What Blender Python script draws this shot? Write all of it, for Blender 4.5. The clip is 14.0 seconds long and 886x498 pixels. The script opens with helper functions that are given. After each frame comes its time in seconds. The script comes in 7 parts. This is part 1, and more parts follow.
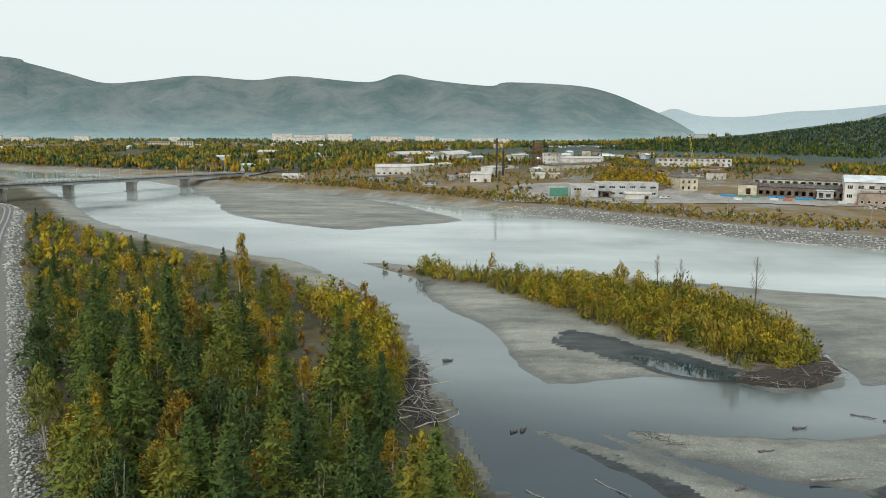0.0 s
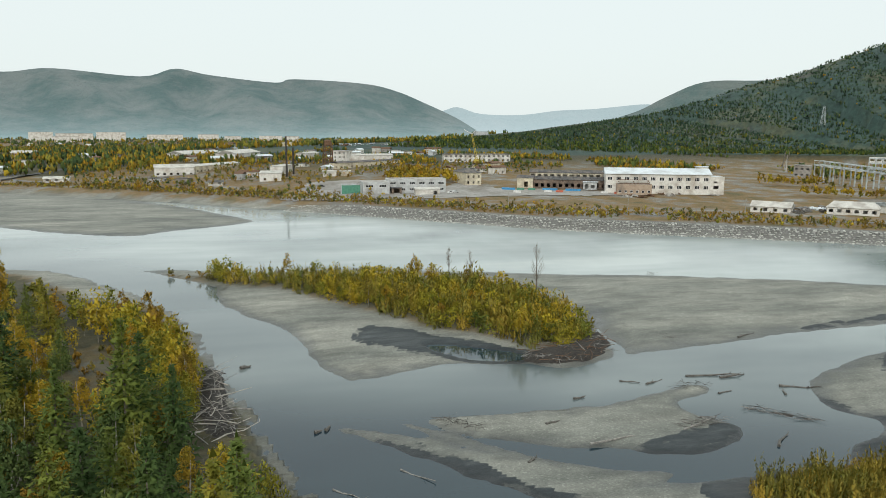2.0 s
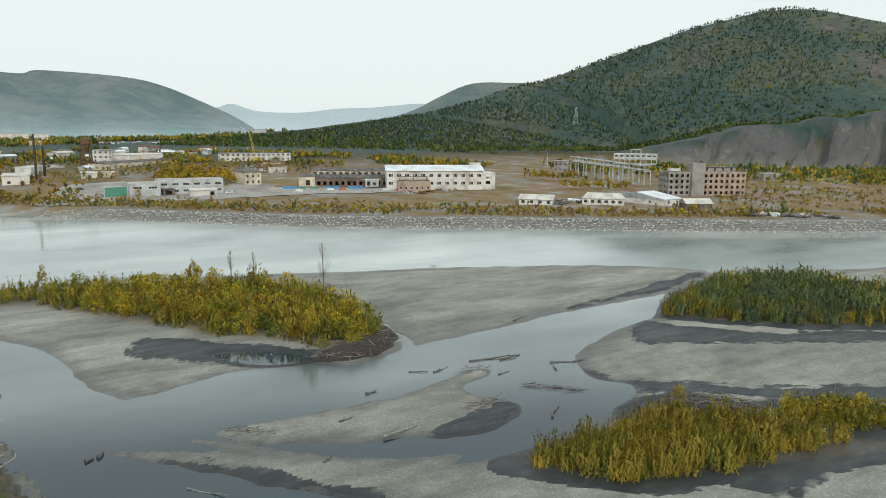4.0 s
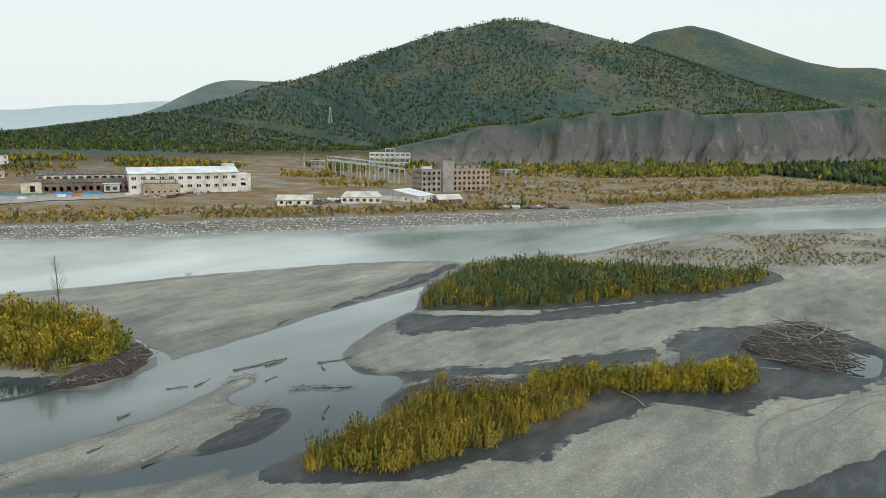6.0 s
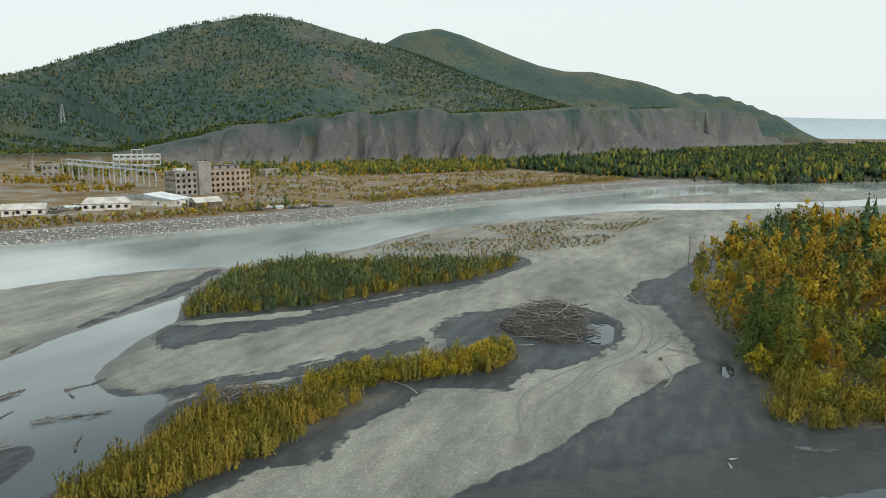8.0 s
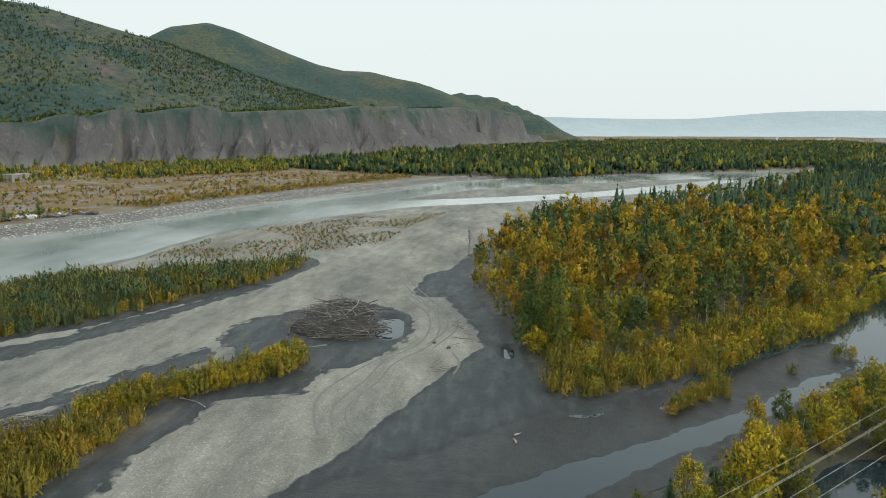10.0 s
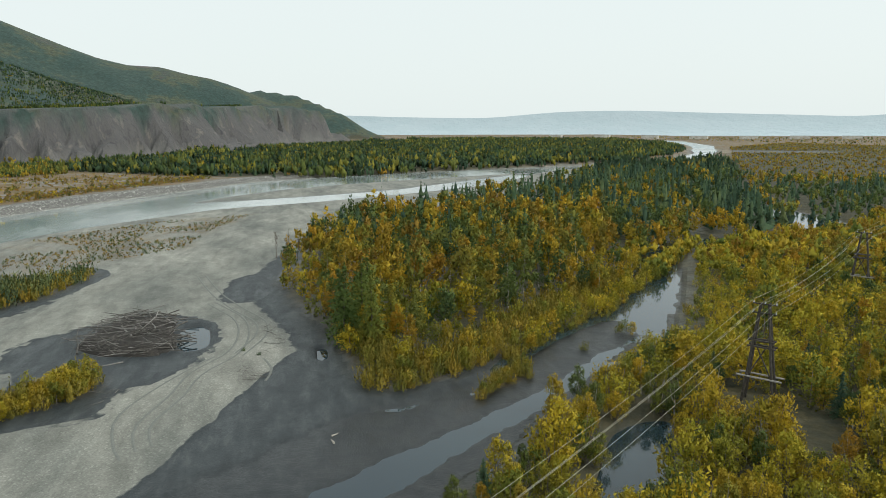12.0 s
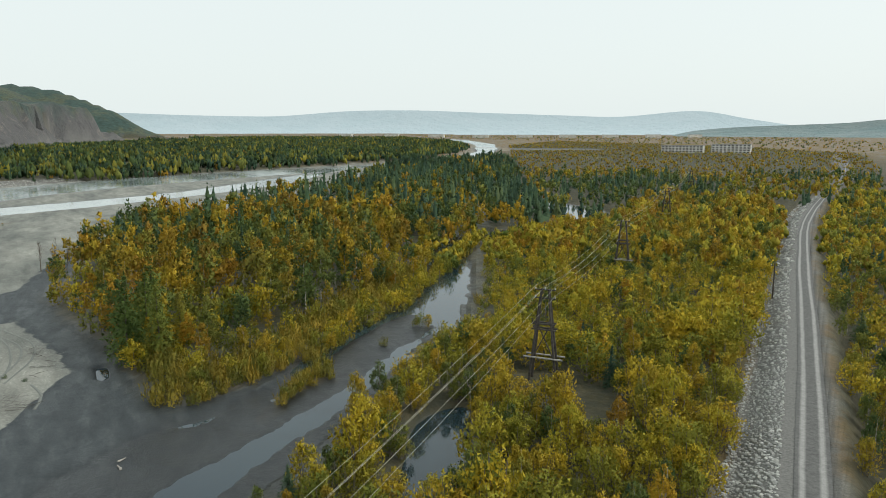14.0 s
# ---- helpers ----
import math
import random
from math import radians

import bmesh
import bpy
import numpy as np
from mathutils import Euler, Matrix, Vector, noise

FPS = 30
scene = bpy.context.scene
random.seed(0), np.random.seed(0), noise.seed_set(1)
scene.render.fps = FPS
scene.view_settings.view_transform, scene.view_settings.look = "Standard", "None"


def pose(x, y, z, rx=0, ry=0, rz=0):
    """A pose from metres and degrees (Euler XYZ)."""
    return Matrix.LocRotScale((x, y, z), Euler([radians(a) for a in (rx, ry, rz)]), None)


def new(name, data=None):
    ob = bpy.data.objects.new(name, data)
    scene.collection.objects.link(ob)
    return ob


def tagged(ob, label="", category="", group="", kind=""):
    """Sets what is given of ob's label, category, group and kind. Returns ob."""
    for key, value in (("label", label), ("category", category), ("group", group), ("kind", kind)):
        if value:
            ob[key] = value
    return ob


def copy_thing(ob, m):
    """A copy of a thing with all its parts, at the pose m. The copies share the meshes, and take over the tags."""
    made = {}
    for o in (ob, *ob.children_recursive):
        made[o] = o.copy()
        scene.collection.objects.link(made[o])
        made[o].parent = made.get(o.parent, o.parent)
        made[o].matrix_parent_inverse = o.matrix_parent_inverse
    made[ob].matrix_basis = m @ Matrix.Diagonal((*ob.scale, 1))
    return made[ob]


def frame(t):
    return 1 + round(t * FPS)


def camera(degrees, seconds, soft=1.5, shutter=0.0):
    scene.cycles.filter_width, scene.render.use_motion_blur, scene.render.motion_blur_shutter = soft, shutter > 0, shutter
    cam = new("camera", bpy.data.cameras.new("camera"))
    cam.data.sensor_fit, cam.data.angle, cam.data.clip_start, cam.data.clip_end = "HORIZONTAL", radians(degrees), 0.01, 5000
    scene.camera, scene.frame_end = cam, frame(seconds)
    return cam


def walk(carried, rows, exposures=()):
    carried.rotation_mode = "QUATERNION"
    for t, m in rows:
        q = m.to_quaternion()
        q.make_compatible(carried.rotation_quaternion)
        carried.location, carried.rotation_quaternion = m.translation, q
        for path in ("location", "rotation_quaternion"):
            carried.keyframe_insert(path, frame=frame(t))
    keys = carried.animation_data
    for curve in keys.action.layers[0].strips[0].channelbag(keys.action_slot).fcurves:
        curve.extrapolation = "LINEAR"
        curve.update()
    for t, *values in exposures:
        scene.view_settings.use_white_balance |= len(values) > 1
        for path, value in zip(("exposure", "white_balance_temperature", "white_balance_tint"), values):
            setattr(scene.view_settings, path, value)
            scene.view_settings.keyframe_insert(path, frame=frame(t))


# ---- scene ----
cam = camera(63.57, 14.0, soft=0.85)
EYE = (0.0, 0.0, 40.0)
# seconds, pitch, roll, heading
TURN = [
    (0.0, -9.35, -0.38, 0.79), (0.5, -9.37, -0.38, -3.04), (1.0, -9.40, -0.34, -7.43), (1.5, -9.42, -0.28, -11.31),
    (2.0, -9.44, -0.25, -15.75), (2.5, -9.47, -0.26, -19.75), (5.0, -9.42, -0.53, -42.59), (5.5, -9.38, -0.52, -47.36),
    (6.0, -9.35, -0.51, -52.19), (6.5, -9.34, -0.44, -56.90), (7.0, -9.35, -0.32, -61.63), (7.5, -9.36, -0.21, -66.33),
    (8.0, -9.37, -0.13, -71.00), (8.5, -9.38, -0.08, -75.55), (9.0, -9.39, -0.04, -80.22), (11.5, -9.53, 0.17, -99.28),
    (12.0, -9.56, 0.18, -103.62), (12.5, -9.58, 0.17, -107.85), (13.0, -9.61, 0.16, -111.99), (13.5, -9.63, 0.13, -116.05),
    (14.0, -9.67, 0.02, -120.09)]
walk(cam, [(t, pose(*EYE, 90 + p, r, h)) for t, p, r, h in TURN], exposures=[(0.0, 0.0), (14.0, 0.0)])

# ---- light: an overcast autumn sky and a soft sun behind the cloud ----
SUN_EL, SUN_AZ = radians(38), radians(202)
world = bpy.data.worlds.new("sky")
scene.world = world
world.use_nodes = True
wn, wl = world.node_tree.nodes, world.node_tree.links
sky = wn.new("ShaderNodeTexSky")
sky.sky_type, sky.sun_disc = "NISHITA", False
sky.sun_elevation, sky.sun_rotation = SUN_EL, SUN_AZ
sky.air_density, sky.dust_density, sky.ozone_density = 1.0, 4.0, 1.0
cloud = wn.new("ShaderNodeMixRGB")
cloud.inputs[0].default_value = 0.86
cloud.inputs[2].default_value = (9.12, 10.0, 9.85, 1)
wl.new(sky.outputs[0], cloud.inputs[1])
wl.new(cloud.outputs[0], wn["Background"].inputs[0])
wn["Background"].inputs[1].default_value = 0.1
sun_data = bpy.data.lights.new("sun", "SUN")
sun_data.energy, sun_data.angle, sun_data.color = 1.3, radians(10), (1.0, 0.975, 0.93)
sun = new("sun", sun_data)
sun.rotation_euler = (radians(90) - SUN_EL, 0, math.pi - SUN_AZ)


# ---- numbers: noise, outlines, splines ----
def hash2(ix, iy, seed):
    n = (ix * 374761393 + iy * 668265263 + seed * 974711) & 0x7FFFFFFF
    n = ((n ^ (n >> 13)) * 1274126177) & 0x7FFFFFFF
    return ((n ^ (n >> 16)) & 0xFFFF) / 65535.0


def value_noise(x, y, seed=0):
    """Smooth noise from 0 to 1 with cells one unit wide."""
    x, y = np.asarray(x, float), np.asarray(y, float)
    ix, iy = np.floor(x).astype(np.int64), np.floor(y).astype(np.int64)
    fx, fy = x - ix, y - iy
    fx, fy = fx * fx * (3 - 2 * fx), fy * fy * (3 - 2 * fy)
    a, b = hash2(ix, iy, seed), hash2(ix + 1, iy, seed)
    c, d = hash2(ix, iy + 1, seed), hash2(ix + 1, iy + 1, seed)
    return (a * (1 - fx) + b * fx) * (1 - fy) + (c * (1 - fx) + d * fx) * fy


def fbm(x, y, octaves=3, seed=0):
    """Layered noise, about -1 to 1."""
    total, amp = 0, 0.5
    for k in range(octaves):
        total = total + amp * (2 * value_noise(x * 2 ** k, y * 2 ** k, seed + k) - 1)
        amp *= 0.5
    return total


def smooth(a, b, x):
    u = np.clip((x - a) / (b - a), 0, 1)
    return u * u * (3 - 2 * u)


def rounded(points, steps=3, closed=True):
    """A soft curve through the points of an outline."""
    p = np.array(points, float)
    n = len(p)
    out = []
    for i in range(n if closed else n - 1):
        if closed:
            a, b, c, d = p[i - 1], p[i], p[(i + 1) % n], p[(i + 2) % n]
        else:
            a, b, c, d = p[max(i - 1, 0)], p[i], p[i + 1], p[min(i + 2, n - 1)]
        for k in range(steps):
            u = k / steps
            out.append(0.5 * (2 * b + (c - a) * u + (2 * a - 5 * b + 4 * c - d) * u * u + (3 * b - a - 3 * c + d) * u ** 3))
    if not closed:
        out.append(p[-1])
    return np.array(out)


def inside_by(poly, x, y, margin=40.0):
    """How far each place lies inside an outline (negative: outside), capped at the margin."""
    x, y = np.asarray(x, float), np.asarray(y, float)
    out = np.full(x.shape, -margin)
    lo, hi = poly.min(0) - margin, poly.max(0) + margin
    m = (x > lo[0]) & (x < hi[0]) & (y > lo[1]) & (y < hi[1])
    if not m.any():
        return out
    px, py = x[m], y[m]
    best, odd = np.full(px.shape, 1e18), np.zeros(px.shape, bool)
    for (ax, ay), (bx, by) in zip(poly, np.roll(poly, -1, 0)):
        ex, ey = bx - ax, by - ay
        u = np.clip(((px - ax) * ex + (py - ay) * ey) / (ex * ex + ey * ey + 1e-12), 0, 1)
        best = np.minimum(best, (px - ax - u * ex) ** 2 + (py - ay - u * ey) ** 2)
        if by != ay:
            odd ^= ((ay > py) != (by > py)) & (px < ex * (py - ay) / ey + ax)
    out[m] = np.where(odd, 1, -1) * np.sqrt(best)
    return np.clip(out, -margin, 1e9)


def along(line, x, y):
    """Nearest place on a polyline: distance, side (+: right of its direction), position in points."""
    x, y = np.asarray(x, float), np.asarray(y, float)
    best, side, pos = np.full(x.shape, 1e18), np.zeros(x.shape), np.zeros(x.shape)
    for i in range(len(line) - 1):
        ax, ay = line[i][:2]
        ex, ey = line[i + 1][0] - ax, line[i + 1][1] - ay
        u = np.clip(((x - ax) * ex + (y - ay) * ey) / (ex * ex + ey * ey), 0, 1)
        dx, dy = x - ax - u * ex, y - ay - u * ey
        d = dx * dx + dy * dy
        m = d < best
        best = np.where(m, d, best)
        side = np.where(m, np.sign(ey * dx - ex * dy), side)
        pos = np.where(m, i + u, pos)
    return np.sqrt(best), side, pos


# ---- plan of the river, its banks and bars (metres, water level at 0) ----
FAR_BANK = rounded([(-2600, 3000), (-1500, 1500), (-800, 960), (-454, 715), (-370, 675), (-285, 608), (-194, 509), (-150, 498), (-103, 465), (-62, 432),
                    (-33, 410), (0, 378), (28, 354), (53, 332), (74, 311), (93, 293), (126, 263), (182, 226), (241, 185), (284, 158), (325, 140),
                    (402, 106), (456, 75), (514, 41), (559, 14), (585, -20), (610, -55), (661, -165), (703, -302), (786, -443), (911, -571), (1152, -738),
                    (1900, -1120), (4900, -2200), (4900, 4900), (-2600, 4900)])
NEAR_BANK = rounded([(-201, 376), (-170, 330), (-149, 304), (-122, 276), (-95, 252), (-76, 237), (-62, 226), (-49, 218), (-35, 198), (-21, 174), (-12, 152),
                     (-8, 135), (-6, 121), (-2, 107), (0, 98), (2.4, 85), (5, 77), (9, 66), (14, 50), (22, 30), (36, 8), (55, -8), (71, -18), (78, -27), (88, -36),
                     (97, -47), (111, -59), (117, -70), (132, -82), (157, -99), (205, -130), (219, -156), (224, -190), (260, -240), (500, -300), (900, -610),
                     (1900, -1190), (4900, -2300), (4900, -4900), (-4900, -4900), (-4900, 3000), (-1500, 1350), (-800, 880), (-420, 640), (-300, 510)])
CENTRE_BAR = rounded([(29, 78), (36, 75), (40, 72), (46, 67.5), (50, 66), (57, 66), (63, 65.5), (69, 65), (74, 68), (79, 70), (82, 71), (85, 75), (83, 78), (82.5, 82),
                      (86, 89.5), (94, 94), (104, 98), (115, 101), (121, 102), (130, 108), (138, 114), (158, 120), (175, 127), (189, 124), (211, 111), (225, 105),
                      (245, 105), (281, 96), (318, 76), (350, 50), (376, 28), (390, 0), (405, -30), (427, -64), (467, -121), (524, -180), (626, -247), (700, -350),
                      (761, -430), (830, -524), (700, -500), (450, -290), (250, -200)], 3)
CENTRE_BAR2 = rounded([(250, -200), (226, -160), (219, -137), (180, -100), (143, -74), (130, -57), (118, -41), (107, -34), (99, -22), (97, -15), (101, -10.5), (112, -9),
                       (123, -8), (120, -4.5), (109, -1), (101, 2.5), (94, 7), (86, 9), (81, 11.4), (76, 14.7), (71, 20), (60, 29), (46, 46), (35, 62), (27, 72), (29, 78),
                       (60, 62), (100, 80), (150, 100), (250, 80), (340, 10), (400, -110)], 3)
FAR_BAR = rounded([(-190, 512), (-152, 512), (-104, 476), (-61, 436), (-31, 396), (-12, 361), (5, 325), (-10, 308), (-26, 299), (-41, 288), (-62, 299), (-83, 315), (-110, 344), (-138, 408)])
ISLAND = rounded([(-29, 217), (-18, 203), (-8, 188), (-6, 171), (0, 156), (6, 146), (10, 132), (12, 119), (15, 111), (19, 110), (26, 112), (34, 114), (40, 112), (46.6, 110.6),
                  (52, 107), (59.5, 108.5), (64, 112), (65, 117), (65, 122), (72, 133), (82, 155), (80, 178), (62, 190), (42, 202), (25, 205), (8, 204), (0, 208), (-10, 212)])
SAND_SHEET = rounded([(60, 191), (73, 187), (94, 179), (112, 173), (132, 164), (156, 152), (175, 134), (174, 127), (158, 120), (140, 115.5), (124, 115), (109, 115), (96, 113.4),
                      (81.5, 112), (70, 111), (66.5, 111), (67.5, 116), (68, 123), (70, 133), (74, 151)])
MID_BAR = rounded([(24, 91.7), (32, 91.2), (38, 90.8), (45, 90.4), (51, 90.5), (57.6, 91.2), (63.5, 93.6), (69, 93.5), (68.5, 90.3), (62, 88), (61, 84.3), (64, 80), (63.5, 77),
                   (59, 73.7), (54.6, 72.7), (50, 73.8), (46, 75.7), (42, 77.4), (37, 79.4), (33, 81.6), (29, 84.3), (26, 87.5)])
LOW_BAR = rounded([(11, 92), (15, 90.5), (19, 88.2), (24, 84.2), (27, 81), (31, 78), (37, 74), (42.6, 71.4), (48, 68.5), (40, 64), (34, 62), (29.6, 69), (28, 70.7), (25, 74), (22.5, 78), (18, 83), (13, 89)])
RIVER_BAR = rounded([(417, 41), (490, -8), (553, -97), (609, -209), (638, -274), (620, -240), (552, -166), (470, -83), (436, -24), (414, 25)])
MUD = rounded([(40, 45), (71, 22), (90, 12), (120, 0), (128, -6), (112, -7), (100, -9), (96, -16), (100, -24), (108, -35), (120, -43), (131, -58), (144, -75), (180, -102),
               (170, -108), (132, -84), (110, -62), (90, -40), (71, -20), (50, -8), (30, 20), (25, 40)])
POOL = rounded([(32.5, 125.4), (37, 124.3), (42, 121), (47, 117), (47.7, 113.8), (43.5, 113.5), (38, 116), (34, 121)])
POND = rounded([(167, -105), (145, -91), (124, -76), (120, -72), (125, -70), (133, -71), (133, -65), (122, -50), (109, -37), (112, -36.5), (126, -53), (146, -74), (168, -90), (206, -115), (227, -137), (230, -162),
                (226, -188), (215, -182), (217, -156), (206, -131)])
STREAM = rounded([(121, -73), (116, -63), (107, -56.5), (103.6, -50), (97, -43), (90, -34), (84, -26), (77, -17), (71, -10), (60, 0), (45, 12), (48, 20), (65, 8), (77, -6), (84, -16), (91, -27), (98, -38), (108, -50), (117, -62), (124, -71)])
DARK_POND = rounded([(83, -51), (77, -48), (64, -40), (60, -34), (64, -32), (72, -37), (81, -43.5)])
INLET = rounded([(121.5, -7.6), (124.5, -7.2), (128, -7.6), (128, -8.2), (124.5, -8.5)])
SOUTH_REACH = rounded([(1032, -572), (995, -671), (956, -774), (921, -830), (988, -890), (1070, -806), (1140, -685), (1158, -590)])
PILE_POOL = rounded([(133, 16.2), (140, 18.6), (147, 18), (150, 15.6), (146.5, 13.2), (139.5, 12.6), (134, 13.6)])
BACKWATER = rounded([(98, 50), (104, 43), (111, 37), (118, 32), (121, 34), (113, 42), (106, 49), (100, 54)])
DIKE = rounded([(-520, 300), (-380, 322), (-290, 338), (-243, 345), (-213, 333), (-190, 301), (-146.6, 225), (-81, 119), (-47, 65), (-3.5, 0), (38.7, -65), (72.5, -116), (101, -158), (125, -194), (163, -253), (215, -345), (330, -560), (600, -1000)], 3, False)

# ---- the hills: ridge lines (x, y, height), width towards the river and width behind ----
RIDGES = [
    ([(174, 883, 20), (311, 951, 24), (432, 1012, 31), (548, 1067, 43), (678, 1109, 62), (781, 1101, 87), (878, 1090, 119), (941, 1064, 136), (1034, 1003, 178), (1127, 912, 223),
      (1202, 810, 252), (1230, 767, 254), (1265, 728, 247), (1330, 648, 221), (1377, 594, 205), (1461, 517, 174), (1543, 423, 138), (1618, 324, 107)], 640, 700),
    ([(2077, 988, 255), (2108, 919, 302), (2131, 865, 333), (2169, 764, 350), (2193, 693, 329), (2217, 614, 296), (2237, 536, 264), (2254, 458, 235), (2268, 383, 218), (2281, 297, 215),
      (2245, 149, 180), (2199, 61, 140), (2150, -6, 100)], 750, 900),
    ([(2420, 60, 150), (2400, 13, 158), (2298, -91, 138), (2195, -153, 109), (2090, -208, 78), (2036, -241, 43), (1982, -265, 12)], 420, 150),
    ([(599, 560, 14), (660, 503, 31), (695, 472, 43), (738, 421, 52), (777, 368, 58), (824, 309, 63), (860, 266, 59), (935, 219, 61), (1046, 173, 68), (1154, 117, 73), (1290, 75, 74),
      (1440, 40, 77), (1600, 0, 85), (1750, -50, 88), (1850, -130, 82)], 70, 900),
]
RIGHT_ISLE = np.array([(190, 0), (165, -3), (139, -9), (114, -11), (103, -13), (102, -18), (106, -27), (114, -38), (129, -50), (140, -65), (168, -93), (224, -143), (232, -190), (280, -240), (420, -300), (600, -420), (700, -480),
                       (640, -330), (520, -230), (440, -165), (375, -105), (330, -62), (300, -35), (250, -14)], float)
ISLAND_WILLOWS = np.array([(-26, 210), (-16, 198), (-4, 188), (8, 178), (15, 167), (25, 152), (31, 143), (34, 135), (43, 128), (48, 119), (56, 112), (62, 116), (67, 127), (66, 139), (66, 160), (54, 174), (39, 182), (16, 188), (7, 192), (-10, 204)], float)
GREEN_THICKET = np.array([(122, 102), (130, 89), (144, 76), (158, 68), (185, 51), (212, 46), (219, 52), (203, 62), (196, 77), (190, 92), (176, 112), (162, 117), (145, 113)], float)
FRONT_THICKET = np.array([(51, 63), (55, 56), (59, 51.5), (70, 47.5), (80, 44), (93, 39.5), (98, 40.5), (92, 48), (86, 54), (80, 60), (73, 63), (63, 62.5), (56, 64)], float)
REAR_BUSHES = np.array([(89.5, 54), (93, 48.5), (100, 41), (105, 35), (111, 27.5), (119.5, 26.5), (119.5, 31), (113, 38), (107, 44), (101, 51), (95.5, 56)], float)
GRAVEL_GROWTH = np.array([(217, 101), (260, 94), (284, 83), (324, 52), (348, 7), (290, 23), (251, 28), (229, 48), (215, 66)], float)
MUD_BUSHES = np.array([(93, -25), (98, -31), (104, -41), (112, -43), (111, -37), (100, -29)], float)
# dark wet silt on the bars
SILTS = [rounded(p) for p in (
    [(117, 102), (121, 91), (133, 78), (142, 75), (156, 66), (186, 48), (146, 64), (125, 75), (112, 83), (103, 89), (108, 96)],
    [(135, 48), (148, 43), (160, 25), (151, 13.5), (140, 10.5), (126, 13), (115, 18), (113, 23), (103, 25), (99, 36), (94, 39), (89, 43), (80, 41), (70, 41), (67, 49), (64, 60), (81, 70), (97, 58), (115, 44), (122, 42)],
    [(176, 13.5), (194, 10.4), (203, 3), (196, 0), (175, 1.6), (167, 9)], [(24, 139), (34, 131), (45, 122), (50, 116), (42, 113), (30, 120), (20, 131)],
    [(62, 81), (64.5, 79), (62, 75.5), (55, 73), (47, 75), (53, 76.6), (58, 78.4)], [(85, 88), (84, 78), (88, 75), (100, 63), (112, 56), (125, 48), (118, 44), (100, 56), (86, 70), (80, 78)],
    [(110, 116), (125, 117), (140, 118), (165, 124), (174, 131), (150, 124), (128, 120)], [(13, 90), (20, 84), (26, 76), (30, 69), (36, 64), (30, 62), (22, 74)])]
FAR_WOOD = np.array([(572, 30), (592, -40), (652, -140), (702, -280), (762, -405), (900, -545), (1100, -690), (1500, -880), (2000, -1020), (2300, -600), (1900, -280), (1500, -40), (1250, 70), (1000, 120), (860, 180), (760, 195), (690, 170), (630, 100)], float)
PLAIN_WOOD = np.array([(224, -198), (258, -255), (240, -335), (170, -300), (230, -430), (380, -700), (600, -1060), (1000, -1250), (1600, -1300), (1300, -920), (900, -640), (640, -450), (420, -310), (290, -250)], float)
TOWN_WOOD = np.array([(-440, 720), (-250, 640), (-130, 575), (-75, 640), (-40, 830), (160, 830), (330, 1000), (150, 1300), (-100, 1500), (-600, 1560), (-1000, 1150)], float)
LEFT_WOOD = np.array([(-34, 56), (-44.2, 71.6), (-61.3, 99.7), (-72.5, 116.6), (-92, 145.6), (-111, 177.6), (-136, 224), (-182, 299), (-150, 272), (-132, 252), (-94, 215), (-66, 195), (-48, 176), (-31, 162), (-19, 151), (-11, 134),
                      (-8, 118), (-7, 100), (-5, 88), (-2, 80), (1, 70), (4, 58), (8, 46), (-15, 46)], float)
NEAR_WILLOWS = np.array([(60, -13), (71, -20), (79, -30), (89, -39), (98, -50), (112, -62), (119, -73), (133, -85), (157, -102), (205, -133), (215, -156), (222, -192), (258, -250), (240, -330), (184, -274), (143, -211), (111, -163), (82.5, -117),
                         (65.5, -90), (54.5, -73), (46, -60), (38, -47), (42, -30)], float)
SOUTH_WOOD = np.array([(28.5, -56), (35.5, -67), (69.2, -118), (97.6, -160), (121.5, -196), (159.5, -256), (211.5, -349), (230, -420), (120, -400), (50, -260), (20, -150), (5, -80)], float)
CLEARING = rounded([(-30, 128), (-26, 135), (-17, 130), (-12, 116), (-10, 103), (-14, 92), (-20, 99), (-26, 112)])
CLEARING_UP = rounded([(-58, 150), (-50, 160), (-42, 142), (-47, 134)])
PYLON_CLEARING = rounded([(88, -62), (84, -70), (68, -67), (66, -60), (76, -58)])
LOG_BANK = rounded([(-7.5, 124), (-8, 111), (-8, 97), (-9, 90), (0, 90), (-1, 104)])


def bank_top(d, top, slope, out=0.25):
    return np.where(d > 0, top * (1 - np.exp(-np.maximum(d, 0) * slope / top)), np.maximum(-0.9, d * out))


BARS = [(CENTRE_BAR, 0.55, 0.10), (CENTRE_BAR2, 0.55, 0.10), (FAR_BAR, 0.5, 0.05), (ISLAND, 0.7, 0.10), (SAND_SHEET, 0.55, 0.07), (MID_BAR, 0.42, 0.22), (LOW_BAR, 0.4, 0.2), (RIVER_BAR, 0.5, 0.05)]


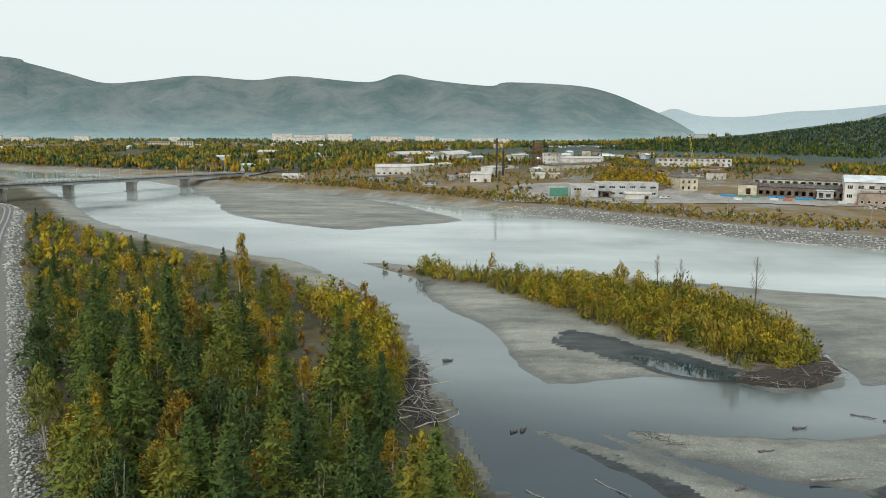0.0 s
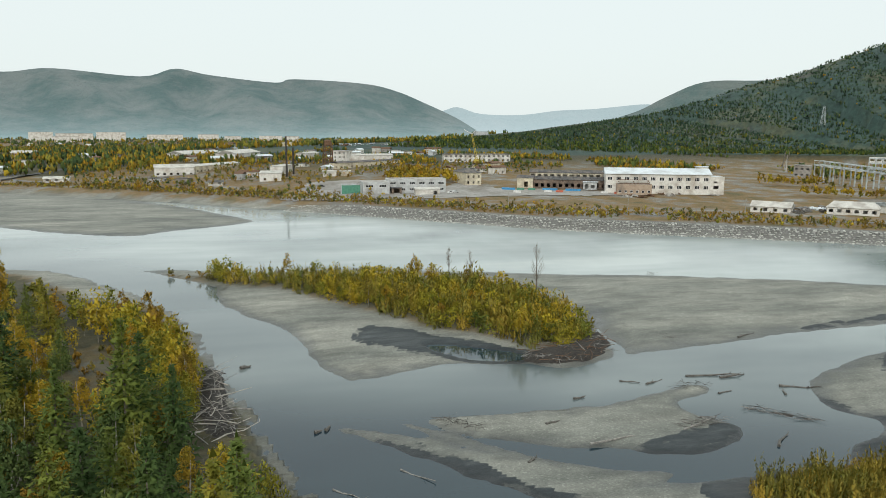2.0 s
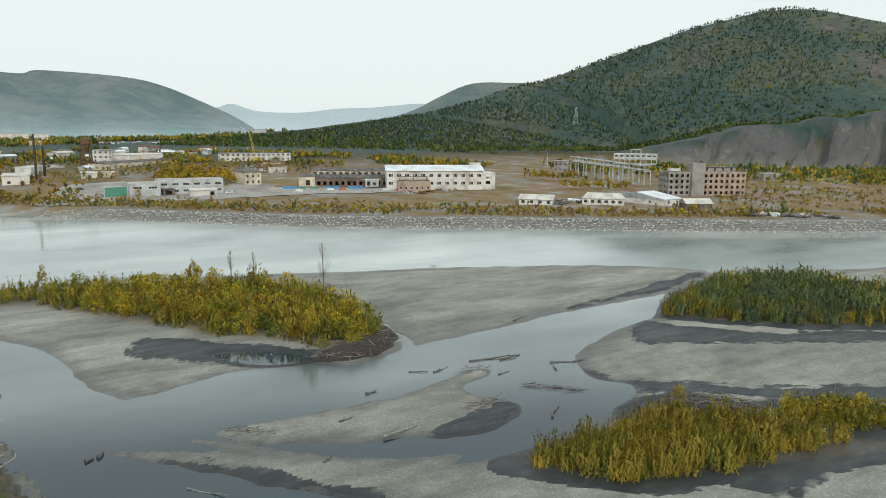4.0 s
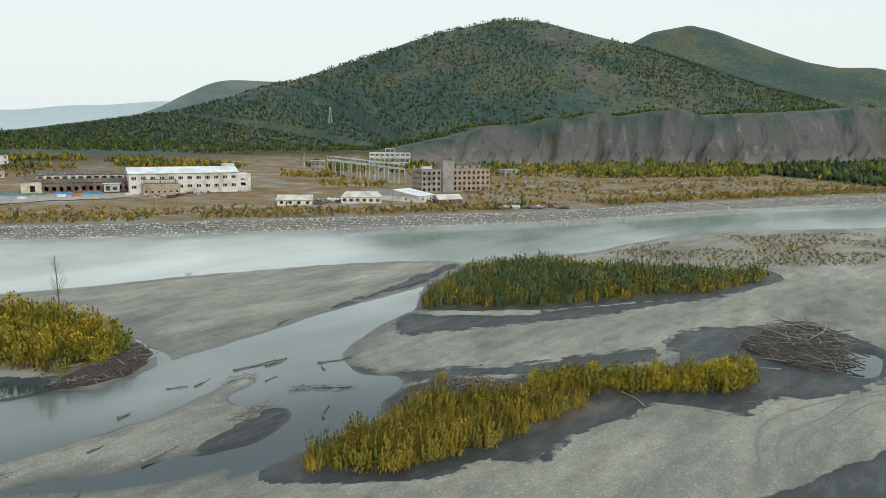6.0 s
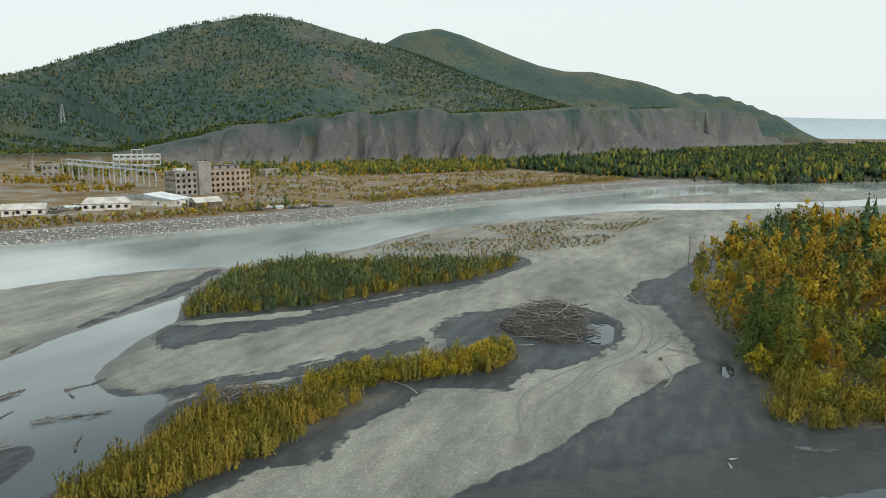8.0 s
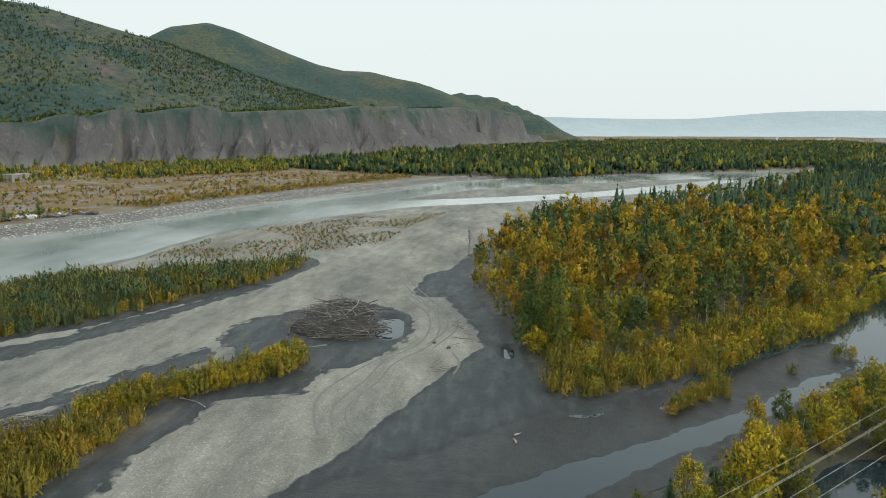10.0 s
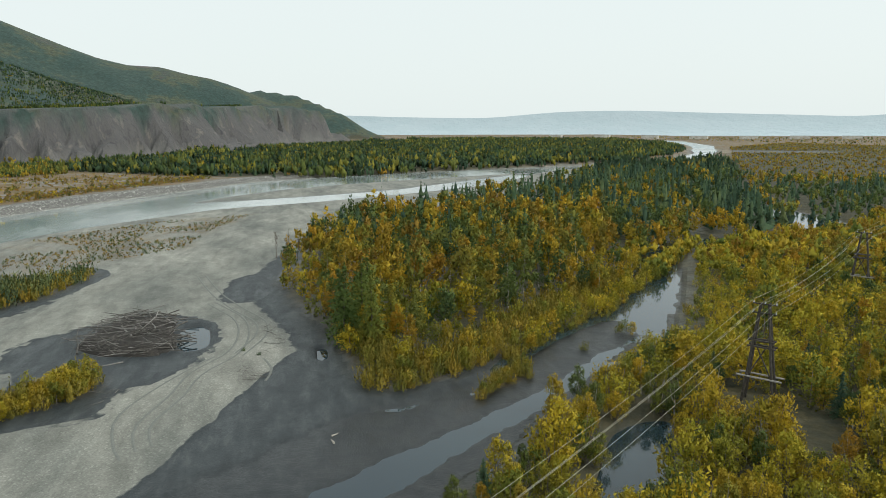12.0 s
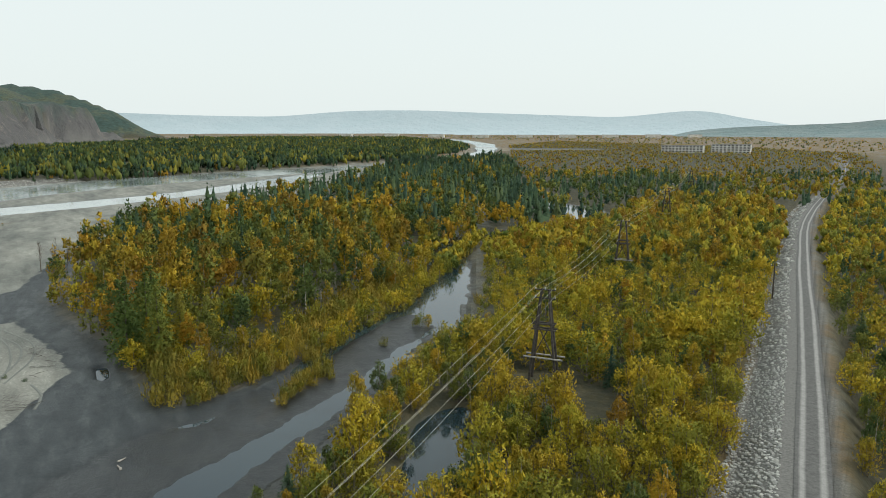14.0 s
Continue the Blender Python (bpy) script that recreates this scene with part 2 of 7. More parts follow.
def ground(x, y):
    """Height of the ground, and how much of it is soil, silt, hill and rock."""
    x, y = np.asarray(x, float), np.asarray(y, float)
    n_fine, n_mid, n_wide = fbm(x * 0.7, y * 0.7, 2, 3), fbm(x * 0.16, y * 0.16, 3, 7), fbm(x * 0.02, y * 0.02, 3, 11)
    wob = n_mid * 1.1 + n_fine * 0.5
    h = np.full(x.shape, -0.9)
    soil, silt, hill, rock = (np.zeros(x.shape) for _ in range(4))
    for poly, top, slope in BARS:
        d = inside_by(poly, x, y) + wob
        h = np.maximum(h, bank_top(d, top, slope) + np.where(d > 1, 0.10 * n_mid + 0.03 * n_fine, 0))
    d = inside_by(MUD, x, y)
    h = np.where((d > 0) & (h < 0.14), 0.055 + 0.085 * n_mid + 0.02 * n_fine, h)
    silt = np.maximum(silt, smooth(-2, 1.5, d + wob))
    for poly, deep in ((SOUTH_REACH, 0.8), (POOL, 0.4), (POND, 0.7), (STREAM, 0.14), (INLET, 0.4), (PILE_POOL, 0.35), (BACKWATER, 0.3), (DARK_POND, 0.6)):
        d = inside_by(poly, x, y) + (1.3 if poly is STREAM else 0.3) * wob - (0.9 if poly is STREAM else 0)
        h = np.where(d > -0.8, np.minimum(h, 0.1 - (d + 0.8) * 0.35), h)
        h = np.where(d > 0, np.maximum(h, -deep), h)
        silt = np.maximum(silt, smooth(-9 if poly is POND else -3.5, -1.0, d + wob))
    for poly in SILTS:
        silt = np.maximum(silt, smooth(-2.0, 2.0, inside_by(poly, x, y, 10) + 0.7 * wob))
    for poly in (RIGHT_ISLE, ISLAND_WILLOWS, GREEN_THICKET, REAR_BUSHES, FRONT_THICKET, MUD_BUSHES):
        d = inside_by(poly, x, y, 10) + 0.5 * wob
        soil = np.maximum(soil, (0.7 if poly is ISLAND_WILLOWS else 0.3) * smooth(-0.5, 2.0, d))
        if poly is not ISLAND_WILLOWS:
            silt = np.maximum(silt, smooth(-3.5, -0.5, d + 0.8 * wob))
        h = h + 0.35 * smooth(0, 4, d) * (h > 0.1)
    # 0.8 picks the wood floor colour, darkened to stand for crown shade
    for poly in (FAR_WOOD, TOWN_WOOD, PLAIN_WOOD, LEFT_WOOD, NEAR_WILLOWS, SOUTH_WOOD, RIGHT_ISLE, ISLAND_WILLOWS, GREEN_THICKET):
        hill = np.maximum(hill, 0.8 * smooth(-1, 6, inside_by(poly, x, y, 10) + wob))
    for poly in (CLEARING, CLEARING_UP, PYLON_CLEARING):
        hill = hill * (1 - smooth(-1.5, 1, inside_by(poly, x, y, 10) + wob))
    silt = np.maximum(silt, smooth(-10, -3, inside_by(RIGHT_ISLE, x, y, 20) + wob) * (x < 235))
    d = inside_by(GRAVEL_GROWTH, x, y, 10) + wob
    soil = np.maximum(soil, 0.6 * smooth(-2, 3, d) * (0.5 + n_mid))
    # near bank and the dike with its stone slope
    d = inside_by(NEAR_BANK, x, y, 60) + wob
    pond = inside_by(DARK_POND, x, y) + 0.3 * wob
    near = bank_top(d, 1.3, 0.35, 0.3) + np.where(d > 2, 0.35 * n_mid + 0.3 * n_wide, 0)
    near = np.where(pond > -3, np.minimum(near, 0.1 - (pond + 1) * 0.5), near)
    h = np.maximum(h, near)
    beach = smooth(-14, -30, x) * smooth(160, 180, y)
    soil = np.maximum(soil, smooth(0.3 + 8 * beach, 2.5 + 11 * beach, d))
    open_soil = smooth(-1.5, 1, np.maximum(inside_by(CLEARING, x, y, 10), inside_by(CLEARING_UP, x, y, 10)) + wob)
    hill = np.maximum(hill, (0.76 - 0.2 * open_soil) * smooth(2.0, 5.0, d - 9 * beach + 3.0 * smooth(112, 100, y)) * smooth(1500, 600, np.hypot(x, y)))
    dd, side, _ = along(DIKE, x, y)
    slope_w = np.where(side < 0, 5.8, 4.5)
    crest = 4.2 - 3.4 * smooth(3.2, 3.2 + slope_w, dd)
    h = np.where(dd < 3.2 + slope_w + 2, np.maximum(h, crest + 0.05 * n_mid), h)
    stony = np.where(side < 0, slope_w + np.where(y > 0, 0.6, 2.0), 1.9)
    rock = np.maximum(rock, smooth(stony + 1.6, stony - 0.5, dd))
    hill = hill * smooth(stony - 0.5, stony + 3.0, dd)
    # far bank: stone embankment downstream of the yard, a low earth bank above it
    d = inside_by(FAR_BANK, x, y, 60)
    stone = smooth(20, 60, x - (y - 360) * 0.2) * smooth(620, 560, x)
    edge = d + (1 - stone) * wob * 2
    far = np.where(edge > 0, 3.6 * smooth(0, 9 + 8 * (1 - stone), edge), np.maximum(-0.9, edge * 0.3))
    far = far + np.where(edge > 14, 0.5 * n_mid + 1.2 * n_wide, 0) * smooth(14, 60, edge)
    h = np.maximum(h, far)
    soil = np.where(edge > 0, np.maximum(soil, smooth(3, 12, edge)), soil)
    rock = np.where(edge > 0, np.maximum(rock, stone * smooth(17, 12, edge)), rock)
    land = smooth(40, 160, d)
    r = np.hypot(x, y)
    for k, (line, front, back) in enumerate(RIDGES):
        line = np.array(line, float)
        lo, hi = line[:, :2].min(0) - max(front, back), line[:, :2].max(0) + max(front, back)
        m = (x > lo[0]) & (x < hi[0]) & (y > lo[1]) & (y < hi[1]) & (d > 5)
        if not m.any():
            continue
        xm, ym = x[m], y[m]
        dist, sd, pos = along(line, xm, ym)
        top = np.interp(pos, np.arange(len(line)), line[:, 2])
        cut = k == 3
        width = np.where(sd > 0, front, back)
        width = np.where(pos > len(line) - 1.0001, np.minimum(front * 1.6, 260), width)
        if cut:
            top = top * (1 + 0.10 * fbm(pos * 2.6, pos * 0, 3, 33))
            gully = 0.55 * np.abs(fbm(pos * 1.3 + dist * 0.006, dist * 0.01, 2, 31)) + 0.75 * np.abs(fbm(pos * 3.6 + dist * 0.012, dist * 0.012, 3, 35))
            u = np.clip(dist / width + np.where(sd > 0, 1.25 * gully * smooth(0, 16, dist), 0), 0, 1)
            prof = np.where(sd > 0, 1 - u ** 1.1, 0.5 + 0.5 * np.cos(np.pi * u))
            rock[m] = np.maximum(rock[m], np.where(sd > 0, smooth(1.25, 0.95, dist / front) * smooth(-2, 5, dist - 16 * np.abs(fbm(pos * 5, pos * 0, 2, 37))), smooth(40, 0, dist + 40 * fbm(pos * 2, pos * 0, 3, 39)) * 0.6) * smooth(12, 30, top))
        else:
            u = np.clip(dist / width, 0, 1)
            prof = 0.62 * (0.5 + 0.5 * np.cos(np.pi * u)) + 0.38 * (1 - u) ** 1.5
        rise = top * prof * (1 + 0.10 * fbm(xm * 0.006, ym * 0.006, 3, 17 + k) * np.clip(u * 4, 0, 1))
        h[m] = np.maximum(h[m], rise + 3.0 * land[m])
        hill[m] = np.maximum(hill[m], smooth(4, 14, rise))
    # the valley floor lifts and falls away gently far off
    h = np.where(r > 1500, h + 0.002 * (r - 1500) * smooth(0, 400, d), h)
    return h, soil, silt, hill, rock


def height(x, y):
    return ground(np.atleast_1d(np.asarray(x, float)), np.atleast_1d(np.asarray(y, float)))[0]


# ---- mesh helpers ----
def mesh_of(name, verts, faces, mats, smooth_shade=False, tint=None, slots=None, soft=None):
    me = bpy.data.meshes.new(name)
    me.from_pydata([], [], [])
    verts, faces = np.asarray(verts, np.float32), np.asarray(faces, np.int32)
    n, k = faces.shape
    me.vertices.add(len(verts))
    me.vertices.foreach_set("co", verts.ravel())
    me.loops.add(n * k)
    me.loops.foreach_set("vertex_index", faces.ravel())
    me.polygons.add(n)
    me.polygons.foreach_set("loop_start", np.arange(0, n * k, k, dtype=np.int32))
    if slots is not None:
        me.polygons.foreach_set("material_index", np.asarray(slots, np.int32))
    me.polygons.foreach_set("use_smooth", np.full(n, smooth_shade))
    if tint is not None:
        me.attributes.new("tint", "FLOAT", "POINT").data.foreach_set("value", np.asarray(tint, np.float32))
    for m in mats:
        me.materials.append(m)
    me.update(calc_edges=True)
    if soft is not None:
        me.normals_split_custom_set_from_vertices(np.asarray(soft, np.float32))
    return me


def part(name, bm, material, parent, label=""):
    """Links a bmesh as one mesh object under a thing or a part."""
    me = bpy.data.meshes.new(name)
    bm.to_mesh(me)
    bm.free()
    me.materials.append(material)
    ob = new(name, me)
    ob.parent = parent
    if label:
        ob["label"] = label
    return ob


def box(bm, x0, x1, y0, y1, z0, z1):
    m = Matrix.Translation(((x0 + x1) / 2, (y0 + y1) / 2, (z0 + z1) / 2)) @ Matrix.Diagonal((abs(x1 - x0), abs(y1 - y0), abs(z1 - z0), 1))
    bmesh.ops.create_cube(bm, size=1, matrix=m)
    return bm


def boxes(*rows):
    bm = bmesh.new()
    for r in rows:
        box(bm, *r)
    return bm


def rod(bm, a, b, r0, r1=None, sides=6):
    """A round bar from a to b."""
    a, b = Vector(a), Vector(b)
    d = b - a
    m = Matrix.Translation((a + b) / 2) @ d.to_track_quat("Z", "Y").to_matrix().to_4x4()
    bmesh.ops.create_cone(bm, cap_ends=True, segments=sides, radius1=r0, radius2=r0 if r1 is None else r1, depth=d.length, matrix=m)
    return bm


def empty(name, x, y, z, turn=0.0):
    ob = new(name)
    ob.matrix_basis = pose(x, y, z, 0, 0, turn)
    return ob


# ---- materials ----
def material(name, rough=0.8, metal=0.0):
    m = bpy.data.materials.new(name)
    m.use_nodes = True
    b = m.node_tree.nodes["Principled BSDF"]
    b.inputs["Roughness"].default_value, b.inputs["Metallic"].default_value = rough, metal
    return m, m.node_tree.nodes, m.node_tree.links, b


def mix(nodes, links, fac, a, b, kind="MIX"):
    n = nodes.new("ShaderNodeMixRGB")
    n.blend_type = kind
    for i, v in enumerate((fac, a, b)):
        if isinstance(v, (int, float)):
            n.inputs[i].default_value = v if i == 0 else (v, v, v, 1)
        elif isinstance(v, tuple):
            n.inputs[i].default_value = (*v, 1)
        else:
            links.new(v, n.inputs[i])
    return n.outputs[0]


def noise_tex(nodes, links, vec, scale, detail=3.0, rough=0.55):
    n = nodes.new("ShaderNodeTexNoise")
    n.inputs["Scale"].default_value, n.inputs["Detail"].default_value, n.inputs["Roughness"].default_value = scale, detail, rough
    if vec is not None:
        links.new(vec, n.inputs["Vector"])
    return n.outputs[0]


def ramp(nodes, links, fac, stops):
    n = nodes.new("ShaderNodeValToRGB")
    e = n.color_ramp.elements
    while len(e) < len(stops):
        e.new(0.5)
    for k, (p, c) in zip(e, stops):
        k.position = p
        k.color = (*c, 1) if isinstance(c, tuple) else (c, c, c, 1)
    links.new(fac, n.inputs[0])
    return n.outputs[0]


def calc(nodes, links, op, a, b=0.0):
    n = nodes.new("ShaderNodeMath")
    n.operation = op
    for i, v in enumerate((a, b)):
        if isinstance(v, (int, float)):
            n.inputs[i].default_value = v
        else:
            links.new(v, n.inputs[i])
    return n.outputs[0]


def bumped(nodes, links, shader, height_out, strength, distance):
    n = nodes.new("ShaderNodeBump")
    n.inputs["Strength"].default_value, n.inputs["Distance"].default_value = strength, distance
    links.new(height_out, n.inputs["Height"])
    links.new(n.outputs[0], shader.inputs["Normal"])


def surface(name, low, high, scale=1.0, rough=0.8, metal=0.0, bump=0.3, stain=None, stain_scale=0.15):
    """A weathered surface: grain between two colours, and broad stains."""
    m, nd, lk, b = material(name, rough, metal)
    pos = nd.new("ShaderNodeNewGeometry").outputs["Position"]
    grain = noise_tex(nd, lk, pos, scale, 5)
    col = ramp(nd, lk, grain, [(0.3, low), (0.7, high)])
    if stain:
        broad = ramp(nd, lk, noise_tex(nd, lk, pos, stain_scale, 4, 0.65), [(0.45, 0.0), (0.68, 1.0)])
        col = mix(nd, lk, broad, col, stain)
    lk.new(col, b.inputs["Base Color"])
    if bump:
        bumped(nd, lk, b, grain, bump, 0.3 / scale)
    return m


def ground_material():
    m, nd, lk, b = material("river_ground", 0.9)
    geo = nd.new("ShaderNodeNewGeometry")
    pos = geo.outputs["Position"]
    zone = nd.new("ShaderNodeAttribute")
    zone.attribute_name = "zone"
    sep = nd.new("ShaderNodeSeparateColor")
    lk.new(zone.outputs["Color"], sep.inputs[0])
    soil, silt, hill, rock = sep.outputs[0], sep.outputs[1], sep.outputs[2], zone.outputs["Alpha"]
    xyz = nd.new("ShaderNodeSeparateXYZ")
    lk.new(pos, xyz.inputs[0])
    flow = nd.new("ShaderNodeMapping")
    flow.inputs["Rotation"].default_value = (0, 0, radians(28))
    flow.inputs["Scale"].default_value = (0.3, 1.0, 1.0)
    lk.new(pos, flow.inputs[0])
    wide, mid, fine = noise_tex(nd, lk, flow.outputs[0], 0.07, 7, 0.62), noise_tex(nd, lk, pos, 0.35, 5, 0.65), noise_tex(nd, lk, pos, 3.5, 4, 0.7)
    sand = ramp(nd, lk, wide, [(0.30, (0.122, 0.128, 0.114)), (0.42, (0.190, 0.195, 0.170)), (0.55, (0.248, 0.248, 0.214)), (0.70, (0.335, 0.330, 0.285))])
    sand = mix(nd, lk, 0.35, sand, ramp(nd, lk, mid, [(0.3, 0.6), (0.7, 1.25)]), "MULTIPLY")
    sand = mix(nd, lk, 0.45, sand, ramp(nd, lk, noise_tex(nd, lk, flow.outputs[0], 0.3, 6, 0.6), [(0.36, 0.55), (0.5, 1.0), (0.66, 1.35)]), "MULTIPLY")
    sand = mix(nd, lk, 0.25, sand, ramp(nd, lk, fine, [(0.35, 0.5), (0.5, 1.0), (0.68, 1.5)]), "MULTIPLY")
    pebble = nd.new("ShaderNodeTexVoronoi")
    pebble.inputs["Scale"].default_value = 4.5
    lk.new(pos, pebble.inputs["Vector"])
    tone = nd.new("ShaderNodeSeparateColor")
    lk.new(pebble.outputs["Color"], tone.inputs[0])
    sand = mix(nd, lk, 0.4, sand, ramp(nd, lk, tone.outputs[0], [(0.0, 0.62), (0.5, 0.96), (0.86, 1.08), (1.0, 1.9)]), "MULTIPLY")
    mud = ramp(nd, lk, noise_tex(nd, lk, flow.outputs[0], 0.55, 8, 0.68), [(0.34, (0.018, 0.023, 0.026)), (0.46, (0.026, 0.033, 0.036)), (0.56, (0.037, 0.045, 0.048)), (0.66, (0.066, 0.074, 0.074))])
    mud = mix(nd, lk, 0.25, mud, ramp(nd, lk, fine, [(0.35, 0.5), (0.5, 1.0), (0.68, 1.5)]), "MULTIPLY")
    patch = calc(nd, lk, "ADD", silt, calc(nd, lk, "MULTIPLY", calc(nd, lk, "SUBTRACT", mid, 0.5), 0.6))
    col = mix(nd, lk, ramp(nd, lk, patch, [(0.44, 0.0), (0.56, 1.0)]), sand, mud)
    # damp sand along the water's edge
    damp_z = calc(nd, lk, "ADD", xyz.outputs[2], calc(nd, lk, "MULTIPLY", calc(nd, lk, "SUBTRACT", mid, 0.5), 0.35))
    damp = ramp(nd, lk, damp_z, [(0.02, 1.0), (0.30, 0.0)])
    col = mix(nd, lk, damp, col, mix(nd, lk, 1.0, col, (0.36, 0.37, 0.38), "MULTIPLY"))
    herb = ramp(nd, lk, noise_tex(nd, lk, pos, 0.045, 7, 0.72), [(0.30, (0.075, 0.08, 0.032)), (0.42, (0.17, 0.125, 0.045)), (0.49, (0.25, 0.155, 0.06)), (0.55, (0.21, 0.19, 0.15)), (0.66, (0.34, 0.33, 0.30))])
    herb = mix(nd, lk, 0.7, herb, ramp(nd, lk, fine, [(0.3, 0.40), (0.7, 1.1)]), "MULTIPLY")
    col = mix(nd, lk, soil, col, herb)
    # hill greens leaned to blue, distance haze mixed into the colour
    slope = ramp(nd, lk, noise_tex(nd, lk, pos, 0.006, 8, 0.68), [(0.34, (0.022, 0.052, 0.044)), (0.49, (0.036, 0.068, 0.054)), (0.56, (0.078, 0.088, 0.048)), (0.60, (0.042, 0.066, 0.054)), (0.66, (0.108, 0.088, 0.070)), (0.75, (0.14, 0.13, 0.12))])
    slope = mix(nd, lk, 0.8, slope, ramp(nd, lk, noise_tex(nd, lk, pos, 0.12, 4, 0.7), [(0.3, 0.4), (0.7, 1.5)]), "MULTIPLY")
    # leaf litter with the trees' shade put into its dark colour
    shaded_litter = ramp(nd, lk, mid, [(0.3, (0.022, 0.026, 0.014)), (0.55, (0.06, 0.055, 0.026)), (0.75, (0.11, 0.088, 0.045))])
    slope = mix(nd, lk, ramp(nd, lk, hill, [(0.86, 0.0), (0.95, 1.0)]), shaded_litter, slope)
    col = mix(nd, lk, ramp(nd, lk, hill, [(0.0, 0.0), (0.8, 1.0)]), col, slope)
    streak = nd.new("ShaderNodeMapping")
    streak.inputs["Scale"].default_value = (1.0, 1.0, 0.22)
    lk.new(pos, streak.inputs[0])
    stone = ramp(nd, lk, noise_tex(nd, lk, streak.outputs[0], 0.06, 8, 0.72), [(0.34, (0.060, 0.060, 0.064)), (0.46, (0.118, 0.113, 0.108)), (0.54, (0.095, 0.093, 0.095)), (0.62, (0.165, 0.152, 0.136)), (0.74, (0.25, 0.23, 0.20))])
    rubble = ramp(nd, lk, fine, [(0.3, (0.10, 0.098, 0.09)), (0.7, (0.21, 0.205, 0.188))])
    col = mix(nd, lk, rock, col, mix(nd, lk, hill, rubble, stone))
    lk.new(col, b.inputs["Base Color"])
    film = ramp(nd, lk, noise_tex(nd, lk, flow.outputs[0], 0.16, 6, 0.6), [(0.50, 0.0), (0.55, 1.0)])
    wet = calc(nd, lk, "MAXIMUM", damp, calc(nd, lk, "MULTIPLY", silt, calc(nd, lk, "ADD", 0.5, calc(nd, lk, "MULTIPLY", film, 0.18))))
    lk.new(ramp(nd, lk, wet, [(0.0, 0.92), (0.45, 0.62), (1.0, 0.30)]), b.inputs["Roughness"])
    bumped(nd, lk, b, calc(nd, lk, "ADD", mid, calc(nd, lk, "MULTIPLY", fine, 0.35)), 0.5, 0.35)
    ribs = nd.new("ShaderNodeBump")
    ribs.inputs["Strength"].default_value, ribs.inputs["Distance"].default_value = 0.9, 9.0
    coarse = calc(nd, lk, "MULTIPLY", noise_tex(nd, lk, streak.outputs[0], 0.045, 7, 0.62), calc(nd, lk, "MULTIPLY", hill, calc(nd, lk, "ADD", rock, 0.35)))
    lk.new(coarse, ribs.inputs["Height"])
    fine_bump = [n for n in nd if n.bl_idname == "ShaderNodeBump" and n != ribs][0]
    lk.new(ribs.outputs[0], fine_bump.inputs["Normal"])
    return m


def water_material():
    m, nd, lk, b = material("river_water", 0.07)
    pos = nd.new("ShaderNodeNewGeometry").outputs["Position"]
    stretch = nd.new("ShaderNodeMapping")
    stretch.inputs["Rotation"].default_value = (0, 0, radians(35))
    stretch.inputs["Scale"].default_value = (0.35, 1.0, 1.0)
    lk.new(pos, stretch.inputs[0])
    tone = noise_tex(nd, lk, stretch.outputs[0], 0.02, 4, 0.6)
    milky_sheen = nd.new("ShaderNodeAttribute")
    milky_sheen.attribute_name = "milky_sheen"
    clear = ramp(nd, lk, tone, [(0.35, (0.012, 0.028, 0.040)), (0.65, (0.026, 0.048, 0.058))])
    # silt tone raised further, sky reflection painted into the body colour
    silty_sheen = ramp(nd, lk, tone, [(0.35, (0.24, 0.29, 0.28)), (0.65, (0.46, 0.50, 0.475))])
    lk.new(mix(nd, lk, milky_sheen.outputs["Fac"], clear, silty_sheen), b.inputs["Base Color"])
    b.inputs["IOR"].default_value = 1.5
    calm = ramp(nd, lk, noise_tex(nd, lk, stretch.outputs[0], 0.012, 3, 0.6), [(0.42, 0.15), (0.62, 1.0)])
    ripple = calc(nd, lk, "MULTIPLY", noise_tex(nd, lk, stretch.outputs[0], 0.9, 4, 0.65), calm)
    bumped(nd, lk, b, ripple, 0.18, 0.08)
    stir = ramp(nd, lk, milky_sheen.outputs["Fac"], [(0.0, 0.25), (0.5, 1.0)])
    lk.new(calc(nd, lk, "MULTIPLY", stir, ramp(nd, lk, calm, [(0.15, 0.08), (1.0, 0.26)])), b.inputs["Roughness"])
    return m


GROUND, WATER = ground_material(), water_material()


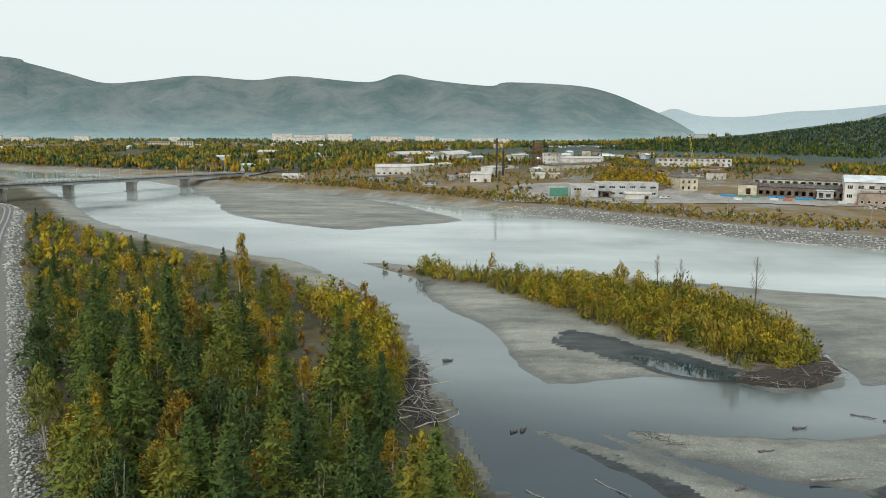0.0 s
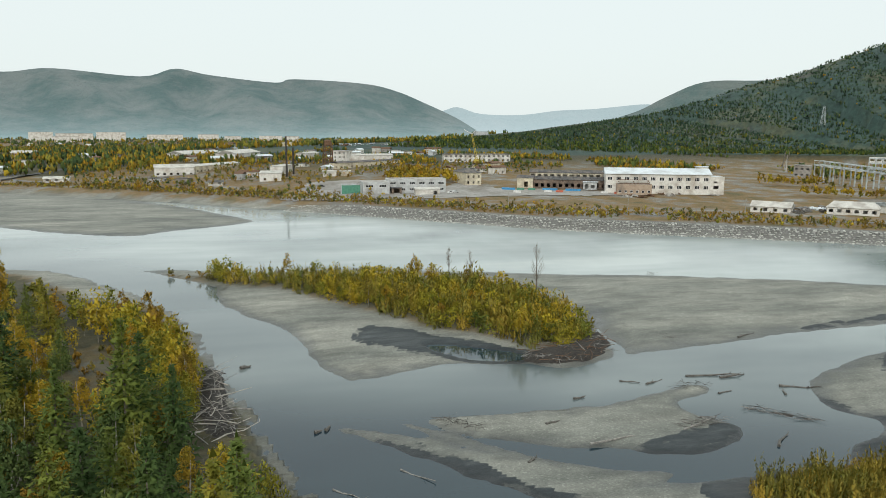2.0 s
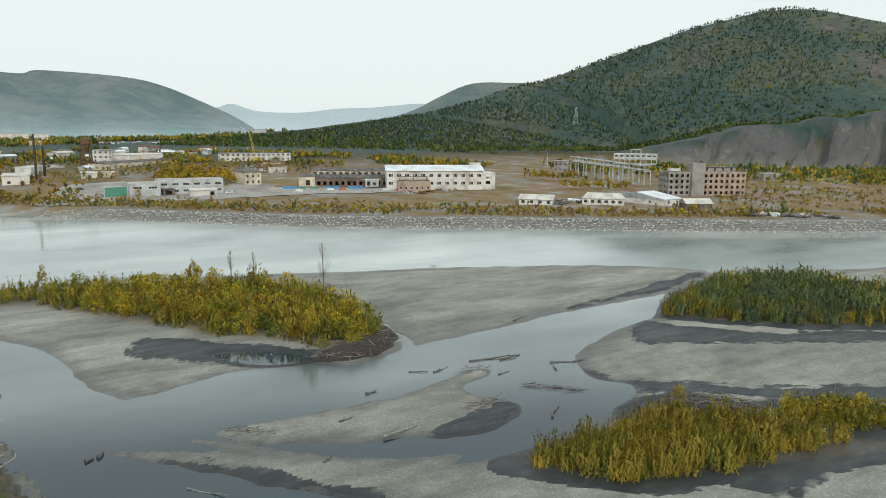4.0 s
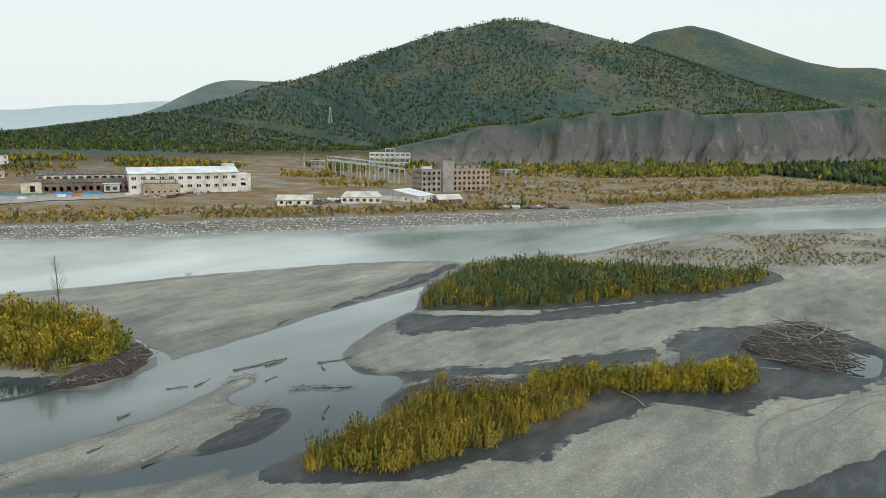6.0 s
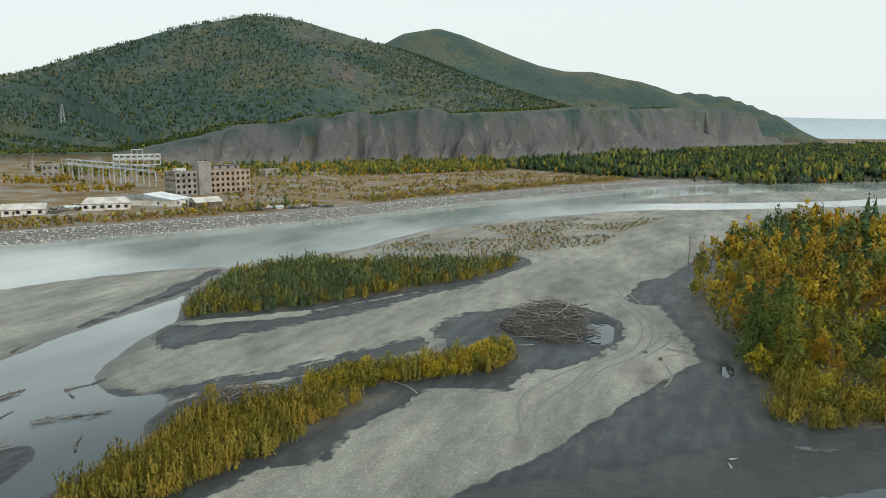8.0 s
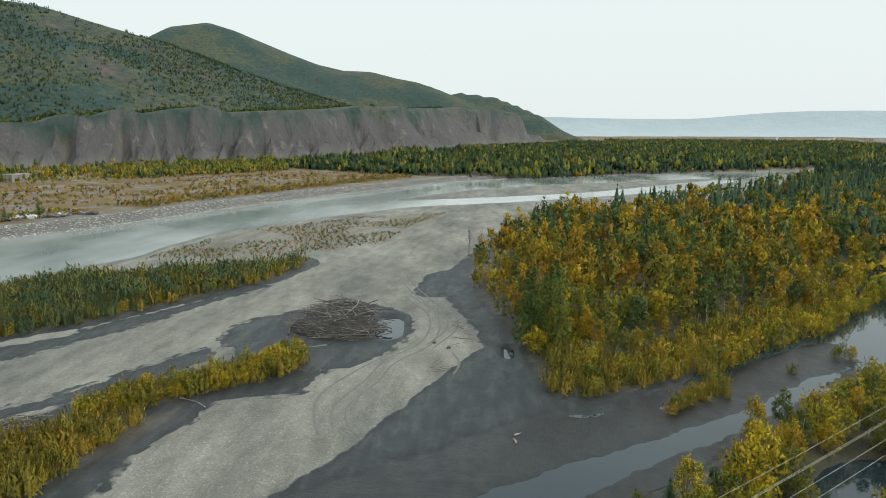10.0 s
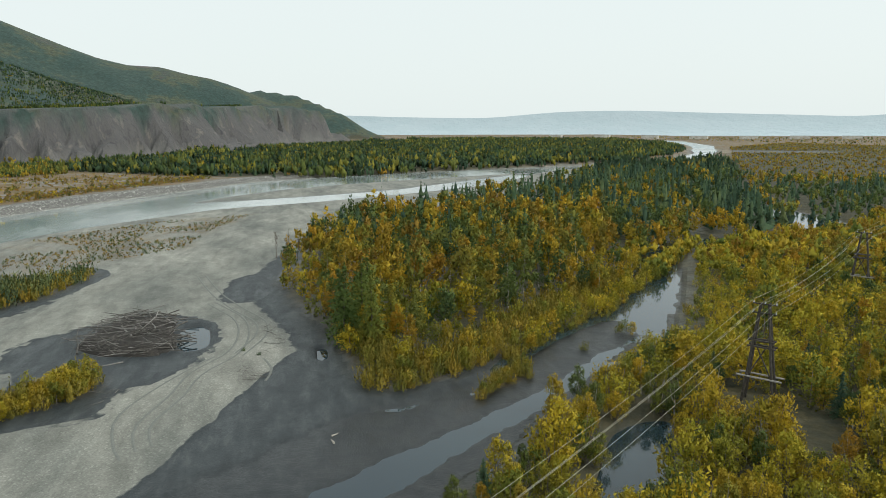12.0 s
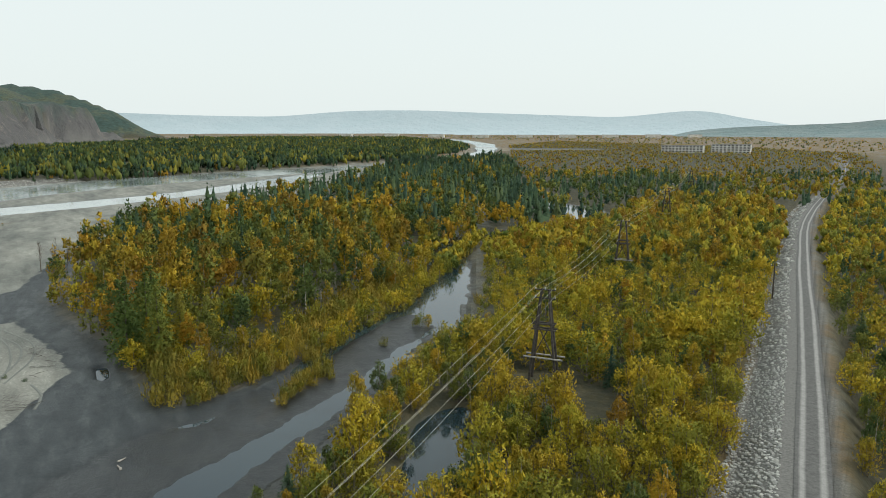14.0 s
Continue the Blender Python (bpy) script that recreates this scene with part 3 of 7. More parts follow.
# ---- the ground: one sheet of rings that widen outwards ----
def build_ground():
    az = np.concatenate([np.arange(-156, 37, 0.40), np.arange(37, 204, 5.0)])
    rad = [0.0, 0.0, 8, 16, 23, 29, 34, 38, 42]
    while rad[-1] < 4650:
        rad.append(rad[-1] * (1.0072 if rad[-1] < 140 else 1.0112 if rad[-1] < 480 else (1.011 if rad[-1] < 1300 else 1.022)))
    rad = np.array(rad[1:])
    na, nr = len(az), len(rad)
    a, r = np.meshgrid(np.radians(az), rad)
    x, y = -np.sin(a) * r, np.cos(a) * r
    h, soil, silt, hill, rock = ground(x.ravel(), y.ravel())
    verts = np.column_stack([x.ravel(), y.ravel(), h])
    i, j = np.meshgrid(np.arange(nr - 1), np.arange(na), indexing="ij")
    j2 = (j + 1) % na
    faces = np.stack([i * na + j, i * na + j2, (i + 1) * na + j2, (i + 1) * na + j], -1).reshape(-1, 4)
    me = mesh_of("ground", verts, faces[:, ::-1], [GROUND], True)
    me.attributes.new("zone", "FLOAT_COLOR", "POINT").data.foreach_set("color", np.column_stack([soil, silt, hill, rock]).astype(np.float32).ravel())
    if me.polygons[len(me.polygons) // 2].normal.z < 0:
        me.flip_normals()
    tagged(new("ground", me), "sand bars, muddy flats, grassy banks and wooded hills of a river valley", "ground", kind="structure")
    az = np.concatenate([np.arange(-156, 37, 1.0), np.arange(37, 204, 12.0)])
    rad = [10.0]
    while rad[-1] < 4700:
        rad.append(rad[-1] * 1.045)
    na, nr = len(az), len(rad)
    a, r = np.meshgrid(np.radians(az), rad)
    x, y = (-np.sin(a) * r).ravel(), (np.cos(a) * r).ravel()
    i, j = np.meshgrid(np.arange(nr - 1), np.arange(na), indexing="ij")
    j2 = (j + 1) % na
    faces = np.stack([i * na + j, (i + 1) * na + j, (i + 1) * na + j2, i * na + j2], -1).reshape(-1, 4)
    water = mesh_of("water", np.column_stack([x, y, 0 * x]), faces, [WATER], True)
    if water.polygons[0].normal.z < 0:
        water.flip_normals()
    d = inside_by(FAR_BANK, x, y, 400)
    side = 0.40 * smooth(92, 118, y + 0.35 * x) * smooth(30, 50, y)
    # pale along the main stream: silt, plus painted-in sky brightness
    milky_sheen = np.maximum(smooth(-190, -100, d), side) * (0.85 + 0.5 * fbm(x * 0.02 + y * 0.01, y * 0.05 - x * 0.03, 3, 91))
    milky_sheen = np.clip(milky_sheen, 0, 1) * smooth(0, -4, np.maximum(inside_by(POOL, x, y, 20), inside_by(PILE_POOL, x, y, 20)))
    water.attributes.new("milky_sheen", "FLOAT", "POINT").data.foreach_set("value", milky_sheen.astype(np.float32))
    tagged(new("water", water), "calm grey-green river water mirroring the pale sky", "river", kind="structure")


build_ground()


# ---- distant ranges, their air haze put in as a bluish glow ----
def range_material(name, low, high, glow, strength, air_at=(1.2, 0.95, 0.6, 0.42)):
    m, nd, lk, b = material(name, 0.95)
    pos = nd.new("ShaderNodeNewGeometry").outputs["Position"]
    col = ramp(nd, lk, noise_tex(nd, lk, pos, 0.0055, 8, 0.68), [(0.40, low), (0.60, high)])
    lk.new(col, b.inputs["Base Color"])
    # the emission stands for haze: strongest at the foot, thinner upwards
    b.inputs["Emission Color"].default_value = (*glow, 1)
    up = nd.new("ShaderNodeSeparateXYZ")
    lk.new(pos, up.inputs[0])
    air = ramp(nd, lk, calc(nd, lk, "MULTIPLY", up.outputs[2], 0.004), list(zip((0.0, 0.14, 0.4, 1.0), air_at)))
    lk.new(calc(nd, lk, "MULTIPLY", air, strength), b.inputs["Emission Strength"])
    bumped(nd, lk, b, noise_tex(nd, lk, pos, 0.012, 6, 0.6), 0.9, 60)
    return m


def far_range(name, line, front, mat, label, seed):
    """A mountain range as a ridge with spurs running down to the plain."""
    line = rounded(line, 5, False)
    n, m = len(line), 22
    d = np.gradient(line[:, :2], axis=0)
    d /= np.linalg.norm(d, axis=1)[:, None]
    for _ in range(30):
        d[1:-1] = (d[:-2] + d[1:-1] * 2 + d[2:]) / 4
    right = np.column_stack([d[:, 1], -d[:, 0]])
    verts = []
    s = np.concatenate([[0], np.cumsum(np.linalg.norm(np.diff(line[:, :2], axis=0), axis=1))])
    for k in range(m):
        u = (k - 4) / (m - 5.0)
        spur = fbm(s * 0.0042 + 0.3 * u, np.full(n, u * 1.3), 4, seed)
        prof = np.clip(1 - abs(u), 0, 1) ** 1.25
        z = line[:, 2] * prof * (1 + 0.8 * spur * min(1, abs(u) * 3) * (1 - abs(u) * 0.6))
        xy = line[:, :2] + right * (u * front)
        verts.append(np.column_stack([xy, np.where(abs(u) > 0.98, -8, z)]))
    verts = np.concatenate(verts)
    i, j = np.meshgrid(np.arange(m - 1), np.arange(n - 1), indexing="ij")
    faces = np.stack([i * n + j, (i + 1) * n + j, (i + 1) * n + j + 1, i * n + j + 1], -1).reshape(-1, 4)
    tagged(new(name, mesh_of(name, verts, faces, [mat], True)), label, "mountains", kind="structure")


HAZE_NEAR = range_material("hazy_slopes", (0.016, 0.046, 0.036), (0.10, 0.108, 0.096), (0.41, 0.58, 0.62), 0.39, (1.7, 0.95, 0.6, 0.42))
HAZE_FAR = range_material("pale_haze_slopes", (0.05, 0.08, 0.08), (0.08, 0.10, 0.10), (0.56, 0.69, 0.73), 0.76, (1.02, 0.93, 0.84, 0.78))
HAZE_MID = range_material("bluish_haze_slopes", (0.03, 0.06, 0.045), (0.08, 0.09, 0.07), (0.40, 0.56, 0.60), 0.30)
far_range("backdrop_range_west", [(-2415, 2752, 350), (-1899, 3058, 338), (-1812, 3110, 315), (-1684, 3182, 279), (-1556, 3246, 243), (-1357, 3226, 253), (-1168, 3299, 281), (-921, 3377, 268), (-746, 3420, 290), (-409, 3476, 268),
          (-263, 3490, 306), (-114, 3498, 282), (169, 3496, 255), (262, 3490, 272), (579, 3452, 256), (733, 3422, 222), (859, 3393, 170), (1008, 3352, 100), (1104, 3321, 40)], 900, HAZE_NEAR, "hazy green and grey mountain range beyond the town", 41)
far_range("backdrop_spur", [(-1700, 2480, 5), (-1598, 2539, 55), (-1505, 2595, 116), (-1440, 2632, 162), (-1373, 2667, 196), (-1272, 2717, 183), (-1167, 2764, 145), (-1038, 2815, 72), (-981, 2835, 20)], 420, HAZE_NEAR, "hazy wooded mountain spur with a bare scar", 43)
far_range("backdrop_range_north", [(991, 4287, 105), (1190, 4236, 154), (1278, 4210, 177), (1412, 4167, 138), (1636, 4085, 132), (1843, 3995, 158), (2014, 3912, 166), (2154, 3837, 181), (2295, 3754, 193), (2434, 3666, 169)], 500, HAZE_FAR, "mountains at the valley's end, pale blue with haze", 47)
far_range("backdrop_hill", [(1204, 2304, 64), (1322, 2239, 105), (1406, 2187, 155), (1504, 2121, 202), (1631, 2025, 204), (1752, 1921, 200), (1868, 1809, 162)], 500, HAZE_MID, "wooded hill behind the near slope, bluish with haze", 53)
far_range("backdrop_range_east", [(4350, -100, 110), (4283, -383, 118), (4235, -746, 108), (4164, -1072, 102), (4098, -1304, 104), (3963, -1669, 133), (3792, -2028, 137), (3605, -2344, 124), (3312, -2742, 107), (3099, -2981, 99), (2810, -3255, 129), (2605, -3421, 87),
          (2422, -3553, 50)], 600, HAZE_FAR, "low mountains across the plain, pale blue with haze", 59)
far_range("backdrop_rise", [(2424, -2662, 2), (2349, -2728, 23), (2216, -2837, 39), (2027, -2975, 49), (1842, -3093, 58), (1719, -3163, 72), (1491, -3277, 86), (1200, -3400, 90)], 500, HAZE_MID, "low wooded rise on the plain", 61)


# ---- trees and shrubs ----
def leaf_material(name, stops, shine=0.12):
    m, nd, lk, b = material(name, 0.7)
    info, tint = nd.new("ShaderNodeObjectInfo"), nd.new("ShaderNodeAttribute")
    tint.attribute_name = "tint"
    r = calc(nd, lk, "FRACT", calc(nd, lk, "ADD", info.outputs["Random"], tint.outputs["Fac"]))
    col = ramp(nd, lk, r, stops)
    pos = nd.new("ShaderNodeNewGeometry").outputs["Position"]
    col = mix(nd, lk, 0.85, col, ramp(nd, lk, noise_tex(nd, lk, pos, 0.4, 3, 0.6), [(0.32, (0.6, 0.72, 0.65)), (0.5, (1, 1, 1)), (0.7, (1.3, 1.2, 1.0))]), "MULTIPLY")
    geo = nd.new("ShaderNodeNewGeometry")
    col = mix(nd, lk, 0.4, col, ramp(nd, lk, geo.outputs["Random Per Island"], [(0.0, 0.7), (1.0, 1.4)]), "MULTIPLY")
    lk.new(col, b.inputs["Base Color"])
    b.inputs["Specular IOR Level"].default_value = shine
    thin = nd.new("ShaderNodeBsdfTranslucent")
    lk.new(col, thin.inputs[0])
    both = nd.new("ShaderNodeMixShader")
    both.inputs[0].default_value = 0.28
    lk.new(b.outputs[0], both.inputs[1])
    lk.new(thin.outputs[0], both.inputs[2])
    lk.new(both.outputs[0], nd["Material Output"].inputs[0])
    return m


BARK = surface("grey_bark", (0.09, 0.075, 0.06), (0.24, 0.21, 0.17), 4, 0.9)
PALE_BARK = surface("pale_bark", (0.28, 0.25, 0.21), (0.5, 0.47, 0.42), 4, 0.85)
DRIFTWOOD = surface("bleached_driftwood", (0.12, 0.115, 0.105), (0.36, 0.34, 0.31), 3, 0.85)
DARK_WOOD = surface("wet_driftwood", (0.05, 0.047, 0.042), (0.17, 0.157, 0.138), 3, 0.8)
LEAVES = {
    "conifer": leaf_material("conifer_needles", [(0.0, (0.060, 0.100, 0.034)), (0.35, (0.094, 0.142, 0.039)), (0.7, (0.145, 0.190, 0.043)), (0.92, (0.195, 0.215, 0.042)), (1.0, (0.26, 0.22, 0.03))]),
    "pine": leaf_material("pine_needles", [(0.0, (0.052, 0.098, 0.064)), (0.4, (0.072, 0.125, 0.072)), (0.8, (0.098, 0.152, 0.074)), (1.0, (0.14, 0.17, 0.068))]),
    "golden": leaf_material("golden_leaves", [(0.0, (0.44, 0.25, 0.030)), (0.16, (0.50, 0.345, 0.036)), (0.40, (0.42, 0.325, 0.040)), (0.55, (0.36, 0.215, 0.032)), (0.70, (0.27, 0.185, 0.036)), (0.86, (0.21, 0.205, 0.040)), (1.0, (0.46, 0.28, 0.030))]),
    "green": leaf_material("green_leaves", [(0.0, (0.072, 0.115, 0.046)), (0.35, (0.115, 0.160, 0.050)), (0.7, (0.20, 0.215, 0.050)), (1.0, (0.32, 0.285, 0.048))]),
    "bush": leaf_material("willow_leaves", [(0.0, (0.20, 0.215, 0.040)), (0.25, (0.39, 0.345, 0.040)), (0.5, (0.55, 0.42, 0.038)), (0.7, (0.45, 0.32, 0.036)), (0.85, (0.32, 0.295, 0.042)), (1.0, (0.15, 0.19, 0.042))]),
    "thicket": leaf_material("upright_willow_leaves", [(0.0, (0.38, 0.29, 0.048)), (0.4, (0.29, 0.245, 0.048)), (0.7, (0.19, 0.195, 0.046)), (1.0, (0.44, 0.31, 0.05))]),
    "reed": leaf_material("green_willow_leaves", [(0.0, (0.105, 0.155, 0.082)), (0.45, (0.14, 0.185, 0.085)), (0.85, (0.19, 0.215, 0.075)), (1.0, (0.36, 0.29, 0.06))]),
    "scrub": leaf_material("dry_scrub", [(0.0, (0.27, 0.16, 0.034)), (0.4, (0.32, 0.21, 0.038)), (0.7, (0.17, 0.14, 0.04)), (1.0, (0.10, 0.115, 0.036))]),
}


def sprays(at, axis, length, width, rng, out):
    """Leaf clusters: one pointed blade for each place, along its axis, its face turned outwards."""
    n = len(at)
    face = out / (np.linalg.norm(out, axis=1)[:, None] + 1e-9) + rng.normal(size=(n, 3)) * 0.45
    axis = axis / (np.linalg.norm(axis, axis=1)[:, None] + 1e-9)
    side = np.cross(face, axis)
    side /= np.linalg.norm(side, axis=1)[:, None] + 1e-9
    length = np.broadcast_to(length, n)[:, None] * rng.uniform(0.65, 1.25, (n, 1))
    width = np.broadcast_to(width, n)[:, None] * rng.uniform(0.65, 1.25, (n, 1))
    side *= np.where((np.cross(axis, side) * out).sum(1) > 0, -1.0, 1.0)[:, None]
    v = np.stack([at - axis * length * 0.42 + side * width * 0.5, at + axis * length * 0.58, at - axis * length * rng.uniform(0.1, 0.45, (n, 1)) - side * width * 0.5], 1)
    return v.reshape(-1, 3), np.arange(3 * n).reshape(-1, 3)


EIGHT = np.array([(0, 2, 4), (2, 1, 4), (1, 3, 4), (3, 0, 4), (2, 0, 5), (1, 2, 5), (3, 1, 5), (0, 3, 5)])


def lumps(mids, radii, rng):
    """The dense inner leaf mass of a crown: an uneven eight-faced lump round each middle."""
    n = len(mids)
    corner = np.array([(1, 0, 0), (-1, 0, 0), (0, 1, 0), (0, -1, 0), (0, 0, 1), (0, 0, -1)], float)
    v = mids[:, None, :] + corner[None] * radii[:, None, :] * rng.uniform(0.75, 1.3, (n, 6, 1)) + rng.normal(size=(n, 6, 3)) * radii[:, None, :] * 0.12
    return v.reshape(-1, 3), (EIGHT[None] + 6 * np.arange(n)[:, None, None]).reshape(-1, 3)


def joined(a, b):
    return np.concatenate([a[0], b[0]]), np.concatenate([a[1], b[1] + len(a[0])])


def crown_normals(v, f, h, wide, mids, kind):
    """Normals that follow the roundness of the crown and of its clumps, so that a mass of leaves shades as one."""
    if kind in ("conifer", "pine"):
        n = np.column_stack([v[:, :2] / wide * 1.3, np.full(len(v), 0.42)])
    elif mids is None:
        n = np.column_stack([v[:, :2] / wide * 0.8, 0.25 + 0.7 * v[:, 2] / h])
    else:
        near = np.concatenate([((p[:, None, :] - mids[None]) ** 2).sum(2).argmin(1) for p in np.array_split(v, 8)])
        own = (v - mids[near]) / (0.3 * wide)
        n = own / (np.linalg.norm(own, axis=1)[:, None] + 0.2) + np.column_stack([v[:, :2] / wide, (v[:, 2] - 0.5 * h) / (0.5 * h)]) * 0.5 + np.array([0, 0, 0.12])
    n = n / (np.linalg.norm(n, axis=1)[:, None] + 1e-6)
    # each blade keeps part of its own lie
    own = np.cross(v[f[:, 1]] - v[f[:, 0]], v[f[:, 2]] - v[f[:, 0]])
    own = own / (np.linalg.norm(own, axis=1)[:, None] + 1e-9)
    flat = np.zeros_like(v)
    for k in range(3):
        flat[f[:, k]] = own
    flat *= np.where((flat * n).sum(1) < 0, -1.0, 1.0)[:, None]
    n = n + 0.22 * flat
    return n / (np.linalg.norm(n, axis=1)[:, None] + 1e-6)


def conifer_leaves(h, wide, rng, whorls, per, along_n):
    """Whorls of drooping boughs that shorten towards the tip, each set with short sprays."""
    at, ax, ln = [], [], []
    for k in range(whorls):
        u = max(0.0, (k + rng.uniform(-0.35, 0.35)) / whorls)
        z = h * (0.06 + 0.92 * u)
        for b in range(max(3, int(per * (1 - 0.55 * u)))):
            a = rng.uniform(0, 2 * math.pi)
            reach = wide * (1 - u ** 1.2) * (0.85 + 0.15 * min(1, u * 5)) * rng.uniform(0.5, 1.15) + 0.1
            out = np.array([math.cos(a), math.sin(a), rng.uniform(-0.35, 0.05) + 0.6 * u * u])
            for s in range(along_n):
                f = (s + 0.6 + rng.uniform(-0.3, 0.3)) / along_n
                at.append(np.array([0, 0, z]) + out * reach * f + rng.normal(size=3) * 0.09)
                ax.append(out + rng.normal(size=3) * 0.5 - np.array([0, 0, 0.12]))
                ln.append(0.26 + reach * 0.62 / along_n if along_n > 1 else 0.4 + reach * 0.9)
    at.append(np.array([0, 0, h]))
    ax.append(np.array([0.0, 0, 1]))
    ln.append(0.6)
    ln = np.array(ln)
    at = np.array(at)
    out = np.column_stack([at[:, :2] / wide, np.full(len(at), 0.75)])
    leafy = sprays(at, np.array(ax), ln, ln * (0.55 if along_n > 1 else 0.9), rng, out)
    if along_n > 1:
        return leafy
    tiers = 2 if whorls > 4 else 1
    u = (np.arange(tiers) + 0.35) / tiers
    mids = np.column_stack([rng.normal(size=(tiers, 2)) * 0.1 * wide, h * (0.1 + 0.8 * u)])
    reach = wide * (1 - u ** 1.35) * 0.42 + 0.1
    return joined(leafy, lumps(mids, np.column_stack([reach, reach, np.full(tiers, h * 0.62 / tiers)]), rng))


def round_leaves(h, wide, rng, clumps, per, size, low=0.2, narrow_top=0.3):
    """A crown of uneven clumps, each a shell of blades; returns the blades and the clumps' middles."""
    mid, half = h * (1 + low) / 2, h * (1 - low) / 2
    c = []
    while len(c) < clumps:
        p = rng.uniform(-1, 1, 3)
        q = np.linalg.norm(p)
        if 0.3 < q < 1:
            narrow = 1 - narrow_top * max(p[2], 0)
            c.append((p[0] * wide * 0.78 * narrow, p[1] * wide * 0.78 * narrow, mid + p[2] * half * 0.86))
    c = np.array(c)
    spread = wide * (0.25 if clumps > 30 else (0.30 if clumps > 15 else (0.37 if clumps > 8 else 0.5))) * np.repeat(rng.uniform(0.65, 1.3, clumps), per)[:, None]
    ray = rng.normal(size=(clumps * per, 3)) + np.array([0, 0, 0.3])
    ray /= np.linalg.norm(ray, axis=1)[:, None]
    at = np.repeat(c, per, 0) + ray * spread * rng.uniform(0.55, 1.08, (clumps * per, 1)) * np.array([0.92, 0.92, 1.25])
    at[:, 2] = np.clip(at[:, 2], 0.1, h * 1.08)
    ax = rng.normal(size=at.shape) * 0.6 + ray * np.array([0.7, 0.7, 0.2]) + np.array([0, 0, 0.95])
    v, f = sprays(at, ax, size * 1.1, size * 0.78, rng, ray + np.array([0, 0, 0.3]))
    if clumps > 15:
        return v, f, c
    size_of = wide * rng.uniform(0.10, 0.16, (clumps, 1)) * (1 if clumps > 12 else 1.9)
    v, f = joined((v, f), lumps(c[::2], 1.15 * size_of[::2] * np.array([1, 1, 1.3]), rng))
    return v, f, c


def upright_leaves(h, wide, rng, stems, per, size):
    """Straight shoots side by side, leafy from low down to the tip."""
    at, ax = [], []
    for _ in range(stems):
        a, r = rng.uniform(0, 2 * math.pi), wide * math.sqrt(rng.uniform(0, 1))
        lean = np.array([math.cos(a) * r * 0.15, math.sin(a) * r * 0.15, 1.0]) + rng.normal(size=3) * 0.08
        tall = h * rng.uniform(0.45, 1.1) * (1 - 0.3 * (r / wide) ** 2)
        for s in range(per):
            f = 0.06 + 0.94 * (s + rng.uniform(0, 1)) / per
            at.append(np.array([math.cos(a) * r, math.sin(a) * r, 0]) + lean * tall * f + rng.normal(size=3) * 0.13 * (1.25 - f))
            ax.append(lean + rng.normal(size=3) * 0.42)
    at = np.array(at)
    out = np.column_stack([at[:, :2] / wide + rng.normal(size=(len(at), 2)) * 0.6, np.full(len(at), 0.6)])
    return sprays(at, np.array(ax), size, size * 0.34, rng, out)


def stems_mesh(h, wide, rng, kind, clumps=None):
    bm = bmesh.new()
    if kind in ("conifer", "pine"):
        rod(bm, (0, 0, -0.4), (0, 0, h * 0.96), 0.02 * h, 0.02, 6)
    elif kind in ("golden", "green"):
        top = Vector((rng.normal() * 0.25, rng.normal() * 0.25, h * 0.55))
        rod(bm, (0, 0, -0.4), top, 0.017 * h, 0.010 * h, 6)
        rod(bm, top, (top.x * 1.3, top.y * 1.3, h * 0.92), 0.010 * h, 0.015, 5)
    else:
        for k in range(9 if kind == "bush" else 12):
            a, r = rng.uniform(0, 2 * math.pi), wide * rng.uniform(0.2, 0.7)
            lean = 1.0 if kind == "bush" else 0.15
            base = 0.25 if kind == "bush" else 1.0
            rod(bm, (math.cos(a) * r * base, math.sin(a) * r * base, -0.2), (math.cos(a) * r * (base + lean), math.sin(a) * r * (base + lean), h * rng.uniform(0.55, 0.9)), 0.05, 0.012, 4)
    return bm


SIZES = {"conifer": (9.0, 2.75), "pine": (8.4, 2.6), "golden": (8.0, 2.0), "green": (8.0, 2.1), "bush": (4.4, 2.1), "thicket": (3.2, 1.3), "reed": (3.4, 1.5), "scrub": (1.8, 1.2)}


def grove(kind, rng, count, spread):
    """A handful of crowns close together, as woods look from far off."""
    h, w = SIZES[kind]
    pointed = kind in ("conifer", "pine")
    place = np.column_stack([rng.uniform(-spread, spread, (count, 2)), np.zeros(count)])
    tall = h * rng.uniform(0.6, 1.05, count)
    mids = place + np.array([0, 0, 1.0]) * (tall * (0.36 if pointed else 0.52))[:, None]
    radii = np.column_stack([np.full(count, w * (0.5 if pointed else 0.75))] * 2 + [tall * 0.5])
    at = np.repeat(place, 2, 0) + np.column_stack([rng.normal(size=(2 * count, 2)) * w * (0.3 if pointed else 0.5), np.repeat(tall, 2) * rng.uniform(0.35, 0.9, 2 * count)])
    ax = rng.normal(size=at.shape) * 0.4 + np.array([0, 0, 1.0])
    return joined(sprays(at, ax, 0.42 * h, 0.28 * h, rng, at - np.repeat(mids, 2, 0) + np.array([0, 0, 0.5])), lumps(mids, radii, rng)), mids


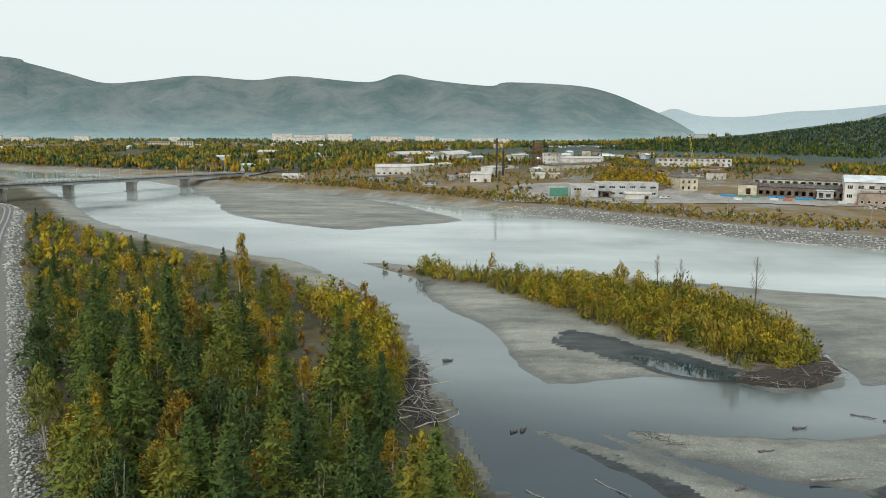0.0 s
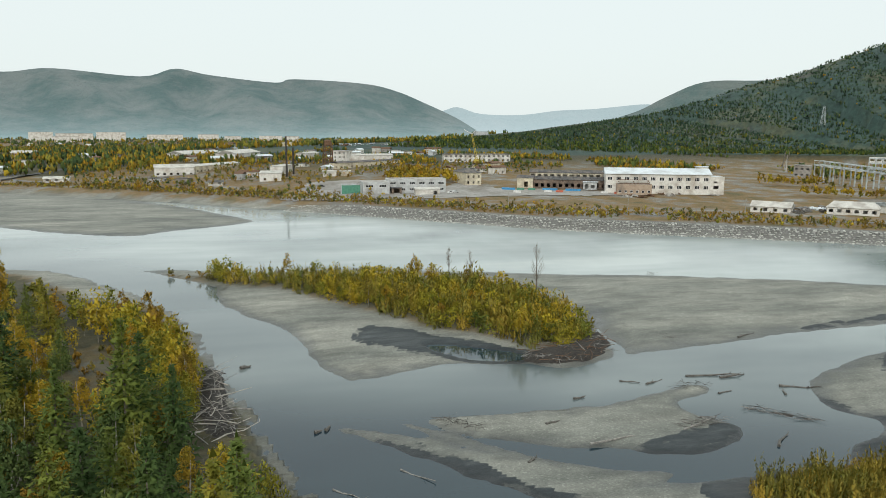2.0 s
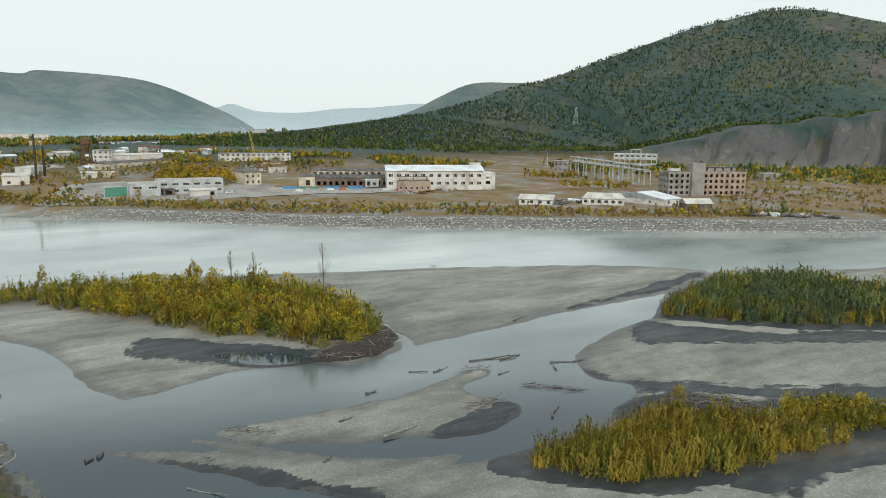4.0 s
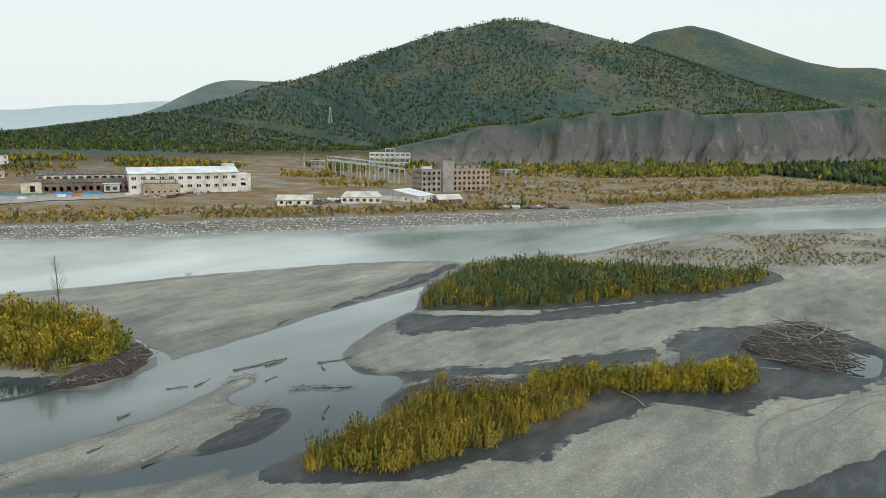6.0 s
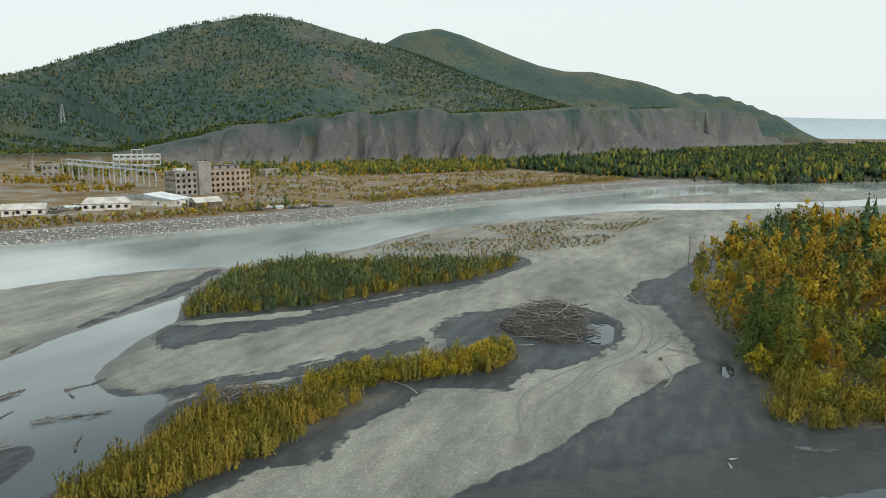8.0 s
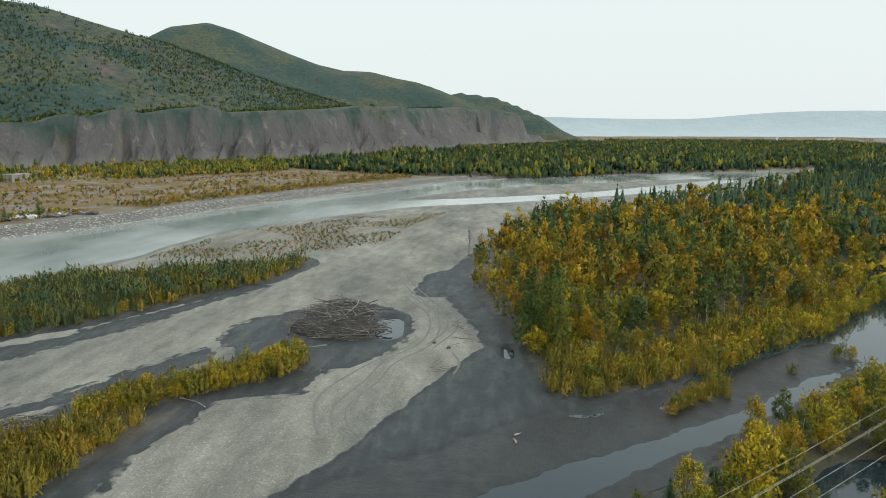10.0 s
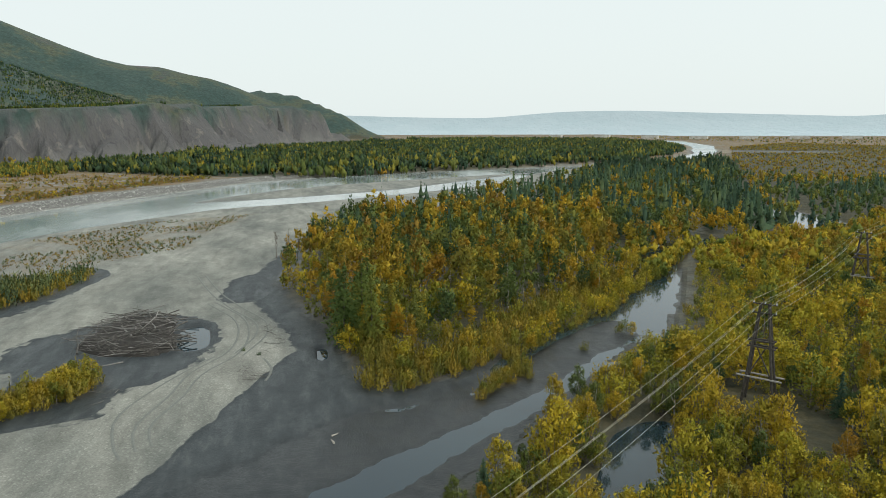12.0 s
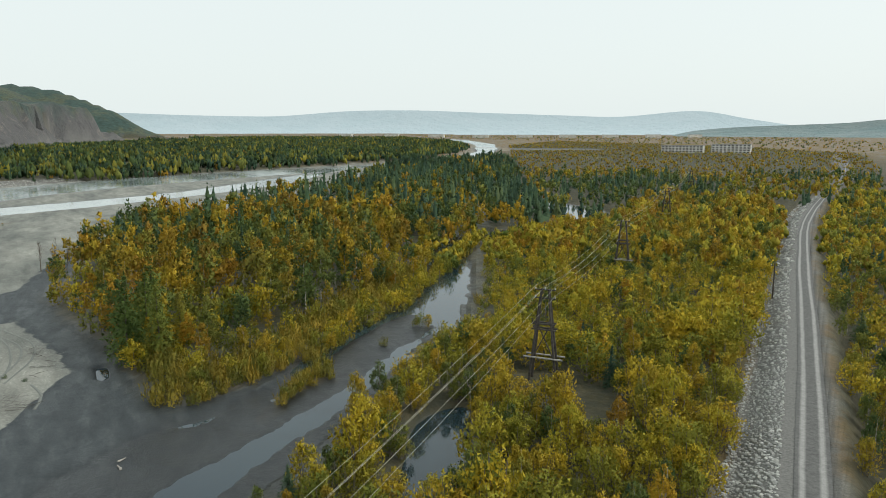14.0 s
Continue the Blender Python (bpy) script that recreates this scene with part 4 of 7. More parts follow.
def foliage(kind, level, rng):
    """Blades of one plant, their normals and its clumps: level 0 near to level 5 far off."""
    h, w = SIZES[kind]
    mids = None
    if level == 5 and kind in ("conifer", "pine", "green", "golden"):
        (v, f), mids = grove(kind, rng, 4, 7.0 if kind in ("conifer", "pine") else 5.0)
        return v, f, crown_normals(v, f, h, w, mids, "grove"), mids
    if kind in ("conifer", "pine"):
        v, f = conifer_leaves(h, w, rng, *((27, 19, 6), (22, 14, 4), (16, 11, 2), (10, 6, 1), (6, 4, 1), (3, 3, 1))[level])
    elif kind in ("golden", "green"):
        v, f, mids = round_leaves(h, w, rng, *((54, 38, 0.24), (36, 26, 0.32), (24, 15, 0.44), (13, 10, 0.66), (5, 8, 1.1), (1, 6, 2.2))[level], low=0.15, narrow_top=0.42)
    elif kind == "bush":
        v, f, mids = round_leaves(h, w, rng, *((44, 32, 0.20), (30, 20, 0.28), (20, 11, 0.38), (11, 8, 0.54), (5, 6, 0.85), (1, 5, 1.6))[level], low=-0.05, narrow_top=0.45)
    elif kind == "scrub":
        v, f, mids = round_leaves(h, w, rng, *((9, 16, 0.25), (8, 12, 0.3), (7, 8, 0.4), (4, 6, 0.55), (3, 4, 0.72), (2, 3, 0.9))[level], low=0.0)
    else:
        v, f = upright_leaves(h, w, rng, *((44, 18, 0.38), (32, 13, 0.46), (22, 10, 0.58), (12, 7, 0.85), (7, 5, 1.2), (5, 4, 1.5))[level])
    return v, f, crown_normals(v, f, h, w, mids, kind), mids


NAMES = {"pine": ("pine", "tree"), "conifer": ("conifer", "tree"), "golden": ("golden_poplar", "tree"), "green": ("leafy_poplar", "tree"), "bush": ("willow_bush", "bush"), "thicket": ("willow_thicket", "bush"), "reed": ("green_willow_thicket", "bush"), "scrub": ("dry_scrub", "bush")}
LABELS = {"pine": "dark green pine of the river woods",
          "conifer": "dark green larch with drooping needled branches", "golden": "poplar with golden and orange autumn leaves",
          "green": "poplar with dull green leaves turning yellow", "bush": "rounded willow bush with yellow-green autumn leaves",
          "thicket": "clump of upright willow shoots with yellowing leaves", "reed": "clump of upright willow shoots still green", "scrub": "low dry shrub with rusty leaves"}
GROUPS = {"pine": "dark pines of the woods", "conifer": "larches on the near bank", "golden": "golden poplars of the river woods", "green": "green poplars of the river woods", "bush": "willow bushes on the banks",
          "thicket": "yellow willow thickets on the bars", "reed": "green willow thickets on the bars", "scrub": "dry shrubs"}
prototypes, plants = {}, []


def prototype(kind, k):
    """A tree or bush with its stems and its crown as parts, built once."""
    if (kind, k) not in prototypes:
        rng = np.random.default_rng(100 + 17 * k + len(kind) * 7)
        h, w = SIZES[kind]
        v, f, soft, clumps = foliage(kind, 0, rng)
        name, category = NAMES[kind]
        root = new(name)
        tagged(root, LABELS[kind], category, GROUPS[kind])
        if kind not in ("thicket", "reed"):
            part("trunk", stems_mesh(h, w, rng, kind, clumps), PALE_BARK if kind in ("golden", "green") else BARK, root)
        if kind in ("golden", "green"):
            for c in clumps[:4]:
                part("bough", rod(bmesh.new(), (0, 0, h * rng.uniform(0.25, 0.5)), c, 0.06, 0.015, 4), PALE_BARK, root)
        crown = new("crown", mesh_of("crown", v, f, [LEAVES[kind]], True, soft=soft))
        crown.parent = root
        prototypes[(kind, k)] = [root, False]
    return prototypes[(kind, k)]


def plant(kind, x, y, z, scale, turn, k=0, lean=(0, 0), tall=1.0):
    proto = prototype(kind, k)
    m = pose(x, y, z, lean[0], lean[1], turn)
    s = (scale, scale, scale * tall)
    if not proto[1]:
        proto[1] = True
        proto[0].matrix_basis = m @ Matrix.Diagonal((*s, 1))
        return proto[0]
    ob = copy_thing(proto[0], m)
    ob.scale = s
    return ob


def scatter(poly, gap, mix_of, seed, size=(0.75, 1.2), keep=None, edge_of=None):
    """Plants on a jittered grid inside an outline. mix_of(x, y, u) names the kind and a factor for its size."""
    rng = np.random.default_rng(seed)
    lo, hi = poly.min(0), poly.max(0)
    gx, gy = np.meshgrid(np.arange(lo[0], hi[0], gap), np.arange(lo[1], hi[1], gap * 0.87))
    gx = gx + (np.arange(gx.shape[0]) % 2)[:, None] * gap * 0.5
    x, y = gx.ravel() + rng.uniform(-0.42, 0.42, gx.size) * gap, gy.ravel() + rng.uniform(-0.42, 0.42, gx.size) * gap
    ok = inside_by(poly, x, y, 1) > 0
    x, y = x[ok], y[ok]
    if keep is not None:
        ok = keep(x, y, rng)
        x, y = x[ok], y[ok]
    u = rng.uniform(0, 1, len(x))
    edge = inside_by(edge_of, x, y) if edge_of is not None else None
    for i in range(len(x)):
        got = mix_of(x[i], y[i], u[i]) if edge is None else mix_of(x[i], y[i], u[i], edge[i])
        if got:
            plants.append((got[0], x[i], y[i], got[1] * rng.uniform(*size), rng.uniform(0, 360), rng.uniform(0, 1)))


# ---- where they grow ----


def left_keep(x, y, rng):
    return (inside_by(CLEARING, x, y) < 0.5) & (inside_by(CLEARING_UP, x, y) < 0) & (inside_by(LOG_BANK, x, y) < 0)


def left_mix(x, y, u, shore):
    if shore < 18 and y > 108:
        return ("bush", 1.5) if u < 0.68 else (("golden", 0.8) if u < 0.85 else ("green", 0.8))
    if y > 165:
        return ("golden", 0.75) if u < 0.36 else (("bush", 1.3) if u < 0.74 else (("green", 0.8) if u < 0.88 else ("conifer", 0.8)))
    if shore < 11:
        return ("bush", 1.35) if u < 0.7 else (("golden", 0.75) if u < 0.85 else ("conifer", 0.85))
    if y > 125:
        return ("conifer", 1.0) if u < 0.34 else (("golden", 0.95) if u < 0.64 else (("green", 0.95) if u < 0.84 else ("bush", 1.3)))
    if shore < 26 and y > 98:
        return ("bush", 1.2) if u < 0.3 else (("golden", 0.8) if u < 0.52 else (("green", 0.9) if u < 0.76 else ("conifer", 1.1)))
    if u < 0.44:
        return "conifer", 1.5
    return ("golden", 1.05) if u < 0.62 else (("green", 1.15) if u < 0.86 else ("bush", 1.5))


scatter(LEFT_WOOD, 5.3, left_mix, 1, (0.7, 1.25), left_keep, NEAR_BANK)
scatter(LEFT_WOOD, 3.3, lambda x, y, u: ("bush", 1.35) if u < 0.8 else ("golden", 0.85), 43, (0.7, 1.25), lambda x, y, rng: (y > 96) & (inside_by(NEAR_BANK, x, y) > 3.5) & (inside_by(NEAR_BANK, x, y) < 13) & (inside_by(LOG_BANK, x, y) < 0))
scatter(CLEARING, 2.6, lambda x, y, u: ("scrub", 0.8) if u < 0.7 else (("bush", 0.5) if u < 0.78 else None), 2, (0.5, 1.2))


def isle_mix(x, y, u, edge):
    clump = 0.6 * value_noise(x * 0.035, y * 0.035, 5) + 0.4 * value_noise(x * 0.09, y * 0.09, 6)
    if x < 150 and edge < 10 and not (x > 122 and y > -24):
        return ("thicket", 1.0) if u < 0.45 else ("bush", 0.85)
    if 138 < x < 235 and edge < 13:
        return ("golden", 1.15) if u < 0.5 else (("green", 1.15) if u < 0.75 else ("bush", 1.5))
    if x < 185 and edge < 14:
        return ("bush", 1.2) if u < 0.6 else (("golden", 0.85) if u < 0.85 else ("green", 0.9))
    mood = clump + 0.5 * (u - 0.5)
    if x > 290 or y < -125:
        return ("pine", 1.25) if mood < 0.62 else (("green", 1.2) if mood < 0.76 else ("golden", 1.15))
    if x < 150 and y < -14:
        return ("bush", 1.5) if mood < 0.42 else (("green", 1.0) if mood < 0.72 else ("golden", 0.95))
    if mood < 0.2:
        return "pine", 1.2
    return ("green", 1.35) if mood < 0.50 else ("golden", 1.4)


def isle_keep(x, y, rng):
    r = np.hypot(x, y)
    return rng.uniform(0, 1, len(x)) < np.where(r < 160, 1.0, np.where(r < 300, 0.62, 0.34))


scatter(RIGHT_ISLE, 4.1, isle_mix, 3, (0.68, 1.3), isle_keep, RIGHT_ISLE)
scatter(RIGHT_ISLE, 1.9, lambda x, y, u, d: ("thicket", 0.75 + 0.06 * d) if d < 9 and u < 0.9 else None, 41, (0.6, 1.2), lambda x, y, rng: (x < 172) & (y < -15) & (inside_by(RIGHT_ISLE, x, y) < 9), RIGHT_ISLE)
ISLE_EDGE = np.array([(110, -40), (125, -54), (136, -69.5), (164, -97.5), (219, -147), (225, -143), (168, -91), (140, -63), (129, -48), (114, -36)], float)
scatter(ISLE_EDGE, 2.3, lambda x, y, u: ("thicket", 0.9) if u < 0.5 else ("bush", 0.95), 42, (0.7, 1.25))
for cx, cy, cs in ((127, -12, 1.45), (132, -16, 1.6), (125, -17, 1.3), (137, -13, 1.5), (139, -19, 1.45), (134, -22, 1.3), (164, -28, 1.45), (170, -31, 1.35), (150, -52, 1.15), (196, -70, 1.4), (182, -52, 1.3)):
    plants.append(("conifer", cx, cy, cs, cx * 37 % 360, cy * 0.37 % 1))


def willow_mix(x, y, u, shore):
    if x > 105 and shore < 14:
        return ("thicket", 0.8) if shore < 4 else (("bush", 0.35 + 0.05 * shore) if u < 0.9 else ("golden", 0.3 + 0.02 * shore))
    far = math.hypot(x, y)
    clump = value_noise(x * 0.06, y * 0.06, 9)
    if far > 200:
        return ("golden", 0.72) if u < 0.45 else (("bush", 1.25) if u < 0.8 else ("green", 0.7))
    if u > 0.965:
        return "pine", 0.55
    if u > 0.86:
        return "golden", 0.62
    return ("bush", 0.85 + 0.7 * clump) if u > 0.2 else ("green", 0.62)


def willow_keep(x, y, rng):
    return (inside_by(DARK_POND, x, y) < -0.8) & (inside_by(PYLON_CLEARING, x, y) < -1)


scatter(NEAR_WILLOWS, 3.3, willow_mix, 4, (0.6, 1.45), willow_keep, NEAR_BANK)
scatter(SOUTH_WOOD, 3.9, lambda x, y, u: ("bush", 1.2) if u < 0.45 else (("golden", 0.7) if u < 0.65 else (("green", 0.72) if u < 0.93 else ("pine", 0.7))), 5)


def plain_mix(x, y, u):
    if math.hypot(x, y) > 600:
        return ("bush", 0.5) if u < 0.6 else (("golden", 0.32) if u < 0.85 else None)
    clump = value_noise(x * 0.012, y * 0.012, 13) + 0.5 * (value_noise(x * 0.05, y * 0.05, 14) - 0.5)
    dark = x > y * -0.75 + 60
    if clump < (0.72 if dark else 0.3):
        return ("pine", 0.95) if u < 0.5 else ("green", 0.95)
    return ("golden", 0.8) if u < 0.55 else (("bush", 1.3) if u < 0.8 else ("green", 0.8))


scatter(PLAIN_WOOD, 8.0, plain_mix, 6, (0.8, 1.3), lambda x, y, rng: inside_by(SOUTH_REACH, x, y) < -4)


def island_mix(x, y, u):
    tip = x < -8
    neck = 0 < x < 16 and y > 170
    if tip:
        return ("scrub", 1.0) if u < 0.5 else None
    return ("bush", 0.85 if neck else 1.1) if u < 0.5 else (("thicket", 1.45) if u < 0.93 else ("golden", 0.75))


scatter(ISLAND_WILLOWS, 2.7, island_mix, 7, (0.75, 1.2))
scatter(GREEN_THICKET, 2.0, lambda x, y, u, d: ("thicket", 0.6 + 0.8 * value_noise(x * 0.12, y * 0.12, 61)) if u < 0.95 - 0.10 * d else ("reed", 0.65 + 0.05 * min(d, 8) + 0.5 * value_noise(x * 0.1, y * 0.1, 62)), 8, (0.6, 1.25), lambda x, y, rng: rng.uniform(0, 1, len(x)) < 0.55 + 0.12 * inside_by(GREEN_THICKET, x, y), GREEN_THICKET)
scatter(FRONT_THICKET, 1.4, lambda x, y, u: ("thicket", 0.72 + 0.75 * value_noise(x * 0.2, y * 0.2, 63)) if u < 0.78 else (("scrub", 0.6) if u < 0.92 else None), 9, (0.6, 1.25), lambda x, y, rng: ~((x > 78) & (inside_by(FRONT_THICKET, x, y) < 3) & (y < 50)))
scatter(REAR_BUSHES, 1.35, lambda x, y, u: None if 106.8 < x < 108.6 and u < 0.5 else (("bush", 0.55 + 0.6 * value_noise(x * 0.2, y * 0.2, 64)) if u < 0.55 else ("thicket", 1.1)), 10, (0.65, 1.25))
plants.append(("bush", 83.5, 64.5, 0.7, 20, 0.4))
scatter(GRAVEL_GROWTH, 1.9, lambda x, y, u: ("scrub", 0.42) if u < 0.55 else (("reed", 0.34) if u < 0.8 else None), 11, (0.4, 1.3), lambda x, y, rng: value_noise(x * 0.07, y * 0.07, 93) > 0.30)
scatter(MUD_BUSHES, 1.5, lambda x, y, u: ("thicket", 0.75) if u < 0.7 else ("bush", 0.5), 12)
scatter(np.array([(114, -50), (118, -50), (119, -55), (115, -56)], float), 1.8, lambda x, y, u: ("thicket", 0.55), 13)
scatter(np.array([(121, -62), (126, -64), (126, -70), (122, -70)], float), 1.8, lambda x, y, u: ("bush", 0.6), 14)
scatter(np.array([(128, 11), (135, 3), (130, -1), (123, 2)], float), 2.0, lambda x, y, u: ("reed", 0.3) if u < 0.4 else None, 15)

# the far bank: scrub along the stone slope and in the yards, woods behind
FAR_SCRUB = np.array([(-190, 535), (-100, 480), (-30, 425), (30, 372), (80, 325), (130, 280), (240, 205), (330, 155), (460, 95), (560, 40), (600, 60), (640, 130), (560, 200), (470, 250), (420, 330), (330, 240), (250, 250), (150, 330), (90, 380), (-60, 520)], float)


def bank_keep(x, y, rng):
    d = inside_by(FAR_BANK, x, y, 60)
    near_edge = (d > 15) & (d < 42)
    return (d > 15) & (near_edge | (rng.uniform(0, 1, len(x)) < 0.22)) & (value_noise(x * 0.03, y * 0.03, 21) > 0.22)


scatter(FAR_SCRUB, 3.0, lambda x, y, u: ("scrub", 1.1) if u < 0.74 else (("bush", 0.55) if u < 0.96 else ("golden", 0.5)), 16, (0.5, 1.2), bank_keep)
ORANGE_ROWS = [np.array([(92, 425), (132, 428), (142, 470), (118, 505), (92, 480)], float), np.array([(325, 395), (360, 370), (368, 385), (335, 410)], float), np.array([(300, 330), (330, 300), (340, 312), (310, 342)], float)]
for k, row in enumerate(ORANGE_ROWS):
    scatter(row, 4.0, lambda x, y, u: ("golden", 0.95), 17 + k, (0.7, 1.15))
FOOT_SCRUB = np.array([(430, 300), (560, 230), (640, 160), (760, 190), (860, 230), (760, 340), (680, 450), (600, 520), (480, 560), (420, 480), (440, 400)], float)
scatter(FOOT_SCRUB, 4.4, lambda x, y, u: ("bush", 0.9) if u < 0.4 else (("scrub", 1.6) if u < 0.6 else (("golden", 0.6) if u < 0.75 else ("green", 0.7))), 21, (0.6, 1.2), lambda x, y, rng: rng.uniform(0, 1, len(x)) < np.where(x * 0.5 - y > 0, 0.95, 0.3) * (height(x, y) < 9))
scatter(FAR_WOOD, 9.0, lambda x, y, u: ("green", 1.1) if u < 0.36 else (("pine", 1.0) if u < 0.94 else ("golden", 0.8)), 22, (0.75, 1.2), lambda x, y, rng: rng.uniform(0, 1, len(x)) < np.where(inside_by(FAR_WOOD, x, y, 60) < 40, 1.0, 0.4) * (height(x, y) < 9))
scatter(TOWN_WOOD, 13.0, lambda x, y, u: ("golden", 0.85) if u < 0.46 else (("green", 0.95) if u < 0.92 else ("pine", 0.9)), 23, (0.6, 1.2), lambda x, y, rng: value_noise(x * 0.012, y * 0.012, 33) > 0.40)
TOWN_FAR = np.array([(-1500, 1500), (-600, 1600), (-100, 1560), (160, 1340), (330, 1050), (500, 1300), (900, 2300), (-200, 2900), (-1300, 2300)], float)
scatter(TOWN_FAR, 36.0, lambda x, y, u: ("pine", 0.8) if u < 0.12 else (("green", 0.95) if u < 0.75 else ("golden", 0.9)), 24)
EAST_FAR = np.array([(1700, -1250), (1000, -1280), (620, -1100), (700, -1500), (1500, -2400), (2300, -2200), (2900, -1500), (2300, -1250)], float)
scatter(EAST_FAR, 38.0, lambda x, y, u: ("golden", 0.45) if u < 0.5 else ("green", 0.5), 25)


def hill_keep(x, y, rng):
    h, _, _, hill, rock = ground(x, y)
    woods = fbm(x * 0.006, y * 0.006, 4, 71) + 0.6 * (h < 65) - 0.1 * (h > 120) - 0.2 * (h > 195) + 0.25 * (x - y < 300)
    return (hill > 0.6) & (rock < 0.3) & (woods + rng.uniform(-0.3, 0.3, len(x)) > -0.16)


HILL_WOOD = np.array([(150, 800), (420, 700), (560, 600), (700, 520), (800, 420), (900, 290), (1100, 180), (1400, 100), (1800, 0), (1900, 200), (1620, 420), (1400, 640), (1260, 800), (1140, 960), (900, 1130), (600, 1160), (300, 1000)], float)
scatter(HILL_WOOD, 8.8, lambda x, y, u: ("conifer" if 0.55 * x + 0.83 * y < 790 + 350 * u else "pine", 0.56) if u < 0.95 else (("green", 0.45) if u < 0.985 else ("golden", 0.42)), 26, (0.6, 1.2), hill_keep)
PLANT_GREEN = np.array([(-110, 500), (-40, 445), (40, 385), (60, 480), (150, 480), (230, 480), (330, 470), (400, 520), (330, 640), (180, 700), (40, 800), (-100, 800), (-130, 620)], float)
scatter(PLANT_GREEN, 5.6, lambda x, y, u: ("golden", 0.6) if u < 0.45 else (("scrub", 1.5) if u < 0.75 else ("green", 0.65)), 27, (0.6, 1.25), lambda x, y, rng: (value_noise(x * 0.022, y * 0.022, 81) > 0.40) & (rng.uniform(0, 1, len(x)) < 0.75))


# ---- set the plants: those nearest to the dike one by one, the rest as joined woods ----
def set_plants():
    by_kind = {}
    for p in plants:
        by_kind.setdefault(p[0], []).append(p)
    for kind, rows in by_kind.items():
        rows.sort(key=lambda p: math.hypot(p[1], p[2]))
        z = height([p[1] for p in rows], [p[2] for p in rows])
        single = {"pine": 40, "scrub": 0, "reed": 90, "golden": 110, "green": 90, "conifer": 112, "thicket": 150}.get(kind, 180)
        rng = np.random.default_rng(len(rows))
        for (_, x, y, s, turn, tint), zz in list(zip(rows, z))[:single]:
            plant(kind, x, y, max(zz, -0.1) - 0.05, s, turn, int(tint * 5), tuple(rng.uniform(-4, 4, 2)), 0.85 + 0.35 * (tint * 7 % 1))
        shapes = {lv: [foliage(kind, lv, np.random.default_rng(50 + k)) for k in range(6)] for lv in (1, 2, 3, 4, 5)}
        h, w = SIZES[kind]
        stem = np.array([(-0.09, -0.05, -0.3), (0.09, -0.05, -0.3), (0.02, 0.0, h * 0.8)])
        vs, fs, ns, ts, slots, n = [], [], [], [], [], 0
        for i, ((_, x, y, s, turn, tint), zz) in enumerate(list(zip(rows, z))[single:]):
            r = math.hypot(x, y)
            v, f, soft, _ = shapes[1 if r < 130 else (2 if r < 200 else (3 if r < 300 else (4 if r < 600 else 5)))][i % 6]
            stems = 1 if r < 215 and kind not in ("thicket", "reed", "scrub") else 0
            if stems:
                f = np.concatenate([f, np.array([[0, 1, 2]]) + len(v)])
                v = np.concatenate([v, stem])
                soft = np.concatenate([soft, np.tile((0.0, -0.8, 0.6), (3, 1))])
            a = radians(turn)
            c, sn = math.cos(a), math.sin(a)
            tall = 0.85 + 0.35 * (tint * 7 % 1)
            vs.append(np.column_stack([(v[:, 0] * c - v[:, 1] * sn) * s + x, (v[:, 0] * sn + v[:, 1] * c) * s + y, v[:, 2] * s * tall + max(zz, -0.1) - 0.05]))
            fs.append(f + n)
            ns.append(np.column_stack([soft[:, 0] * c - soft[:, 1] * sn, soft[:, 0] * sn + soft[:, 1] * c, soft[:, 2]]))
            ts.append(np.full(len(v), tint))
            slots.append(np.array([0] * (len(f) - stems) + [1] * stems))
            n += len(v)
        if vs:
            name = {"pine": "pine_wood", "conifer": "larch_wood", "golden": "golden_wood", "green": "green_wood", "bush": "willow_scrub", "thicket": "willow_shoots", "reed": "green_shoots", "scrub": "dry_shrubs"}[kind]
            me = mesh_of(name, np.concatenate(vs), np.concatenate(fs), [LEAVES[kind], PALE_BARK if kind in ("golden", "green") else BARK], True, np.concatenate(ts), np.concatenate(slots), np.concatenate(ns))
            tagged(new(name, me), "many " + LABELS[kind].replace("clump of ", "").replace("rounded willow bush", "rounded willow bushes").replace("poplar with", "poplars with").replace("green pine of", "green pines of").replace("larch with", "larches with").replace("shrub with", "shrubs with"), "woods", kind="stuff")


set_plants()


# ---- stones, the road on the dike, the bridge ----
def stone_material():
    """Broken grey rock: each stone its own shade, with specks and dirt."""
    m, nd, lk, b = material("broken_stone", 0.85)
    geo, info = nd.new("ShaderNodeNewGeometry"), nd.new("ShaderNodeObjectInfo")
    own = calc(nd, lk, "FRACT", calc(nd, lk, "ADD", geo.outputs["Random Per Island"], info.outputs["Random"]))
    shade = ramp(nd, lk, own, [(0.0, (0.24, 0.24, 0.222)), (0.4, (0.35, 0.348, 0.32)), (0.75, (0.44, 0.437, 0.40)), (1.0, (0.58, 0.572, 0.53))])
    speck = noise_tex(nd, lk, geo.outputs["Position"], 3.0, 4, 0.7)
    lk.new(mix(nd, lk, 0.6, shade, ramp(nd, lk, speck, [(0.3, 0.6), (0.7, 1.25)]), "MULTIPLY"), b.inputs["Base Color"])
    bumped(nd, lk, b, speck, 0.4, 0.1)
    return m


